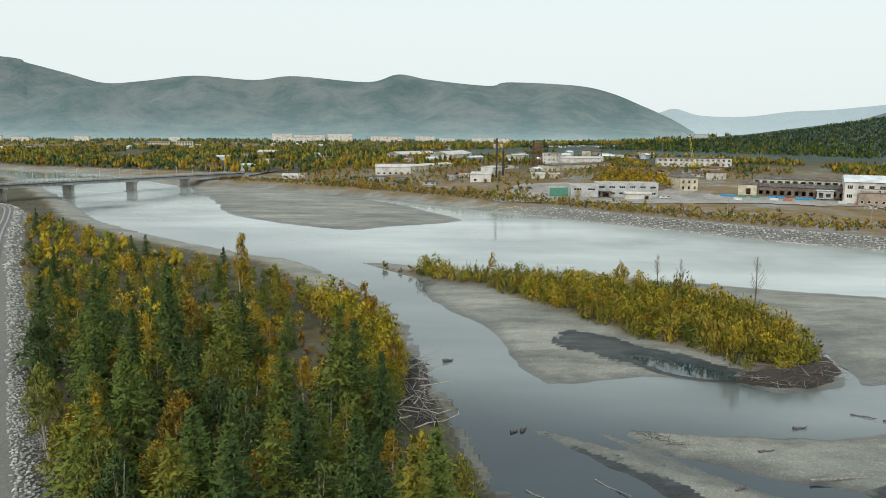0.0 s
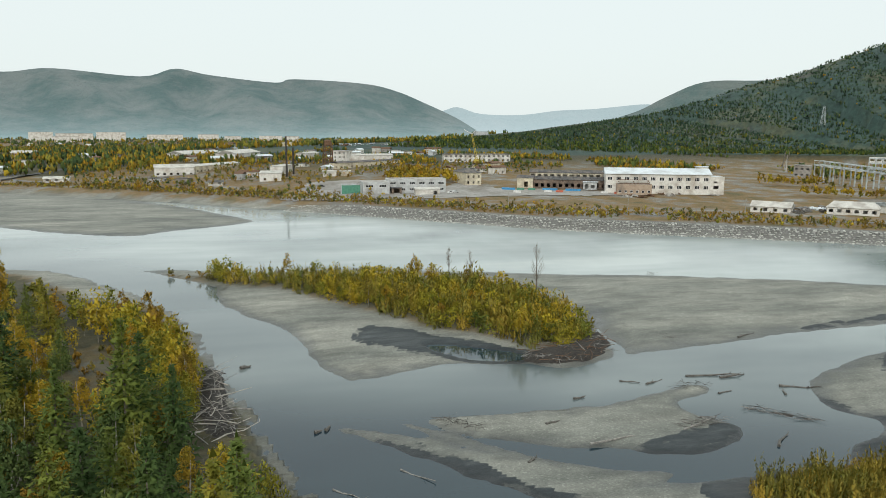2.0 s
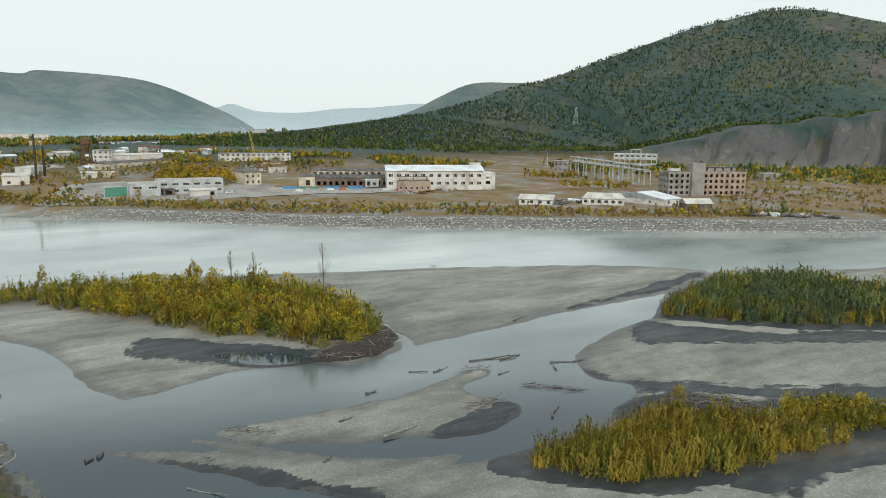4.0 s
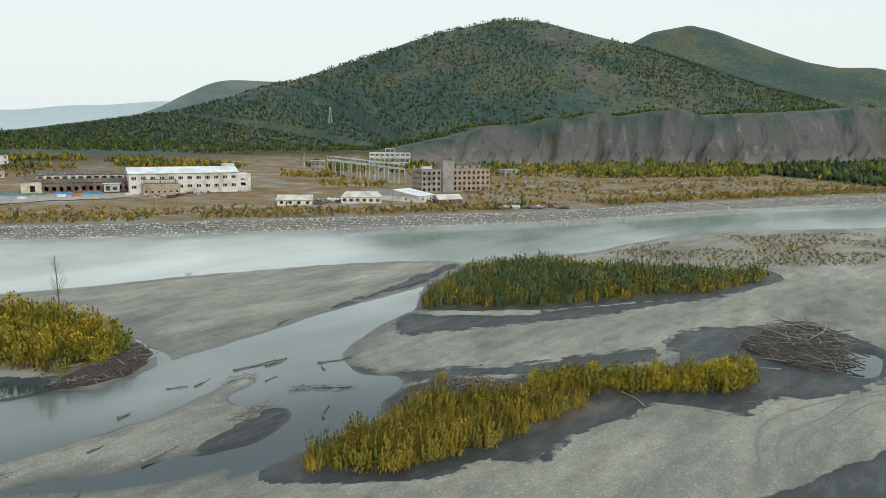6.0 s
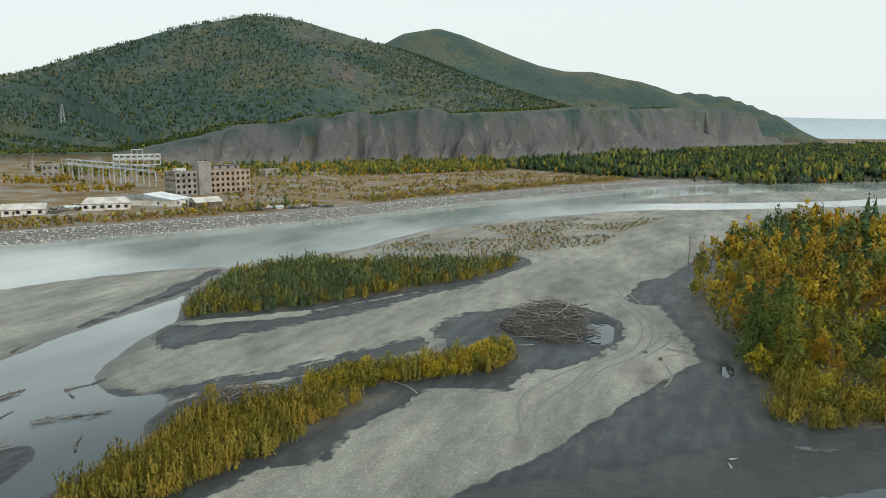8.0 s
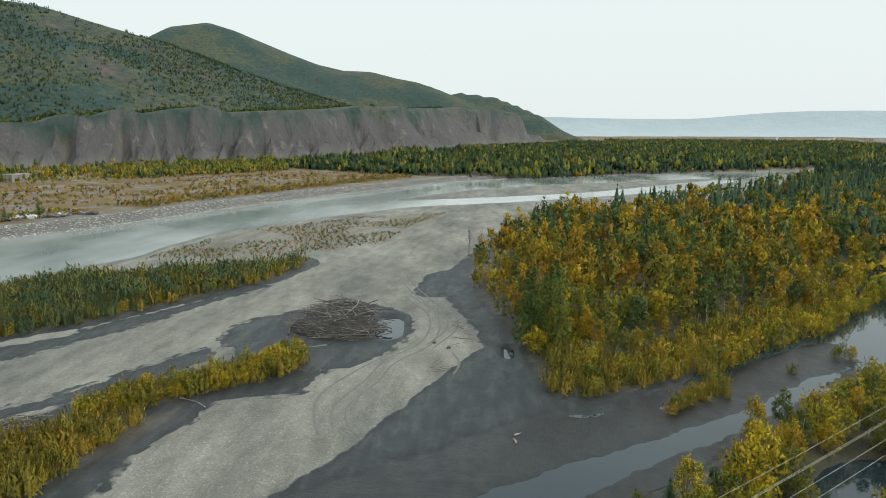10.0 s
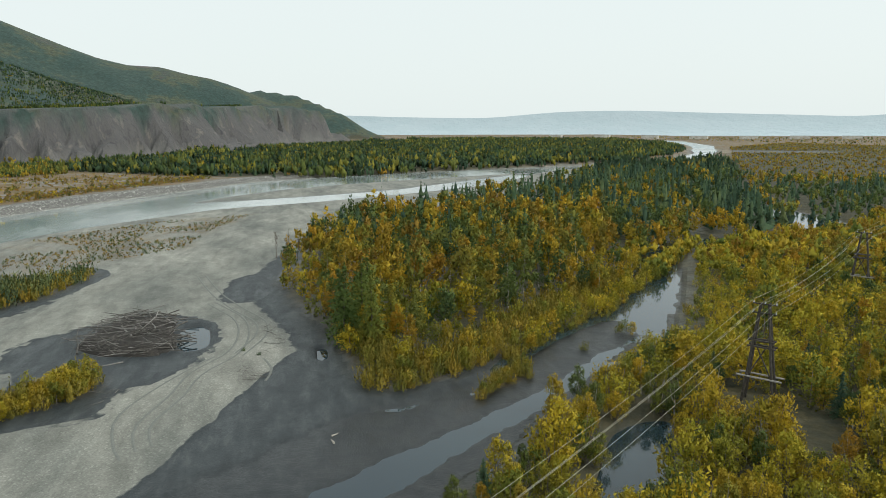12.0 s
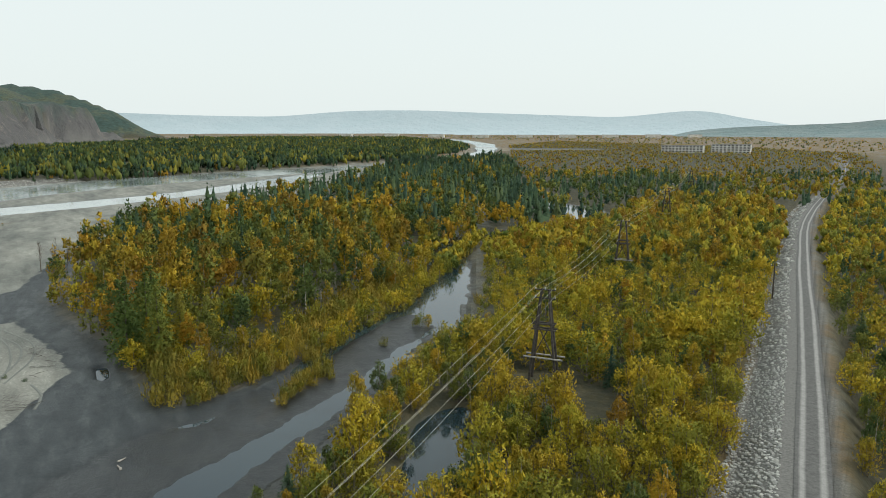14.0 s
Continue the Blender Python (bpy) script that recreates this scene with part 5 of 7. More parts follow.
STONE = stone_material()
CONCRETE = surface("weathered_concrete", (0.36, 0.345, 0.315), (0.50, 0.48, 0.44), 1.2, 0.9, 0, 0.2, (0.20, 0.175, 0.15), 0.22)
STEEL = surface("painted_steel", (0.42, 0.47, 0.48), (0.55, 0.60, 0.61), 2.0, 0.5, 0.0, 0.1, (0.24, 0.22, 0.20), 0.5)
ASPHALT = surface("worn_asphalt", (0.045, 0.046, 0.05), (0.10, 0.10, 0.10), 0.8, 0.9)
PALE_PAINT = surface("pale_paint", (0.62, 0.62, 0.60), (0.78, 0.78, 0.75), 1.5, 0.7, 0, 0.1, (0.4, 0.37, 0.33), 0.4)


def stone_shape(rng, full):
    """A lumpy stone of 8 or 20 faces."""
    bm = bmesh.new()
    if full:
        bmesh.ops.create_icosphere(bm, subdivisions=1, radius=0.5)
    else:
        bmesh.ops.create_cone(bm, segments=4, radius1=0.5, radius2=0.28, depth=0.55, cap_ends=True, cap_tris=True)
        bmesh.ops.triangulate(bm, faces=bm.faces)
    for v in bm.verts:
        v.co *= rng.uniform(0.75, 1.25)
        v.co.z *= 0.62
    bm.verts.index_update()
    out = np.array([v.co for v in bm.verts]), np.array([[v.index for v in f.verts] for f in bm.faces])
    bm.free()
    return out


def stone_slope(name, label, x, y, size, singles, seed):
    """A slope of loose stones: those nearest to the dike's middle one by one, the rest joined."""
    rng = np.random.default_rng(seed)
    z = height(x, y)
    order = np.argsort(np.hypot(x, y))
    x, y, z, size = x[order], y[order], z[order], size[order]
    root = tagged(new(name), label, "riprap", kind="structure")
    fulls = [stone_shape(rng, True) for _ in range(7)]
    smalls = [stone_shape(rng, False) for _ in range(7)]
    shared = [mesh_of("stone", v, f, [STONE]) for v, f in fulls]
    for i in range(singles):
        ob = new("stone", shared[i % 7])
        ob.matrix_basis = pose(x[i], y[i], z[i] + 0.05, *rng.uniform(0, 360, 3)) @ Matrix.Diagonal((size[i], size[i] * rng.uniform(0.6, 1.2), size[i], 1))
        ob.parent = root
    vs, fs, n = [], [], 0
    for i in range(singles, len(x)):
        v, f = smalls[i % 7] if i > 2200 else fulls[i % 7]
        a = rng.uniform(0, 6.28)
        c, s = math.cos(a), math.sin(a)
        k = size[i] * rng.uniform(0.7, 1.3)
        vs.append(np.column_stack([(v[:, 0] * c - v[:, 1] * s) * k + x[i], (v[:, 0] * s + v[:, 1] * c) * size[i] + y[i], v[:, 2] * size[i] + z[i] + 0.06]))
        fs.append(f + n)
        n += len(v)
    ob = new("loose_stones", mesh_of("loose_stones", np.concatenate(vs), np.concatenate(fs), [STONE]))
    ob.parent = root
    tagged(ob, "pale grey broken stones", kind="stuff")


def line_at(line, s):
    """Places and right-hand normals along a polyline, at distances s."""
    seg = np.linalg.norm(np.diff(line, axis=0), axis=1)
    cum = np.concatenate([[0], np.cumsum(seg)])
    p = np.column_stack([np.interp(s, cum, line[:, 0]), np.interp(s, cum, line[:, 1])])
    q = np.column_stack([np.interp(s + 2, cum, line[:, 0]), np.interp(s + 2, cum, line[:, 1])])
    r = np.column_stack([np.interp(s - 2, cum, line[:, 0]), np.interp(s - 2, cum, line[:, 1])])
    d = q - r
    d /= np.linalg.norm(d, axis=1)[:, None]
    return p, np.column_stack([d[:, 1], -d[:, 0]]), cum[-1]


def dike_stones():
    rng = np.random.default_rng(5)
    total = line_at(DIKE, np.array([0.0]))[2]
    xs, ys, ss = [], [], []
    for lo, hi, gap, size in ((50, 118, 0.42, 0.40), (118, 210, 0.75, 0.66), (210, 420, 1.4, 1.1)):
        s = np.arange(0, total, gap)
        p, nrm, _ = line_at(DIKE, s)
        for off in np.arange(-8.9, -3.3, gap):
            q = p + nrm * (off + rng.uniform(-0.4, 0.4, len(s))[:, None] * gap) + rng.uniform(-0.4, 0.4, (len(s), 2)) * gap
            r = np.hypot(q[:, 0], q[:, 1])
            m = (r > lo) & (r < hi) & ((q[:, 1] < 0) | ((q[:, 0] < -20) & (off > -7.5))) & (rng.uniform(0, 1, len(s)) < 0.93)
            xs.append(q[m, 0]), ys.append(q[m, 1]), ss.append(size * rng.uniform(0.55, 1.35, m.sum()))
    stone_slope("stone_revetment", "pale grey broken stone on the dike slope", np.concatenate(xs), np.concatenate(ys), np.concatenate(ss), 280, 6)


def far_stones():
    rng = np.random.default_rng(8)
    line = FAR_BANK[(FAR_BANK[:, 0] > 15) & (FAR_BANK[:, 0] < 600) & (FAR_BANK[:, 1] > -60) & (FAR_BANK[:, 1] < 372)]
    total = line_at(line, np.array([0.0]))[2]
    s = np.arange(0, total, 1.05)
    p, nrm, _ = line_at(line, s)
    xs, ys = [], []
    for off in np.arange(-0.3, 9.5, 0.95):
        q = p - nrm * off + rng.uniform(-0.45, 0.45, (len(s), 2))
        m = rng.uniform(0, 1, len(s)) < 0.88
        xs.append(q[m, 0]), ys.append(q[m, 1])
    x, y = np.concatenate(xs), np.concatenate(ys)
    stone_slope("stone_embankment", "pale stone embankment along the river's far bank", x, y, rng.uniform(0.6, 1.25, len(x)), 0, 9)


dike_stones()
far_stones()


def road_strip(name, label, line, half, z_of, mat, tracks=True):
    s = np.arange(0, line_at(line, np.array([0.0]))[2], 3.0)
    p, nrm, _ = line_at(line, s)
    offs = np.linspace(-half, half, 9)
    verts, across = [], []
    for o in offs:
        q = p + nrm * (o + 0.05 * np.sin(s * 0.11 + o)[:, None])
        verts.append(np.column_stack([q, z_of(q[:, 0], q[:, 1]) + 0.02 - 0.05 * abs(o) / half]))
        across.append(np.full(len(s), o / half))
    n, m = len(s), len(offs)
    i, j = np.meshgrid(np.arange(m - 1), np.arange(n - 1), indexing="ij")
    faces = np.stack([i * n + j, i * n + j + 1, (i + 1) * n + j + 1, (i + 1) * n + j], -1).reshape(-1, 4)
    me = mesh_of(name, np.concatenate(verts), faces, [mat], True)
    if me.polygons[5].normal.z < 0:
        me.flip_normals()
    me.attributes.new("across", "FLOAT", "POINT").data.foreach_set("value", np.concatenate(across).astype(np.float32))
    return tagged(new(name, me), label, "road", kind="structure")


def track_material():
    """Compacted gravel with two pale wheel tracks."""
    m, nd, lk, b = material("gravel_track", 0.95)
    pos = nd.new("ShaderNodeNewGeometry").outputs["Position"]
    acr = nd.new("ShaderNodeAttribute")
    acr.attribute_name = "across"
    wob = calc(nd, lk, "ADD", acr.outputs["Fac"], calc(nd, lk, "MULTIPLY", calc(nd, lk, "SUBTRACT", noise_tex(nd, lk, pos, 0.25, 3), 0.5), 0.12))
    worn = ramp(nd, lk, calc(nd, lk, "ABSOLUTE", calc(nd, lk, "SUBTRACT", calc(nd, lk, "ABSOLUTE", wob), 0.56)), [(0.08, 1.0), (0.24, 0.0)])
    grit = noise_tex(nd, lk, pos, 2.2, 5, 0.7)
    base = ramp(nd, lk, grit, [(0.3, (0.075, 0.074, 0.07)), (0.7, (0.16, 0.156, 0.147))])
    pale = ramp(nd, lk, grit, [(0.3, (0.24, 0.235, 0.22)), (0.7, (0.36, 0.35, 0.33))])
    lk.new(mix(nd, lk, worn, base, pale), b.inputs["Base Color"])
    bumped(nd, lk, b, grit, 0.4, 0.1)
    return m


TRACK = track_material()
road_strip("road_dike", "narrow gravel road with two pale wheel tracks on a dike", DIKE, 1.75, lambda x, y: np.full(x.shape, 4.32), TRACK)
BANK_ROAD = rounded([(-165, 580), (-100, 510), (-40, 452), (20, 405), (70, 362), (125, 312), (190, 262), (300, 200), (420, 142), (520, 92), (575, 50)], 4, False)
road_strip("road_far_bank", "dusty track along the far embankment", BANK_ROAD, 2.6, lambda x, y: height(x, y) + 0.12, TRACK)
DECK_A, DECK_DIR = Vector((-226, 417.7, 0)), Vector((0.386, 0.922, 0)).normalized()


def bridge():
    root = tagged(empty("bridge", DECK_A.x, DECK_A.y, 0, math.degrees(math.atan2(DECK_DIR.y, DECK_DIR.x))), "long concrete road bridge with pale railings on three piers", "bridge")
    top = lambda s: 9.6 - 0.017 * s
    s0, s1 = -64.0, 153.0

    def slab(name, ya, yb, za, zb, mat, label=""):
        bm = bmesh.new()
        for s in (s0, s1):
            for yy, zz in ((ya, za), (yb, za), (yb, zb), (ya, zb)):
                bm.verts.new((s, yy, top(s) + zz))
        v = list(bm.verts)
        for q in ((0, 1, 2, 3), (7, 6, 5, 4), (0, 4, 5, 1), (1, 5, 6, 2), (2, 6, 7, 3), (3, 7, 4, 0)):
            bm.faces.new([v[k] for k in q])
        bmesh.ops.recalc_face_normals(bm, faces=bm.faces)
        return part(name, bm, mat, root, label)

    slab("deck", -5.5, 5.5, -0.5, 0.0, ASPHALT, "asphalt deck")
    for yy in (-4.2, -1.4, 1.4, 4.2):
        slab("girder", yy - 0.3, yy + 0.3, -2.0, -0.504, STEEL)
    for yy in (-5.5, 5.25):
        slab("kerb", yy, yy + 0.25, 0.004, 0.45, CONCRETE)
        slab("handrail", yy + 0.08, yy + 0.18, 1.05, 1.2, PALE_PAINT)
        slab("lower_rail", yy + 0.09, yy + 0.17, 0.7, 0.8, PALE_PAINT)
    for k, s in enumerate(np.arange(s0 + 1, s1, 3.0)):
        for yy in (-5.37, 5.38):
            ob = part("rail_post", boxes((s - 0.12, s + 0.12, yy - 0.1, yy + 0.1, top(s) + 0.454, top(s) + 1.05)), PALE_PAINT, root)
    for s in (-42.0, 0.0, 46.8, 94.5, 135.0):
        z = top(s) - 2.0
        zb = -0.8 if s < 100 else 2.0
        pier = part("pier", boxes((s - 1.1, s + 1.1, -3.6, 3.6, zb, z - 0.9)), CONCRETE, root, "stained concrete pier")
        part("pier_cap", boxes((s - 1.3, s + 1.3, -4.9, 4.9, z - 0.896, z - 0.004)), CONCRETE, pier)
        if zb < 0:
            part("footing", boxes((s - 1.8, s + 1.8, -4.6, 4.6, -0.7, 0.4)), CONCRETE, pier)
    part("abutment", boxes((s1 - 3, s1 + 4, -6, 6, 1.5, top(s1) - 2.01)), CONCRETE, root)
    part("abutment", boxes((s0 - 6, s0 + 3, -6, 6, 0, top(s0) - 2.01)), CONCRETE, root)


def bridge_lamp(s, side):
    p = DECK_A + DECK_DIR * s + Vector((DECK_DIR.y, -DECK_DIR.x, 0)) * (5.37 * side)
    root = tagged(empty("street_lamp", p.x, p.y, 9.6 - 0.017 * s, math.degrees(math.atan2(DECK_DIR.y, DECK_DIR.x)) + (90 if side > 0 else -90)), "tall grey street lamp with a bent arm on the bridge", "lamp", "street lamps on the bridge")
    part("pole", rod(bmesh.new(), (0, 0, 0.46), (0, 0, 6.4), 0.13, 0.08), PALE_PAINT, root)
    part("arm", rod(bmesh.new(), (0, 0, 6.4), (1.5, 0, 6.9), 0.07, 0.05), PALE_PAINT, root)
    part("lamp_head", boxes((1.3, 2.0, -0.15, 0.15, 6.85, 7.0)), PALE_PAINT, root)


bridge()
for lamp_s in (-15.0, 14.0, 46.0, 77.5, 111.0, 146.0):
    bridge_lamp(lamp_s - 3, -1)
    bridge_lamp(lamp_s + 4, 1)
# the far approach embankment of the bridge road
APPROACH = rounded([(-168, 557), (-150, 600), (-120, 660), (-60, 720), (60, 760), (200, 800)], 4, False)
road_strip("road_approach", "asphalt road running from the bridge to the town", APPROACH, 4.0, lambda x, y: height(x, y) + 0.15 + 3.0 * smooth(60, 0, np.hypot(x + 168, y - 557)), ASPHALT)


# ---- buildings of the plant and the town ----
WHITE_WALL = surface("stained_white_plaster", (0.62, 0.60, 0.55), (0.76, 0.74, 0.69), 0.9, 0.9, 0, 0.1, (0.42, 0.37, 0.31), 0.16)
CREAM_WALL = surface("cream_plaster", (0.60, 0.54, 0.40), (0.74, 0.67, 0.51), 0.9, 0.9, 0, 0.1, (0.36, 0.31, 0.24), 0.2)
GREY_WALL = surface("grey_panel", (0.44, 0.45, 0.45), (0.58, 0.59, 0.58), 0.9, 0.9, 0, 0.1, (0.34, 0.33, 0.31), 0.2)
BROWN_WALL = surface("sooty_brick", (0.13, 0.10, 0.08), (0.27, 0.20, 0.15), 0.8, 0.95, 0, 0.3, (0.06, 0.05, 0.045), 0.25)
RUIN_WALL = surface("bare_concrete_panel", (0.27, 0.255, 0.235), (0.40, 0.375, 0.34), 0.8, 0.95, 0, 0.25, (0.19, 0.165, 0.14), 0.2)
RUSTY_WALL = surface("ruddy_concrete_panel", (0.36, 0.27, 0.20), (0.47, 0.37, 0.28), 0.8, 0.95, 0, 0.25, (0.25, 0.20, 0.16), 0.25)
PALE_ROOF = surface("pale_sheet_roof", (0.60, 0.65, 0.67), (0.72, 0.77, 0.79), 0.7, 0.45, 0.0, 0.1, (0.48, 0.50, 0.50), 0.12)
SLATE_ROOF = surface("weathered_slate_roof", (0.50, 0.49, 0.45), (0.66, 0.64, 0.58), 1.2, 0.85, 0, 0.3, (0.36, 0.33, 0.29), 0.3)
DARK_ROOF = surface("tar_roof", (0.05, 0.05, 0.052), (0.14, 0.135, 0.13), 0.8, 0.9, 0, 0.2, (0.20, 0.17, 0.14), 0.2)
RUST = surface("rusty_iron", (0.09, 0.055, 0.035), (0.22, 0.12, 0.065), 2.0, 0.8, 0.2)
SOOTY_IRON = surface("sooty_iron", (0.02, 0.019, 0.019), (0.07, 0.06, 0.055), 2.0, 0.8)
YELLOW = surface("yellow_crane_paint", (0.52, 0.40, 0.05), (0.64, 0.51, 0.09), 2.0, 0.5, 0, 0.05, (0.3, 0.2, 0.06), 0.6)
BLUE = surface("blue_tarpaulin", (0.03, 0.20, 0.42), (0.06, 0.32, 0.58), 1.0, 0.5)
RED = surface("faded_red_paint", (0.42, 0.09, 0.05), (0.55, 0.16, 0.09), 1.0, 0.6)
GREEN_PAINT = surface("green_paint", (0.06, 0.20, 0.14), (0.10, 0.30, 0.20), 1.0, 0.6)
SCRAP = surface("scrap_metal", (0.07, 0.07, 0.075), (0.40, 0.40, 0.40), 0.9, 0.6, 0.1)
GLASS, _gn, _gl, _gb = material("dark_window_glass", 0.12)
_gb.inputs["Base Color"].default_value = (0.02, 0.024, 0.028, 1)


def add_box(bm, x0, x1, y0, y1, z0, z1):
    v = [bm.verts.new(c) for c in ((x0, y0, z0), (x1, y0, z0), (x1, y1, z0), (x0, y1, z0), (x0, y0, z1), (x1, y0, z1), (x1, y1, z1), (x0, y1, z1))]
    for q in ((3, 2, 1, 0), (4, 5, 6, 7), (0, 1, 5, 4), (1, 2, 6, 5), (2, 3, 7, 6), (3, 0, 4, 7)):
        bm.faces.new([v[k] for k in q])


def pierced(length, tall, thick, holes):
    """An upright wall along x with openings (x0, x1, z0, z1) that go through it."""
    bm = bmesh.new()
    xs = sorted({0.0, length, *(h[0] for h in holes), *(h[1] for h in holes)})
    zs = sorted({0.0, tall, *(h[2] for h in holes), *(h[3] for h in holes)})
    for z0, z1 in zip(zs, zs[1:]):
        run = None
        for x0, x1 in zip(xs, xs[1:]):
            cx, cz = (x0 + x1) / 2, (z0 + z1) / 2
            solid = not any(h[0] < cx < h[1] and h[2] < cz < h[3] for h in holes)
            if solid:
                run = (run[0], x1) if run else (x0, x1)
            if not solid and run:
                add_box(bm, run[0], run[1], 0, thick, z0, z1)
                run = None
        if run:
            add_box(bm, run[0], run[1], 0, thick, z0, z1)
    return bm


def openings(length, cols, rows, storey, w, h, sill, first=0.0):
    if not cols:
        return []
    pitch = length / cols
    return [(pitch * (c + 0.5) - w / 2, pitch * (c + 0.5) + w / 2, first + r * storey + sill, first + r * storey + sill + h) for r in range(rows) for c in range(cols)]


def gable(length, depth, z, rise, over=0.5, thick=0.18, ridge=0.5, hip=0.0):
    """A pitched roof with its ridge along x and its eaves over the walls."""
    bm = bmesh.new()
    ym = depth * ridge
    for dz in (0, thick):
        for x, y, zz in ((-over, -over, z), (length + over, -over, z), (length + over, depth + over, z), (-over, depth + over, z), (-over + hip, ym, z + rise), (length + over - hip, ym, z + rise)):
            bm.verts.new((x, y, zz + dz))
    v = list(bm.verts)
    for q in ((6, 7, 11, 10), (8, 9, 10, 11), (9, 6, 10), (7, 8, 11), (1, 0, 4, 5), (3, 2, 5, 4), (0, 3, 4), (2, 1, 5), (0, 1, 7, 6), (1, 2, 8, 7), (2, 3, 9, 8), (3, 0, 6, 9)):
        bm.faces.new([v[k] for k in q])
    bmesh.ops.recalc_face_normals(bm, faces=bm.faces)
    return bm


def window_in(root, hole, turn_m, frame_mat, bars=2):
    """A glazed window set into an opening: a frame with mullions and its dark pane."""
    x0, x1, z0, z1 = hole
    t = 0.14
    bm = bmesh.new()
    add_box(bm, x0, x1, 0.1, 0.2, z0, z0 + t)
    add_box(bm, x0, x1, 0.1, 0.2, z1 - t, z1)
    for k in range(bars + 1):
        xx = x0 + (x1 - x0 - t) * k / bars
        add_box(bm, xx, xx + t, 0.1, 0.2, z0 + t, z1 - t)
    w = part("window", bm, frame_mat, root)
    w.matrix_basis = turn_m
    pane = part("pane", boxes((x0 + 0.02, x1 - 0.02, 0.21, 0.24, z0 + 0.02, z1 - 0.02)), GLASS, w)
    return w


def block(root, dx, dy, length, depth, tall, wall, roof, front=(), left=(), right=(), roof_kind="flat", rise=2.0, panes=None, over=0.5, floors=0, base=0.0, roof_label="", ridge=0.5, hip=0.0, parapet=0.0):
    """One box of a building: four pierced walls, floors and a roof, in the building's own axes."""
    th = 0.4
    sides = (("front", length, Matrix.Translation((dx, dy, base)), front), ("back", length, Matrix.Translation((dx + length, dy + depth, base)) @ Matrix.Rotation(math.pi, 4, "Z"), ()),
             ("left", depth - 2 * th, Matrix.Translation((dx, dy + depth - th, base)) @ Matrix.Rotation(-math.pi / 2, 4, "Z"), left), ("right", depth - 2 * th, Matrix.Translation((dx + length, dy + th, base)) @ Matrix.Rotation(math.pi / 2, 4, "Z"), right))
    for _, ln, m, holes in sides:
        w = part("wall", pierced(ln, tall + parapet, th, list(holes)), wall, root)
        w.matrix_basis = m
        if panes:
            for h in holes:
                window_in(root, h, m, panes, 1 if h[1] - h[0] < 1.6 else 3)
    for f in range(floors + 1):
        z = base + tall * f / (floors + 1)
        part("floor_slab", boxes((dx + th, dx + length - th, dy + th, dy + depth - th, z + 0.02, z + 0.22)), CONCRETE, root)
    if roof_kind == "flat":
        r = part("roof", boxes((dx - (over if not parapet else -th), dx + length + (over if not parapet else -th), dy - (over if not parapet else -th), dy + depth + (over if not parapet else -th), base + tall + 0.004, base + tall + 0.3)), roof, root, roof_label)
    else:
        r = part("roof", gable(length, depth, base + tall, rise, over, 0.18, ridge, hip), roof, root, roof_label)
        r.location = (dx, dy, 0.004)
        bm = bmesh.new()
        if not hip:
            for x in (0.02, length - 0.42):
                for q in ((x, 0.0), (x + 0.4, 0.0)):
                    pass
                a = [bm.verts.new((x + o, y, z)) for o in (0, 0.4) for y, z in ((0.1, base + tall), (depth - 0.1, base + tall), (depth * ridge, base + tall + rise - 0.1))]
                for q in ((0, 1, 2), (5, 4, 3), (0, 3, 4, 1), (1, 4, 5, 2), (2, 5, 3, 0)):
                    bm.faces.new([a[k] for k in q])
            bmesh.ops.recalc_face_normals(bm, faces=bm.faces)
            g = part("gable_wall", bm, wall, root)
            g.location = (dx, dy, 0)
        else:
            bm.free()


def site(name, x, y, turn, label, category, group=""):
    z = float(height(x, y)[0]) - 0.15
    return tagged(empty(name, x, y, z, turn), label, category, group)


# the four-storey concrete shell
ruin = site("concrete_ruin", 334, 275, -27, "gutted four-storey concrete building with empty window holes", "building")
block(ruin, 0, 0, 13, 15, 13.4, RUIN_WALL, DARK_ROOF, openings(13, 4, 4, 3.3, 1.5, 1.7, 1.0), openings(14.2, 4, 4, 3.3, 1.6, 1.5, 1.1), (), floors=3, parapet=0.5)
block(ruin, 13.05, -2.2, 7.6, 9, 18.6, RUIN_WALL, CONCRETE, (), (), (), floors=1, parapet=0.4)
block(ruin, 20.7, 0, 26, 13, 13.4, RUSTY_WALL, DARK_ROOF, openings(26, 8, 4, 3.3, 1.6, 1.7, 1.0), (), openings(12.2, 2, 4, 3.3, 1.5, 1.6, 1.0), floors=3, parapet=0.5)
block(ruin, 22, 4, 20, 7, 2.6, RUIN_WALL, DARK_ROOF, openings(20, 4, 1, 2.6, 1.2, 1.2, 0.8), (), (), base=13.75)
part("roof_frame", boxes((3, 9, 5, 5.3, 14.0, 15.6), (3, 3.3, 5, 9, 14.0, 15.6), (8.7, 9, 5, 9, 14.0, 15.6)), PALE_PAINT, ruin)

# the white two-storey hall with its annex
hall = site("white_hall", 203, 373, -25, "large white two-storey workshop hall with a pale sheet roof", "building")
hall_win = [h for h in openings(58, 12, 2, 4.6, 2.6, 2.0, 1.4, 1.6)]
block(hall, 0, 0, 58, 22, 11.2, WHITE_WALL, PALE_ROOF, hall_win, (), (), "gable", 3.0, PALE_PAINT, 0.7, roof_label="pale bluish sheet metal roof")
block(hall, 58.05, 3, 8, 14, 9.5, WHITE_WALL, PALE_ROOF, [(2.2, 5.0, 3.2, 5.0), (2.4, 4.2, 6.6, 7.4)], (), (), parapet=0.5)
block(hall, 52, 10, 6, 7, 3.0, WHITE_WALL, PALE_ROOF, (), (), (), base=12.2)
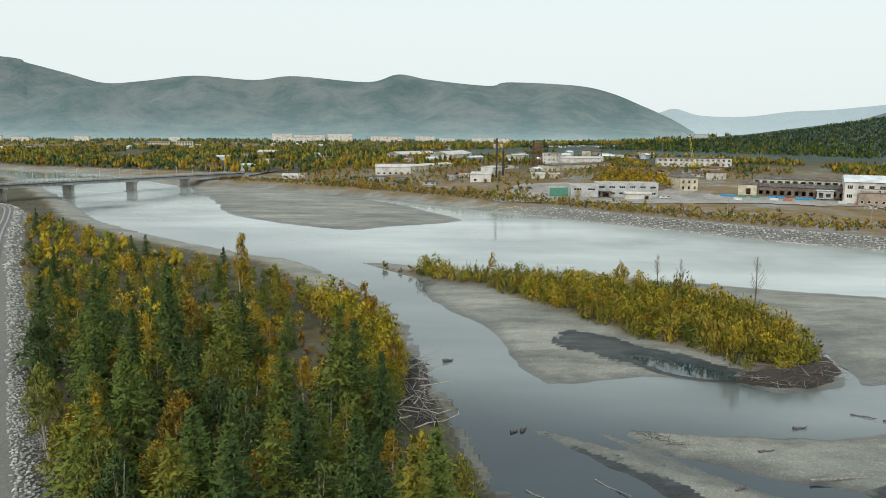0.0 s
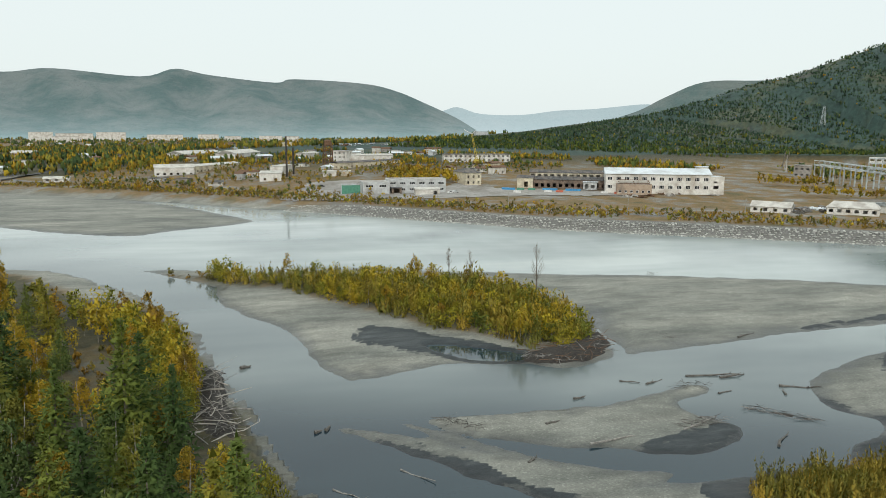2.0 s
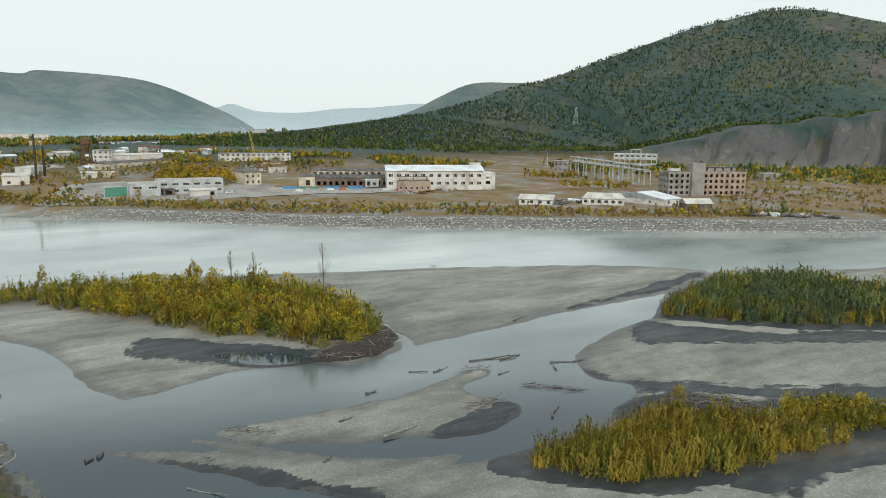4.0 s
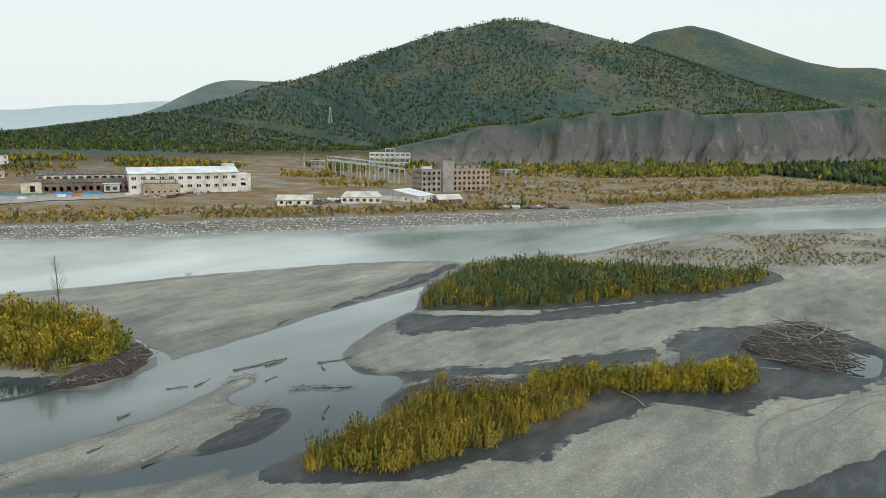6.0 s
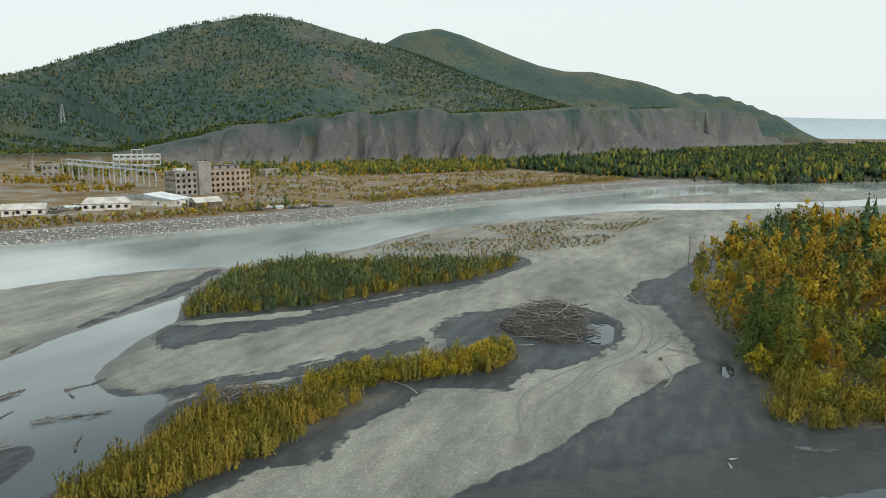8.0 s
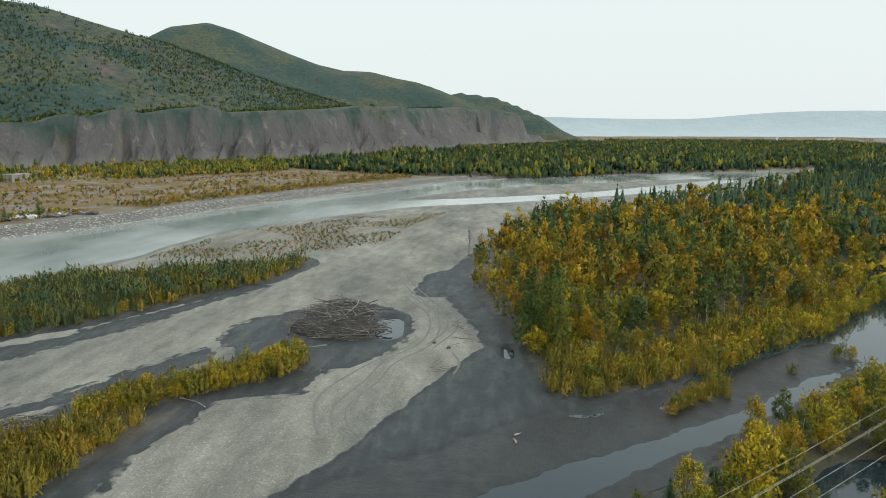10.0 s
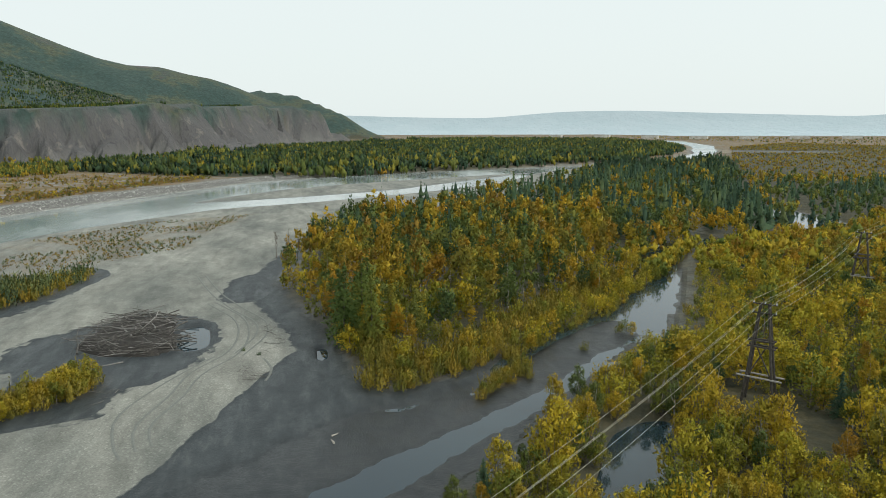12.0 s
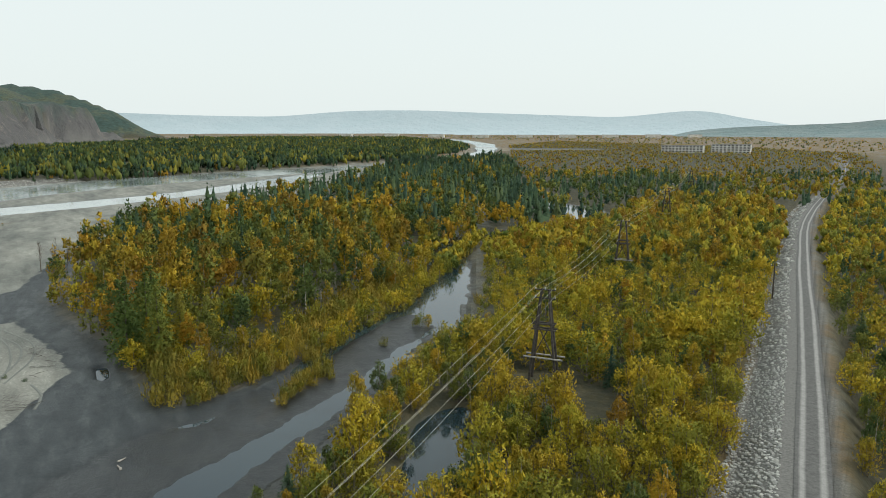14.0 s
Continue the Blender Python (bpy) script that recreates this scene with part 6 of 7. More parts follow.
block(hall, 6, -9, 19, 8.6, 5.6, RUSTY_WALL, DARK_ROOF, openings(19, 6, 1, 4, 1.5, 1.4, 1.2), (), (), panes=PALE_PAINT, parapet=0.4)
part("roof_truss", boxes((7, 24, -8.5, -8.2, 6.3, 6.6), (7, 24, -2.2, -1.9, 7.9, 8.2), (7, 7.3, -8.5, -2, 7.0, 7.3), (15, 15.3, -8.5, -2, 7.0, 7.3), (23.7, 24, -8.5, -2, 7.0, 7.3), (15, 15.3, -8.5, -8.2, 5.4, 7.9), (23, 23.3, -5, -4.7, 5.4, 8.2)), RUST, hall, "rusty bent roof trusses")

# the burnt long shed with its raised clerestory, and the cream gatehouse at its end
shed = site("long_burnt_shed", 163, 410, -29, "long fire-blackened shed with a broken clerestory roof", "building")
block(shed, 10, 0, 47, 12, 5.2, BROWN_WALL, DARK_ROOF, openings(47, 13, 1, 4, 1.9, 2.2, 0.8), (), (), roof_kind="gable", rise=1.6)
block(shed, 6, 14, 52, 12, 8.6, CREAM_WALL, DARK_ROOF, openings(52, 13, 1, 4, 2.4, 1.3, 6.4), (), (), roof_kind="gable", rise=1.5, ridge=0.4)
block(shed, 0, -1, 9.8, 9, 6.0, CREAM_WALL, DARK_ROOF, [(4.2, 6.6, 0.6, 3.8)], [(2, 4, 1, 3)], (), roof_kind="gable", rise=1.4)
block(shed, 40, -4.2, 8, 4, 4.4, GREY_WALL, PALE_ROOF, [(1.0, 3.0, 0.4, 3.2), (4.4, 6.6, 0.9, 2.8)], (), ())
part("roof_rafters", boxes(*[(12 + k * 2.4, 12.25 + k * 2.4, 0.2, 13.2, 6.9 + 0.3 * (k % 3), 7.1 + 0.3 * (k % 3)) for k in range(18)]), DARK_WOOD, shed, "charred bare rafters")

# the grey office, its entrance block and garage
office = site("office_block", 66, 399, -3, "two-storey grey panel office with a flat roof", "building")
block(office, 0, 0, 15, 18, 6.4, GREY_WALL, CONCRETE, openings(15, 2, 1, 3, 4.2, 1.3, 3.9), (), openings(17.2, 3, 1, 3, 2.4, 1.3, 3.9), panes=PALE_PAINT, floors=1, parapet=0.3)
block(office, 15.05, 6, 34, 13, 7.6, GREY_WALL, CONCRETE, openings(34, 6, 2, 3.5, 3.4, 1.4, 1.3), (), (), panes=PALE_PAINT, floors=1, parapet=0.4)
block(office, 16.5, 0.6, 5.5, 5, 3.2, BROWN_WALL, DARK_ROOF, [(1, 4.4, 0, 2.6)], (), ())
garage = site("white_garage", 95, 393.5, -3, "low white rendered garage before the office", "building")
block(garage, 0, 0, 14, 6, 3.3, WHITE_WALL, SLATE_ROOF, [(10.4, 12.6, 0, 2.6)], (), (), roof_kind="gable", rise=1.0)
canopy = site("gate_frame", 54, 402, -3, "open grey steel gate frame by the yard", "gate")
part("gate_post", boxes((0, 0.4, 0, 0.4, 0, 5.5)), STEEL, canopy)
part("gate_post", boxes((11, 11.4, 0, 0.4, 0, 5.5)), STEEL, canopy)
part("gate_beam", boxes((0, 11.4, 0, 0.4, 5.504, 6.1)), STEEL, canopy)
part("gate_leaf", boxes((0.5, 10.9, 0.15, 0.3, 0.3, 5.2)), GREEN_PAINT, canopy, "green sheet metal gate leaf")

# the cream two-storey house
cream = site("cream_house", 135, 426, 4, "cream two-storey house with a dark hipped roof", "building")
block(cream, 0, 0, 10.5, 24, 8.0, CREAM_WALL, DARK_ROOF, openings(10.5, 3, 2, 3.6, 1.2, 1.7, 1.3), (), openings(23.2, 5, 2, 3.6, 1.6, 1.7, 1.2), "gable", 2.2, None, 0.5, floors=1, hip=4.0)

# white buildings behind
rows = [("long_white_store", 168, 592, -7, 58, 12, 6.8, WHITE_WALL, DARK_ROOF, 14, 2, "long white two-storey store building", 0),
        ("small_ruin", 412, 461, -47, 11.5, 9, 8.8, RUIN_WALL, CONCRETE, 3, 2, "small roofless concrete shell with empty windows", 0),
        ("block_hut", 494, 319, -18, 14, 9, 5.6, RUIN_WALL, CONCRETE, 2, 1, "small concrete hut with a broken gable", 0),
        ("bright_workshop", -59, 548, 6, 27, 16, 6.2, WHITE_WALL, SLATE_ROOF, 6, 1, "white workshop with a low pale roof", 2.2),
        ("long_workshop", -31, 553, 58, 62, 13, 5.2, CREAM_WALL, SLATE_ROOF, 14, 1, "long cream workshop with a row of windows", 1.2),
        ("hangar", -50, 698, 49, 52, 20, 4.6, WHITE_WALL, SLATE_ROOF, 10, 1, "white hangar with a wide pale roof", 2.6),
        ("hangar", -3, 674, 68, 60, 20, 4.6, WHITE_WALL, SLATE_ROOF, 0, 0, "white hangar with a wide pale roof", 3.0),
        ("boiler_house", 12, 489, -6, 14, 30, 5.6, WHITE_WALL, SLATE_ROOF, 2, 1, "white boiler house beside the iron chimneys", 1.0),
        ("white_store", 29, 520, 70, 26, 9, 6.0, WHITE_WALL, SLATE_ROOF, 6, 1, "white roofless store with gaps in its walls", 0),
        ("white_tower_block", 74, 596, -40, 13, 9, 10.4, WHITE_WALL, CONCRETE, 3, 3, "tall narrow white plant building", 0),
        ("white_store", 84, 592, 3, 40, 14, 6.5, WHITE_WALL, SLATE_ROOF, 7, 1, "white store building with a low roof", 1.2),
        ("white_store", 56, 650, 50, 22, 10, 5.0, WHITE_WALL, SLATE_ROOF, 4, 1, "small white store with a low roof", 1.2),
        ("ragged_shed", 72, 545, 40, 95, 10, 4.6, CREAM_WALL, DARK_ROOF, 16, 1, "long ragged shed with missing roof sheets", 1.0),
        ("pump_house", 55, 499, -3, 9, 7, 3.6, WHITE_WALL, SLATE_ROOF, 1, 1, "small white pump house under the tower", 0.8),
        ("pump_house", 67, 499, -3, 7, 6, 3.2, CREAM_WALL, SLATE_ROOF, 0, 0, "small cream store by the tower", 0.6),
        ("river_cottage", 227, 279, -51, 17, 8, 3.0, WHITE_WALL, SLATE_ROOF, 4, 1, "low whitewashed cottage with a pale slate roof", 2.2),
        ("river_cottage", 251, 259, -50, 20, 9, 3.2, WHITE_WALL, SLATE_ROOF, 6, 1, "low whitewashed cottage with a hipped slate roof", 2.5),
        ("river_barn", 281, 233, 5, 14, 34, 3.4, WHITE_WALL, PALE_ROOF, 2, 1, "low white barn with a long pale roof", 2.6),
        ("river_shed", 282, 221, -27, 13, 8, 2.6, BROWN_WALL, SLATE_ROOF, 0, 0, "open dark shed under a pale slate roof", 2.2),
        ("bank_kiosk", -128, 537, 6, 16, 7, 2.6, WHITE_WALL, SLATE_ROOF, 3, 1, "small white store with a pale roof on the bank", 1.4),
        ("bank_kiosk", -20, 480, 0, 9, 6, 2.6, WHITE_WALL, DARK_ROOF, 2, 1, "small white hut among bushes on the bank", 0.8),
        ("brick_house", -219, 806, 0, 22, 12, 6.0, RUSTY_WALL, SLATE_ROOF, 5, 2, "ruddy two-storey house by the bridge road", 2.0),
        ("hill_blockhouse", 387, 1167, 0, 22, 12, 7.5, GREY_WALL, CONCRETE, 1, 1, "grey block house at the edge of the woods", 0)]
for nm, x, y, turn, ln, dp, tall, wall, roof, cols, storeys, label, rise in rows:
    b = site(nm, x, y, turn, label, "building")
    holes = openings(ln, cols, storeys, tall / max(storeys, 1), min(1.7, ln / max(cols, 1) * 0.5), 1.4, 1.1) if cols else ()
    ends = openings(dp - 0.8, 2, storeys, tall / max(storeys, 1), 1.3, 1.3, 1.1)
    block(b, 0, 0, ln, dp, tall, wall, roof, holes, ends, ends, "gable" if rise else "flat", rise, None, 0.4, hip=2.5 if "hipped" in label else 0.0)


rng_ruin = np.random.default_rng(55)
taken = [(r0[1] + 0.5 * r0[4] * math.cos(radians(r0[3])), r0[2] + 0.5 * r0[4] * math.sin(radians(r0[3])), 0.5 * r0[4] + 8) for r0 in rows] + [(30, 500, 8), (36, 514, 8), (66, 563, 10), (190, 570, 10), (135, 440, 25), (90, 408, 35), (110, 460, 45)]
for k in range(150):
    if k < 90:
        x, y = rng_ruin.uniform(-70, 190), rng_ruin.uniform(480, 720)
    else:
        x, y = rng_ruin.uniform(-260, 60), rng_ruin.uniform(620, 960)
    ln, dp, tall = rng_ruin.uniform(5, 17), rng_ruin.uniform(4, 9), rng_ruin.uniform(2.4, 5.5)
    if inside_by(FAR_BANK, np.array([x]), np.array([y]), 60)[0] < 40 or any(math.hypot(x - a, y - b) < c + ln * 0.6 for a, b, c in taken) or len(taken) > 29 + 44:
        continue
    taken.append((x, y, ln * 0.6 + 3))
    wall = (WHITE_WALL, WHITE_WALL, CREAM_WALL, RUIN_WALL, GREY_WALL)[k % 5]
    b = site("plant_hut", x, y, rng_ruin.uniform(-30, 60), "small run-down plant hut with pale peeling walls", "building", "run-down huts of the plant")
    if k % 3 == 0:
        block(b, 0, 0, ln, dp, tall, wall, DARK_ROOF, openings(ln, 2, 1, tall, 1.6, 1.4, 0.9), (), (), "flat", 0, None, 0.3)
    else:
        block(b, 0, 0, ln, dp, tall, wall, (SLATE_ROOF, PALE_ROOF, RUST)[k % 3], openings(ln, 2, 1, tall, 1.3, 1.3, 0.9), (), (), "gable", 1.4, None, 0.4)


def frame_hall():
    """The open concrete skeleton and the conveyor gallery on stilts."""
    root = site("concrete_skeleton", 497, 474, -48, "pale concrete skeleton of a gutted plant hall", "building")
    for k in range(9):
        for y in (0, 9):
            part("column", boxes((k * 4.8, k * 4.8 + 0.7, y, y + 0.7, 0, 13.0)), STEEL, root)
    for z in (4.5, 9.0, 13.004):
        for y in (0, 9):
            part("beam", boxes((0, 39.1, y + 0.02, y + 0.68, z, z + 0.9)), STEEL, root)
    part("upper_wall", pierced(39, 4.5, 0.3, openings(39, 8, 1, 4, 3.0, 2.2, 1.2)), WHITE_WALL, root).location = (0, 9.8, 9.9)
    for k in range(3):
        part("column", boxes((15 + k * 4.5, 15.6 + k * 4.5, 1, 1.6, 13.91, 18)), STEEL, root)
    part("beam", boxes((15, 24.6, 1, 1.6, 18.004, 18.6)), STEEL, root)
    gal = site("conveyor_gallery", 400, 428, -108, "broken conveyor gallery on tall concrete stilts", "gallery")
    for k in range(9):
        x = k * 14.0
        for y in (0, 4.5):
            bm = bmesh.new()
            add_box(bm, x, x + 0.7, y, y + 0.7, 0, 11.5 - 0.25 * k)
            part("stilt", bm, STEEL, gal)
        part("cross_beam", boxes((x, x + 0.7, 0.7, 4.5, 11.0 - 0.25 * k, 11.5 - 0.25 * k)), STEEL, gal)
    for y in (0.0, 4.4):
        bm = bmesh.new()
        rod(bm, (-1, y + 0.3, 12.0), (113, y + 0.3, 9.9), 0.35, None, 4)
        part("gallery_beam", bm, STEEL, gal)
        bm = bmesh.new()
        rod(bm, (-1, y + 0.3, 14.8), (113, y + 0.3, 12.7), 0.25, None, 4)
        part("gallery_beam", bm, STEEL, gal)
        for k in range(32):
            x = k * 3.5
            part("lattice_bar", rod(bmesh.new(), (x, y + 0.3, 11.95 - 0.0184 * x), (x + 3.5 * (k % 2 * 2 - 1) * 0.5 + 1.75, y + 0.3, 14.7 - 0.0184 * x), 0.16, None, 4), STEEL, gal)
    part("gallery_floor", boxes((0, 60, 0.7, 4.4, 11.0, 11.2)), SLATE_ROOF, gal).rotation_euler = (0, 0.018, 0)
    ramp_ob = site("inclined_conveyor", 452, 520, -128, "inclined open conveyor truss", "conveyor")
    for y in (0, 3):
        part("truss_chord", rod(bmesh.new(), (0, y, 1), (40, y, 15), 0.3, None, 4), CONCRETE, ramp_ob)
        part("truss_chord", rod(bmesh.new(), (2, y, 3.6), (40, y, 17.4), 0.22, None, 4), CONCRETE, ramp_ob)
        for k in range(9):
            part("truss_bar", rod(bmesh.new(), (3 + k * 4, y, 2 + k * 1.4), (4 + k * 4, y, 4.9 + k * 1.45), 0.15, None, 4), CONCRETE, ramp_ob)
    for x in (12, 26, 38):
        part("stilt", boxes((x, x + 0.6, 1.2, 1.8, 0, 1 + x * 0.35)), CONCRETE, ramp_ob)


frame_hall()


def chimney(x, y, tall, r):
    root = site("iron_chimney", x, y, 0, "tall dark iron chimney held by bands", "chimney", "iron chimneys of the boiler house")
    part("shaft", rod(bmesh.new(), (0, 0, 0.9), (0, 0, tall), r, r * 0.72, 10), SOOTY_IRON, root)
    part("base", boxes((-r * 1.6, r * 1.6, -r * 1.6, r * 1.6, -0.2, 0.896)), CONCRETE, root)
    for z in (tall * 0.35, tall * 0.65, tall - 0.5):
        part("band", rod(bmesh.new(), (0, 0, z), (0, 0, z + 0.35), r * 1.08, r * 1.08, 10), RUST, root)


chimney(30.5, 500, 28.5, 0.75)
chimney(36, 514, 19.5, 0.75)


def lattice_tower(name, x, y, turn, label, category, base, top, tall, mat, levels=6, r=0.12):
    """A four-legged tower with rings and crossed braces."""
    root = site(name, x, y, turn, label, category)
    at = lambda k, u: ((1 if k in (0, 3) else -1) * (base + (top - base) * u) / 2, (1 if k < 2 else -1) * (base + (top - base) * u) / 2, tall * u)
    for k in range(4):
        part("leg", rod(bmesh.new(), at(k, 0), at(k, 1), r * 1.4, r, 5), mat, root)
    for lv in range(levels):
        u0, u1 = lv / levels, (lv + 1) / levels
        for k in range(4):
            j = (k + 1) % 4
            part("ring_bar", rod(bmesh.new(), at(k, u1), at(j, u1), r * 0.8, None, 4), mat, root)
            part("brace", rod(bmesh.new(), at(k, u0), at(j, u1), r * 0.7, None, 4), mat, root)
    return root


tower = lattice_tower("water_tower", 66, 563, 10, "rusty iron water tower on a lattice frame", "tower", 6.5, 5.5, 17, RUST, 5, 0.28)
part("tank", rod(bmesh.new(), (0, 0, 17.05), (0, 0, 20.5), 3.2, 3.0, 12), RUST, tower)
part("tank_roof", rod(bmesh.new(), (0, 0, 20.504), (0, 0, 21.6), 3.3, 0.3, 12), RUST, tower)
part("ladder", boxes((3.3, 3.45, -0.3, 0.3, 0.5, 19)), RUST, tower)


def crane():
    root = site("yard_crane", 190, 570, -20, "yellow lattice yard crane with a pale jib", "crane")
    lean = Vector((-0.16, 0, 0))
    part("cab", boxes((-2, 2.2, -1.5, 1.5, 1.6, 4.4)), YELLOW, root)
    part("undercarriage", boxes((-3, 3, -2, 2, 0.2, 1.596)), RUST, root)
    for y in (-0.7, 0.7):
        for x in (-0.7, 0.7):
            part("mast_leg", rod(bmesh.new(), (x, y, 4.4), (x * 0.6 - 4.2, y * 0.6, 25), 0.2, 0.14, 4), YELLOW, root)
    for k in range(9):
        u0, u1 = k / 9, (k + 1) / 9
        for y in (-0.7, 0.7):
            s = 1 if k % 2 else -1
            part("mast_brace", rod(bmesh.new(), (s * 0.7 - 4.2 * u0, y, 4.4 + 20.6 * u0), (-s * 0.6 - 4.2 * u1, y, 4.4 + 20.6 * u1), 0.1, None, 4), YELLOW, root)
    part("jib", rod(bmesh.new(), (-4.2, 0, 25), (-11, 0, 28.8), 0.35, 0.15, 5), PALE_PAINT, root, "pale jib arm")
    part("counter_jib", rod(bmesh.new(), (-4.2, 0, 25), (-0.8, 0, 28.2), 0.3, 0.15, 5), PALE_PAINT, root)


crane()


def apartment(x, y, turn, ln, tall, cols, storeys, label, wall):
    root = site("apartment_block", x, y, turn, label, "building", "pale apartment blocks of the town")
    part("wall", boxes((0, ln, 0, 12, 0, tall)), wall, root)
    part("roof", boxes((-0.4, ln + 0.4, -0.4, 12.4, tall + 0.004, tall + 0.7)), CONCRETE, root)
    if "distant" in label:
        return
    for h in openings(ln, cols, storeys, tall / storeys, ln / cols * 0.55, tall / storeys * 0.5, tall / storeys * 0.3):
        part("window", boxes((h[0], h[1], -0.06, 0.02, h[2], h[3])), GLASS, root)


apartment(-601, 1415, 14, 40, 12, 8, 4, "pale four-storey apartment block among trees", CREAM_WALL)
apartment(-555, 1429, 14, 36, 12, 7, 4, "pale four-storey apartment block among trees", CREAM_WALL)
apartment(802, -858, -150, 62, 11, 12, 3, "long white three-storey block on the plain", WHITE_WALL)
apartment(742, -900, -150, 55, 13, 10, 4, "long white four-storey block on the plain", WHITE_WALL)
rng_town = np.random.default_rng(77)
for x, y, ln, tall in ((-560, 2235, 60, 25), (-498, 2262, 95, 21), (-395, 2275, 78, 24), (-470, 2100, 60, 15), (-262, 2300, 100, 17), (-120, 2330, 60, 18), (-40, 2260, 46, 14), (60, 2300, 70, 15), (-1290, 1950, 60, 15), (-1190, 1930, 45, 13),
                       (-1060, 2010, 40, 15), (-820, 2080, 30, 14), (130, 2160, 40, 15)):
    apartment(x, y, rng_town.uniform(-4, 12), ln, tall, 9, 4, "distant white apartment block", WHITE_WALL)
for k in range(16):
    x, y = -900 + 42 * k + rng_town.uniform(-20, 20), 1250 + 16 * k + rng_town.uniform(-120, 220)
    b = site("town_house", x, y, rng_town.uniform(0, 180), "small town house with a pale gable roof", "house", "town houses across the river")
    part("wall", boxes((0, 11, 0, 8, 0, 4)), (WHITE_WALL, CREAM_WALL, GREY_WALL)[k % 3], b)
    part("roof", gable(11, 8, 4.004, 2.6), (SLATE_ROOF, PALE_ROOF, RUST)[k % 3], b)
for k in range(9):
    x, y = 2350 - 60 * k, -1000 - 150 * k
    apartment(x, y, 20 + 8 * k, 60, 11, 8, 3, "distant white building on the plain", WHITE_WALL)


# yard clutter
def junk(name, label, x, y, wide, tall, mat, seed):
    """A heap of bent sheets, planks and crates."""
    rng = np.random.default_rng(seed)
    bm = bmesh.new()
    for _ in range(16):
        m = Matrix.Translation((rng.normal() * wide * 0.3, rng.normal() * wide * 0.3, rng.uniform(0.1, tall))) @ Euler(rng.uniform(-0.5, 0.5, 3)).to_matrix().to_4x4() @ Matrix.Rotation(rng.uniform(0, 3), 4, "Z") @ Matrix.Diagonal((rng.uniform(0.8, 2.6), rng.uniform(0.4, 1.6), rng.uniform(0.1, 0.7), 1))
        bmesh.ops.create_cube(bm, size=1, matrix=m)
    root = site(name, x, y, 0, label, "scrap heap")
    ob = part("heap", bm, mat, root)
    ob["kind"] = "stuff"


rng_junk = np.random.default_rng(88)
for k in range(44):
    if k < 22:
        x, y = rng_junk.uniform(-95, 10), rng_junk.uniform(820, 910)
    else:
        x, y = rng_junk.uniform(105, 215), rng_junk.uniform(830, 900)
    junk("scrap_heap", "heap of pale and dark scrap in the yard", x, y, 7.0, 1.8, (SCRAP, PALE_ROOF, RUST)[k % 3], 200 + k)
for k in range(34):
    u = k / 34
    x, y = (285 + 40 * u + rng_junk.uniform(-5, 8), 182 - 30 * u + rng_junk.uniform(-3, 10)) if k < 20 else (rng_junk.uniform(236, 275), rng_junk.uniform(262, 285))
    junk("scrap_heap", "heap of planks, sheets and rubbish by the huts", x, y, 3.6, 1.3, (SCRAP, DARK_WOOD, PALE_ROOF, DRIFTWOOD)[k % 4], 300 + k)
for k in range(12):
    junk("rubble_heap", "grey rubble beside the workshop", rng_junk.uniform(200, 262), rng_junk.uniform(348, 366) - 0.2 * k, 4.0, 0.9, (CONCRETE, RUST)[k % 2], 400 + k)
for k, (px, py, mat, word) in enumerate([(150, 402, BLUE, "blue"), (153, 400, BLUE, "blue"), (158, 398, GREEN_PAINT, "green"), (164, 395, GREEN_PAINT, "green"), (172, 392, BLUE, "blue"), (176, 390, BLUE, "blue"), (184, 386, BLUE, "blue"), (188, 384, BLUE, "blue"), (170, 385, PALE_PAINT, "white"), (176, 382, RED, "red"), (205, 366, RED, "red"), (199, 371, PALE_PAINT, "white"), (152, 388, PALE_PAINT, "white")]):
    b = site("covered_stack", px, py, -30, word + " covered stack of goods in the yard", "goods stack", "covered stacks in the yard")
    part("stack", boxes((0, 4.2, 0, 2.2, 0, 1.5)), mat, b)
    part("pallet", boxes((0.1, 4.1, 0.1, 2.1, -0.1, -0.004)), DARK_WOOD, b)


def car(x, y, turn, mat, word):
    root = site("parked_car", x, y, turn, word + " car parked in the yard", "car", "parked cars")
    root.location.z += 0.2
    bm = bmesh.new()
    prof = [(-2.1, 0.35), (2.1, 0.35), (2.15, 0.85), (1.1, 0.98), (0.55, 1.5), (-1.1, 1.5), (-1.75, 1.0), (-2.15, 0.9)]
    a = [bm.verts.new((px, -0.85, pz)) for px, pz in prof]
    b = [bm.verts.new((px, 0.85, pz)) for px, pz in prof]
    bm.faces.new(a[::-1]), bm.faces.new(b)
    for i in range(len(prof)):
        bm.faces.new((a[i], a[(i + 1) % len(prof)], b[(i + 1) % len(prof)], b[i]))
    bmesh.ops.recalc_face_normals(bm, faces=bm.faces)
    part("body", bm, mat, root)
    part("side_window", boxes((-1.0, 0.6, -0.87, 0.87, 1.02, 1.4)), GLASS, root)
    for px in (-1.3, 1.3):
        for py in (-0.8, 0.8):
            part("wheel", rod(bmesh.new(), (px, py - 0.1, 0.33), (px, py + 0.1, 0.33), 0.33, None, 10), ASPHALT, root)


car(48, 449, 20, ASPHALT, "dark")
car(117, 398, 10, PALE_PAINT, "white")
car(120, 399, 15, GREY_WALL, "grey")
YARD = rounded([(20, 380), (60, 372), (110, 372), (160, 372), (200, 360), (212, 370), (180, 388), (140, 415), (150, 470), (120, 420), (60, 396), (62, 440), (75, 470), (45, 470), (30, 430)], 3)


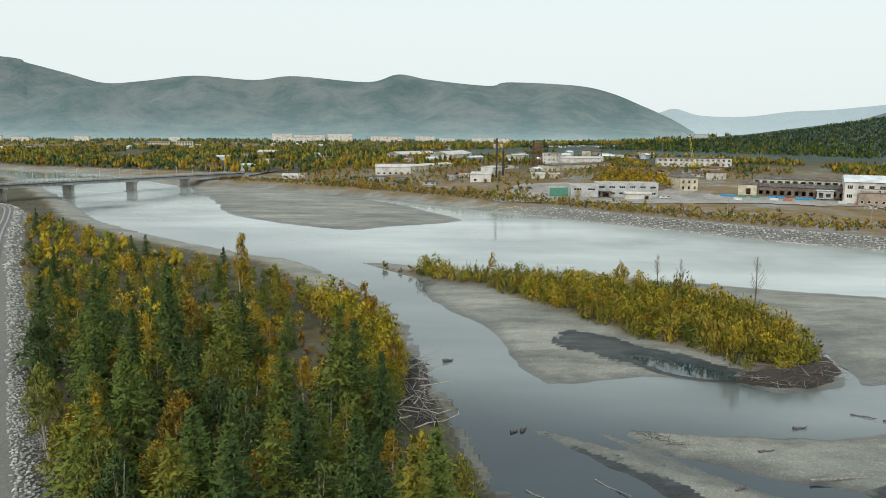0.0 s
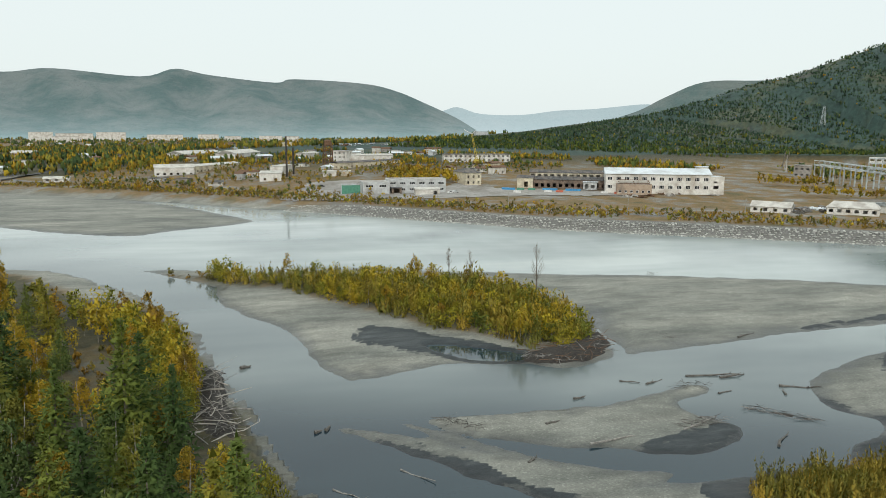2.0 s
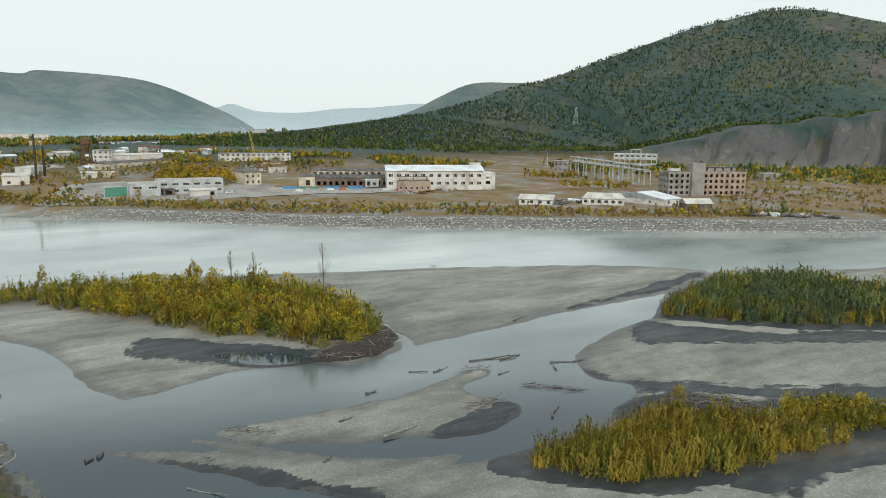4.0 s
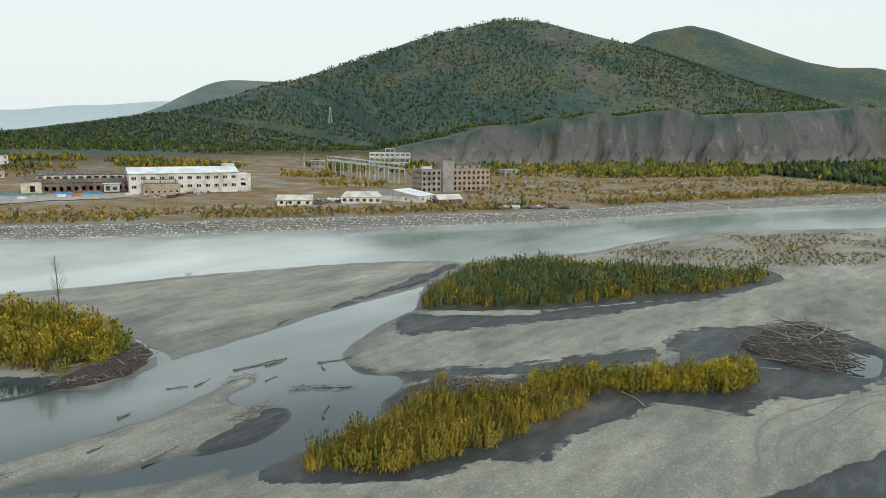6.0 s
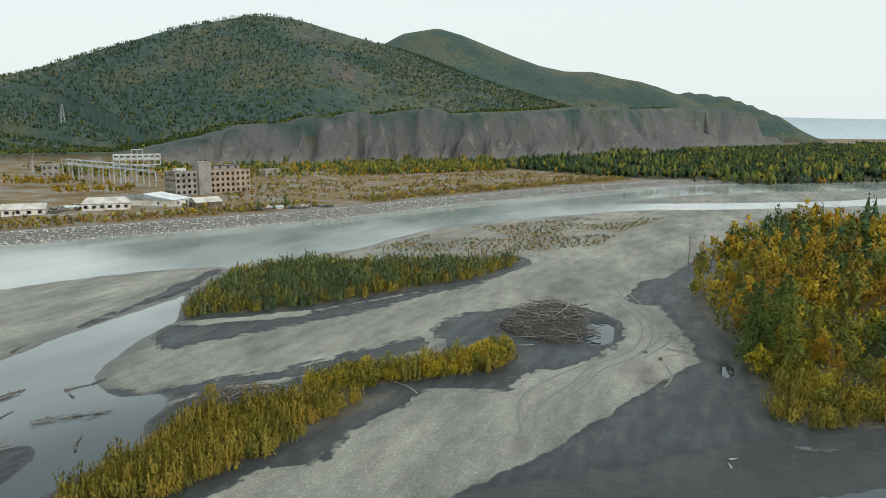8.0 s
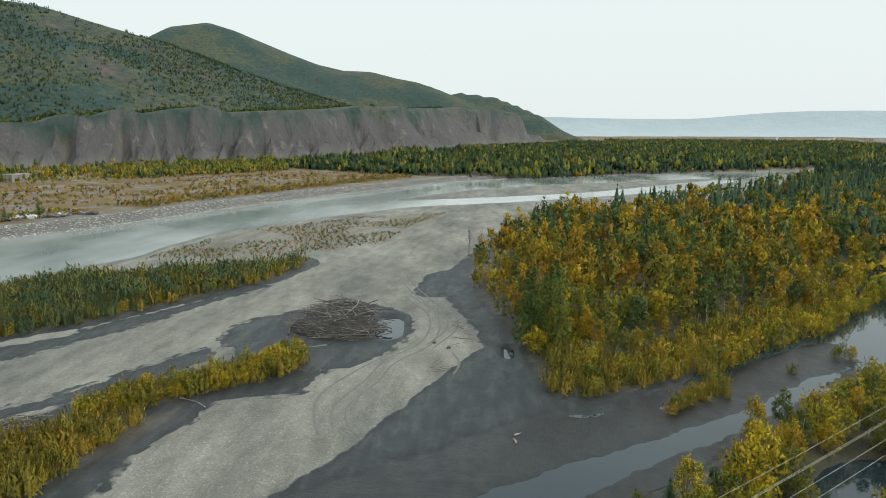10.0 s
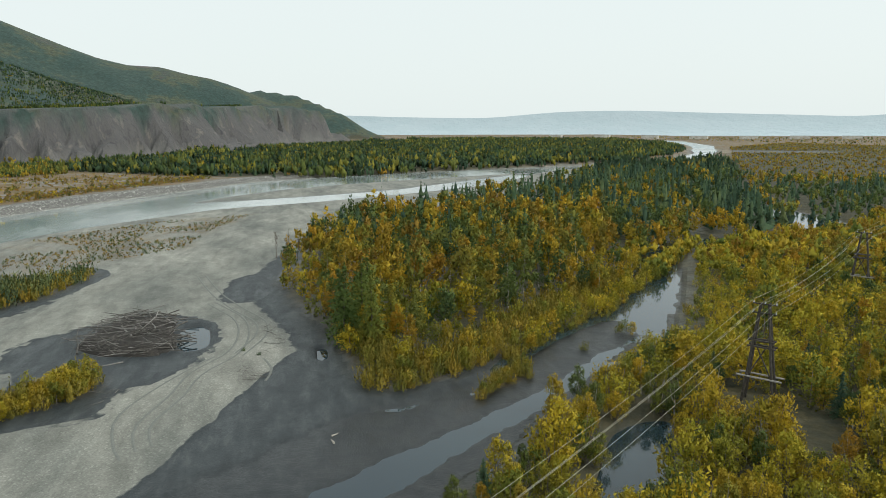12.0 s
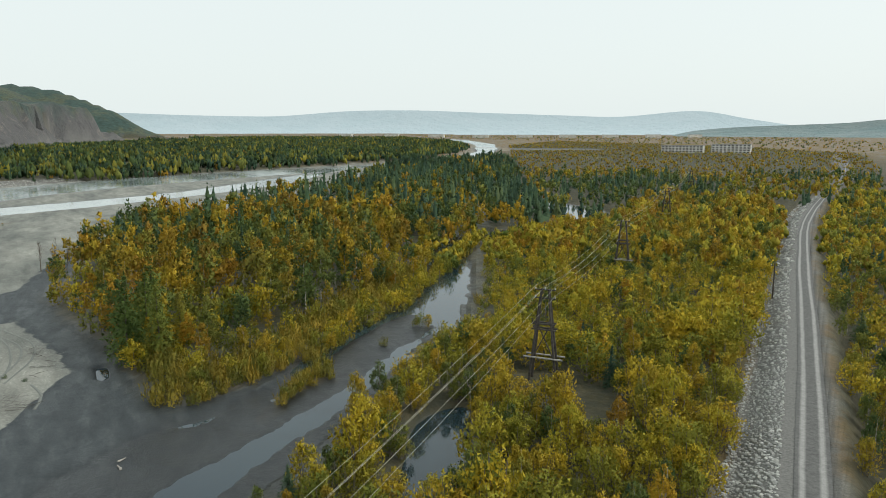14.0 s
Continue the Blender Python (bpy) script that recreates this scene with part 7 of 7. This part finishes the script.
def yard_ground():
    bm = bmesh.new()
    lo, hi = YARD.min(0), YARD.max(0)
    xs, ys = np.arange(lo[0], hi[0], 3.0), np.arange(lo[1], hi[1], 3.0)
    gx, gy = np.meshgrid(xs, ys)
    z = height(gx.ravel(), gy.ravel()).reshape(gx.shape)
    ins = inside_by(YARD, gx.ravel(), gy.ravel()).reshape(gx.shape)
    keep, verts, faces = {}, [], []
    for i in range(len(ys) - 1):
        for j in range(len(xs) - 1):
            if ins[i, j] > -1.5:
                q = []
                for a, b in ((i, j), (i, j + 1), (i + 1, j + 1), (i + 1, j)):
                    if (a, b) not in keep:
                        keep[(a, b)] = len(verts)
                        verts.append((gx[a, b], gy[a, b], z[a, b] + 0.25))
                    q.append(keep[(a, b)])
                faces.append(q)
    bm.free()
    me = mesh_of("yard", verts, faces, [surface("pale_yard_gravel", (0.25, 0.24, 0.22), (0.38, 0.365, 0.335), 0.5, 0.95, 0, 0.2, (0.19, 0.17, 0.145), 0.06)], True)
    tagged(new("pavement_yard", me), "pale grey gravel yard of the plant", "yard", kind="structure")


yard_ground()


# ---- pylons and wires ----
POLE_WOOD = surface("tarred_pole_wood", (0.03, 0.026, 0.022), (0.11, 0.095, 0.08), 3.0, 0.85)
PALE_BEAM = surface("grey_beam_wood", (0.26, 0.24, 0.21), (0.42, 0.40, 0.36), 3.0, 0.85)
WIRE = surface("aluminium_wire", (0.45, 0.43, 0.33), (0.62, 0.60, 0.48), 1.0, 0.4, 0.3, 0.0)
CERAMIC, _cn, _cl, _cb = material("white_insulator", 0.25)
_cb.inputs["Base Color"].default_value = (0.7, 0.72, 0.7, 1)


def pylon(x, y, turn, tall, base=4.2):
    """A wooden A-frame power pylon with cross beams and insulators."""
    root = site("power_pylon", x, y, turn, "dark wooden A-frame power pylon with pale cross beams", "pylon", "power pylons along the dike")
    h = tall
    for y0 in (-1.0, 1.0):
        for s in (-1, 1):
            part("leg", rod(bmesh.new(), (s * base / 2, y0, 0), (s * 0.55, y0 * 0.25, h), 0.2, 0.15, 7), POLE_WOOD, root)
    for z, w, yy in ((h * 0.27, base * 0.72, 0.9), (h * 0.57, 1.9, 0.5), (h * 0.63, 1.7, 0.45)):
        for s in (-1, 1):
            part("cross_beam", rod(bmesh.new(), (-w, s * yy, z), (w, s * yy, z + 0.05), 0.14, None, 6), PALE_BEAM if z < h * 0.5 else POLE_WOOD, root)
    part("brace", rod(bmesh.new(), (-base * 0.36, 0.6, h * 0.28), (0.8, 0.4, h * 0.6), 0.1, None, 5), POLE_WOOD, root)
    part("brace", rod(bmesh.new(), (base * 0.36, 0.6, h * 0.28), (-0.8, 0.4, h * 0.6), 0.1, None, 5), POLE_WOOD, root)
    for z in (h * 0.9, h - 0.15):
        part("cross_arm", rod(bmesh.new(), (-1.6, 0, z), (1.6, 0, z), 0.1, None, 6), POLE_WOOD, root)
    for px, pz in ((-1.5, h - 0.1), (0, h - 0.1), (1.5, h - 0.1), (-1.5, h * 0.9), (1.5, h * 0.9)):
        part("insulator", rod(bmesh.new(), (px, 0, pz), (px, 0, pz + 0.3), 0.09, 0.06, 7), CERAMIC, root)
    return root


def span(a, b, sag, r=0.014):
    """One wire hanging between two places."""
    curve = bpy.data.curves.new("power_line", "CURVE")
    curve.dimensions, curve.bevel_depth, curve.bevel_resolution = "3D", r, 1
    s = curve.splines.new("POLY")
    s.points.add(16)
    a, b = Vector(a), Vector(b)
    for k in range(17):
        u = k / 16
        p = a.lerp(b, u)
        s.points[k].co = (p.x, p.y, p.z - sag * 4 * u * (1 - u), 1)
    curve.materials.append(WIRE)
    ob = new("power_line", curve)
    tagged(ob, "thin sagging power line wire between pylons", "wire", "power lines")


PYLONS = [(4, 35, 14.0), (83.4, -66.2, 14.6), (139.5, -136.5, 14.5), (206, -225, 14.5), (285, -330, 14.5)]
along_turn = math.degrees(math.atan2(-66.2 - 35, 83.4 - 4)) + 90
for px, py, ph in PYLONS:
    pylon(px, py, along_turn, ph)
for (ax, ay, ah), (bx, by, bh) in zip(PYLONS, PYLONS[1:]):
    za, zb = float(height(ax, ay)[0]), float(height(bx, by)[0])
    c, s = math.cos(radians(along_turn)), math.sin(radians(along_turn))
    for off, drop in ((-1.5, 0), (0, 0), (1.5, 0), (-1.5, 0.1), (1.5, 0.1)):
        span((ax + c * off, ay + s * off, za + ah * (1 - drop) + 0.3), (bx + c * off, by + s * off, zb + bh * (1 - drop) + 0.3), 1.6)
pole = site("utility_pole", 98, -142, 0, "dark wooden utility pole on the stony slope", "pole")
part("shaft", rod(bmesh.new(), (0, 0, -0.3), (0, 0, 8.2), 0.17, 0.12, 8), POLE_WOOD, pole)
part("cross_arm", rod(bmesh.new(), (-0.9, 0, 7.6), (0.9, 0, 7.6), 0.07, None, 6), POLE_WOOD, pole)
for off in (-0.8, 0, 0.8):
    part("insulator", rod(bmesh.new(), (off, 0, 7.68), (off, 0, 7.95), 0.07, 0.05, 6), CERAMIC, pole)
for mx, my, mt in ((756, 800, 26),):
    lattice_tower("hill_pylon", mx, my, 30, "slender grey steel pylon on the wooded hill", "pylon", 6, 1.6, mt, STEEL, 5, 0.16)
for k, (px, py) in enumerate(((92, 335), (120, 312), (165, 282), (205, 255), (255, 228), (300, 205), (345, 185))):
    p = site("bank_pole", px, py, 20, "grey wooden utility pole on the far bank", "pole", "poles along the far bank")
    part("shaft", rod(bmesh.new(), (0, 0, -0.3), (0, 0, 8.5), 0.16, 0.1, 6), PALE_BEAM, p)
    part("cross_arm", rod(bmesh.new(), (-0.9, 0, 8.0), (0.9, 0, 8.0), 0.07, None, 5), PALE_BEAM, p)


# ---- driftwood ----
def bent_log(rng, length, r):
    """A log that bends and tapers, with a few stubs of branches."""
    bm = bmesh.new()
    a = Vector((-length / 2, 0, 0))
    n = 3
    for k in range(n):
        b = Vector((-length / 2 + length * (k + 1) / n, rng.normal() * length * 0.03, rng.normal() * length * 0.02))
        rod(bm, a, b, r * (1 - 0.22 * k), r * (1 - 0.22 * (k + 1)), 6)
        if rng.uniform() < 0.6:
            rod(bm, b, b + Vector((rng.uniform(0.2, 0.6), rng.normal() * 0.5, rng.uniform(0.1, 0.5))) * min(1.2, length * 0.2), r * 0.35, r * 0.12, 4)
        a = b
    return bm


def log(x, y, turn, length, r, mat, label, seed=0, lift=0.0, tilt=0.0):
    rng = np.random.default_rng(900 + seed)
    me = bpy.data.meshes.new("driftwood_log")
    bm = bent_log(rng, length, r)
    bm.to_mesh(me)
    bm.free()
    me.materials.append(mat)
    ob = new("driftwood_log", me)
    ob.matrix_basis = pose(x, y, max(float(height(x, y)[0]), 0.0) + r * 0.5 + lift, 0, tilt, turn)
    tagged(ob, label, "log", "driftwood logs")


def log_pile(name, label, poly, count, longest, tall, seed, mats, turn=None, spread=50):
    """A drift pile: many thin logs tossed over each other, each a part."""
    rng = np.random.default_rng(seed)
    poly = np.array(poly, float)
    cx, cy = poly.mean(0)
    z0 = max(float(height(cx, cy)[0]), 0.0)
    root = tagged(empty(name, cx, cy, z0), label, "log pile")
    shapes = []
    for k in range(8):
        for mat in mats:
            me = bpy.data.meshes.new("log")
            bm = bent_log(rng, 1.0, 0.008 + 0.005 * (k % 3))
            bm.to_mesh(me)
            bm.free()
            me.materials.append(mat)
            shapes.append(me)
    lo, hi = poly.min(0), poly.max(0)
    n = 0
    while n < count:
        x, y = rng.uniform(lo[0], hi[0]), rng.uniform(lo[1], hi[1])
        d = float(inside_by(poly, np.array([x]), np.array([y]))[0])
        if d < 0.25:
            continue
        ob = new("log", shapes[rng.integers(len(shapes))])
        ln = longest * rng.uniform(0.25, 1.0) ** 1.3
        zz = tall * min(1.0, d / 2.2) * rng.uniform(0.15, 1.0)
        ob.matrix_basis = pose(x - cx, y - cy, zz + 0.1, rng.uniform(0, 360), rng.uniform(-14, 14), (rng.uniform(0, 360) if turn is None else turn + rng.normal() * spread)) @ Matrix.Scale(ln, 4)
        ob.parent = root
        n += 1
    if count < 50:
        return
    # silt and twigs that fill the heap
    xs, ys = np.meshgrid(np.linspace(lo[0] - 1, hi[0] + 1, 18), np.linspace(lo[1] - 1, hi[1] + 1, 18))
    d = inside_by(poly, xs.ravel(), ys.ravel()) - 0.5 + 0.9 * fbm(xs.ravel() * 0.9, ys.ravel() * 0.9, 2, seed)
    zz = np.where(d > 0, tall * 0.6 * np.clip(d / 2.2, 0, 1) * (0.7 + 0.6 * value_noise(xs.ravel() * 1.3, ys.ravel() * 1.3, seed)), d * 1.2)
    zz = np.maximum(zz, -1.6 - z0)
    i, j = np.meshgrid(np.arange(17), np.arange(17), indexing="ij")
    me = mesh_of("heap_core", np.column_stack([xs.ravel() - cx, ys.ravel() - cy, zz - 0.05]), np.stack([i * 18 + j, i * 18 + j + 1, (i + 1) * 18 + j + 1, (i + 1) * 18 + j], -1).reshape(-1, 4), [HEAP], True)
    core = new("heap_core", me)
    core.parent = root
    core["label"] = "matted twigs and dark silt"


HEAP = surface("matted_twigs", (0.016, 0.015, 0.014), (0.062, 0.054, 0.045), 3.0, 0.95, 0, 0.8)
RED_HEAP = surface("ruddy_roots", (0.09, 0.05, 0.03), (0.20, 0.12, 0.07), 3.0, 0.95, 0, 0.6)
log_pile("drift_pile", "wide heap of tangled grey driftwood logs on dark silt", [(138, 37), (131, 30), (129, 21), (133.5, 17.5), (143, 19), (153, 19), (159, 24), (156, 32), (147, 35.5)], 300, 10, 2.4, 31, (DRIFTWOOD, DARK_WOOD, DARK_WOOD), 100, 45)
log_pile("drift_pile", "heap of tangled driftwood beside a willow bush", [(79, 66), (81, 60), (86, 55), (91, 56), (93, 61), (89, 67)], 220, 6, 1.3, 32, (DRIFTWOOD, DARK_WOOD, DARK_WOOD), 130, 50)
log_pile("drift_pile", "ruddy root mat with bleached logs at the island's tip", [(46, 112), (50, 109), (57, 109), (62, 112), (66, 117), (68, 124), (64, 124), (56, 117), (49, 116)], 160, 6, 1.9, 33, (DRIFTWOOD, RED_HEAP, RED_HEAP), 60, 40)
log_pile("drift_pile", "bleached fallen trunks along the wooded cut bank", [(-7.5, 124), (-8, 111), (-8, 97), (-9, 90), (-1, 90), (-1.5, 98), (-3, 106), (-4.5, 118)], 150, 8, 1.3, 34, (DRIFTWOOD, PALE_BARK, DARK_WOOD), 110, 50)
log_pile("drift_pile", "small root heap on the sand", [(112, 4.7), (114, 1.2), (118, 2), (121, 5), (119, 7), (115, 6)], 48, 3.4, 1.0, 35, (DARK_WOOD, DRIFTWOOD))
log_pile("drift_pile", "dark snag of roots at the bar's head", [(23.5, 92), (26, 89), (29.5, 85.5), (31, 86.5), (28, 90.5)], 40, 3.4, 0.7, 36, (DARK_WOOD, HEAP))
log_pile("drift_pile", "debris along the bar's wet edge", [(55, 79), (58, 78.5), (64, 79.5), (66, 81), (62, 82), (57, 80.8)], 46, 4.0, 0.7, 37, (DARK_WOOD, DRIFTWOOD), -10, 30)
log_pile("drift_pile", "matted debris shoal in the shallow channel", [(69, 83.5), (72, 80), (75, 76.5), (77.5, 77), (75, 81), (71, 84.5)], 60, 3.2, 0.45, 38, (DRIFTWOOD, HEAP), -45, 25)
log_pile("drift_pile", "drift mat on the bar's tip", [(62, 93), (66, 92), (71, 92), (70, 94.5), (65, 95)], 40, 3.0, 0.5, 39, (DARK_WOOD, HEAP))
log_pile("drift_pile", "scattered branches by the sand's edge", [(140, 2), (146, 3), (147, -1), (139, -2), (128, -1), (126, 2)], 36, 4.0, 0.35, 40, (DARK_WOOD, DRIFTWOOD))
log_pile("drift_pile", "low line of twigs on the sand sheet", [(75, 121), (80, 120), (82, 117), (78, 117)], 26, 2.5, 0.25, 41, (DARK_WOOD, DRIFTWOOD))
log_pile("drift_pile", "brushwood under the willow bushes", [(107, 25), (112, 23), (117, 25), (114, 28), (109, 28)], 30, 3.0, 0.6, 42, (DARK_WOOD, DRIFTWOOD))
for k, (lx, ly, lt, ll, lr, mat) in enumerate([
        (18.5, 76, -53, 5.2, 0.13, DRIFTWOOD), (10, 74, -45, 4.0, 0.12, DRIFTWOOD), (46.5, 78.3, 5, 9.5, 0.18, DRIFTWOOD), (59, 79.6, 18, 6.5, 0.16, DRIFTWOOD), (75, 97.4, -6, 11, 0.2, DARK_WOOD), (77, 96, 4, 5, 0.25, DARK_WOOD),
        (67, 73, 40, 4.5, 0.22, DARK_WOOD), (84, 89, -20, 6, 0.25, DARK_WOOD), (80, 87.5, 60, 2.2, 0.2, DARK_WOOD), (63, 97, 20, 4, 0.2, DARK_WOOD), (59, 98, -30, 3, 0.18, DARK_WOOD), (71, 90, 10, 2.6, 0.18, DARK_WOOD),
        (-0.5, 121, 30, 1.8, 0.4, DARK_WOOD), (99, 40.5, 55, 7.5, 0.13, DRIFTWOOD), (103, 63.8, 20, 2.6, 0.11, DRIFTWOOD), (88, -6.5, 10, 1.3, 0.18, PALE_BARK), (90, -7, -60, 1.1, 0.15, PALE_BARK), (73, 55, -30, 5, 0.12, DRIFTWOOD),
        (126, 30, 110, 9, 0.14, DRIFTWOOD), (95, 115.5, 20, 5, 0.22, DARK_WOOD), (33, 76, 40, 2.2, 0.2, DARK_WOOD), (40, 85.5, 15, 2.4, 0.2, DARK_WOOD), (48, 93.6, 10, 2.0, 0.25, DARK_WOOD), (10, 92.3, 60, 1.6, 0.3, DARK_WOOD), (8.6, 91.4, 20, 1.0, 0.3, DARK_WOOD),
        (-4, 94, 25, 9, 0.16, PALE_BARK), (-2, 92.5, 40, 8, 0.15, PALE_BARK), (-7, 98, 65, 9, 0.15, PALE_BARK), (62, 113, 20, 7, 0.15, DRIFTWOOD), (61, 115, 40, 7, 0.14, DRIFTWOOD), (59, 113, 10, 6, 0.14, PALE_BARK)]):
    log(lx, ly, lt, ll, lr, mat, "bleached driftwood trunk lying on the bar" if mat != DARK_WOOD else "dark waterlogged driftwood trunk", k)
log_pile("stump", "dark root stump at the river's edge", [(109, 175.5), (110, 173.5), (113, 173.6), (113, 176), (111, 177)], 18, 2.6, 1.0, 43, (DARK_WOOD,))


# ---- bare trees ----
def bare_tree(name, x, y, tall, lean, seed, label, mat=BARK, spread=0.35):
    rng = np.random.default_rng(seed)
    root = site(name, x, y, rng.uniform(0, 360), label, "tree")
    trunk, twigs = bmesh.new(), bmesh.new()
    top = Vector((lean * tall, 0, tall))
    rod(trunk, (0, 0, 0), top * 0.5, 0.014 * tall + 0.04, 0.009 * tall + 0.02, 7)
    rod(trunk, top * 0.5, top, 0.009 * tall + 0.02, 0.02, 6)
    for k in range(26):
        u = rng.uniform(0.3, 0.95)
        a = top * u
        ang = rng.uniform(0, 6.28)
        ln = tall * spread * (1.1 - u) * rng.uniform(0.5, 1.2) + 0.3
        b = a + Vector((math.cos(ang) * ln * 0.55, math.sin(ang) * ln * 0.55, ln))
        rod(twigs, a, b, 0.045, 0.015, 4)
        for _ in range(3):
            c = a.lerp(b, rng.uniform(0.4, 0.9))
            rod(twigs, c, c + Vector((rng.normal() * 0.4, rng.normal() * 0.4, rng.uniform(0.4, 1.0))) * ln * 0.4, 0.022, 0.01, 3)
    part("trunk", trunk, mat, root)
    part("bough", twigs, mat, root)["kind"] = "stuff"


bare_tree("bare_tree", 65.5, 151, 13.5, 0.02, 1, "tall leafless poplar standing among island willows", BARK, 0.42)
bare_tree("bare_tree", 221, -4, 9.5, -0.12, 2, "leaning dead tree at the wood's edge")
bare_tree("bare_tree", 217, -7, 8.0, -0.2, 3, "leaning dead tree at the wood's edge")
bare_tree("bare_tree", 224, -1, 8.5, 0.05, 4, "dead grey tree at the wood's edge")
bare_tree("bare_tree", -66, 113, 10.5, 0.03, 5, "pale dead birch beside the dike", PALE_BARK, 0.25)
bare_tree("bare_tree", -48, 79, 5.5, 0.05, 6, "pale leafless sapling among larches", PALE_BARK)
bare_tree("bare_tree", 52, 178, 9, 0.0, 7, "grey leafless tree among island willows")
bare_tree("bare_tree", 57, 175, 8.5, 0.03, 8, "grey leafless tree among island willows")
bare_tree("bare_tree", 190, -70, 9.5, 0.0, 9, "white dead birch trunk in the wood", PALE_BARK, 0.15)
plant("golden", -46, 152, float(height(-46, 152)[0]), 1.25, 40, 1, (2, 1), 1.75)
plant("conifer", 296, 181, float(height(296, 181)[0]), 0.98, 10, 2)
plant("conifer", 287, 190, float(height(287, 190)[0]), 0.62, 70, 1)


# ---- wheel tracks pressed into the damp sand ----
RUT = surface("pressed_sand", (0.150, 0.158, 0.142), (0.205, 0.213, 0.190), 2.0, 0.95, 0, 0.3)


def rut(points):
    line = rounded(points, 6, False)
    road_strip("wheel_track", "wheel track pressed into the pale sand", line, 0.2, lambda x, y: height(x, y) + 0.06, RUT)


for pts in ([(91, 15.8), (98, 17), (108, 14), (118, 12), (130, 6), (150, 6), (170, 14)], [(90, 17.6), (98, 19), (109, 16), (119, 14), (131, 8), (150, 8), (170, 16)],
            [(88, 19), (90, 20), (102, 22), (116, 17), (128, 10)],
            [(200, 20), (175, 14), (158, 8), (148, 4), (138, 4), (126, 8)], [(201, 18), (176, 12), (159, 6), (149, 2), (138, 2), (126, 6)], [(112, 2), (118, 1), (126, 3)]):
    rut(pts)
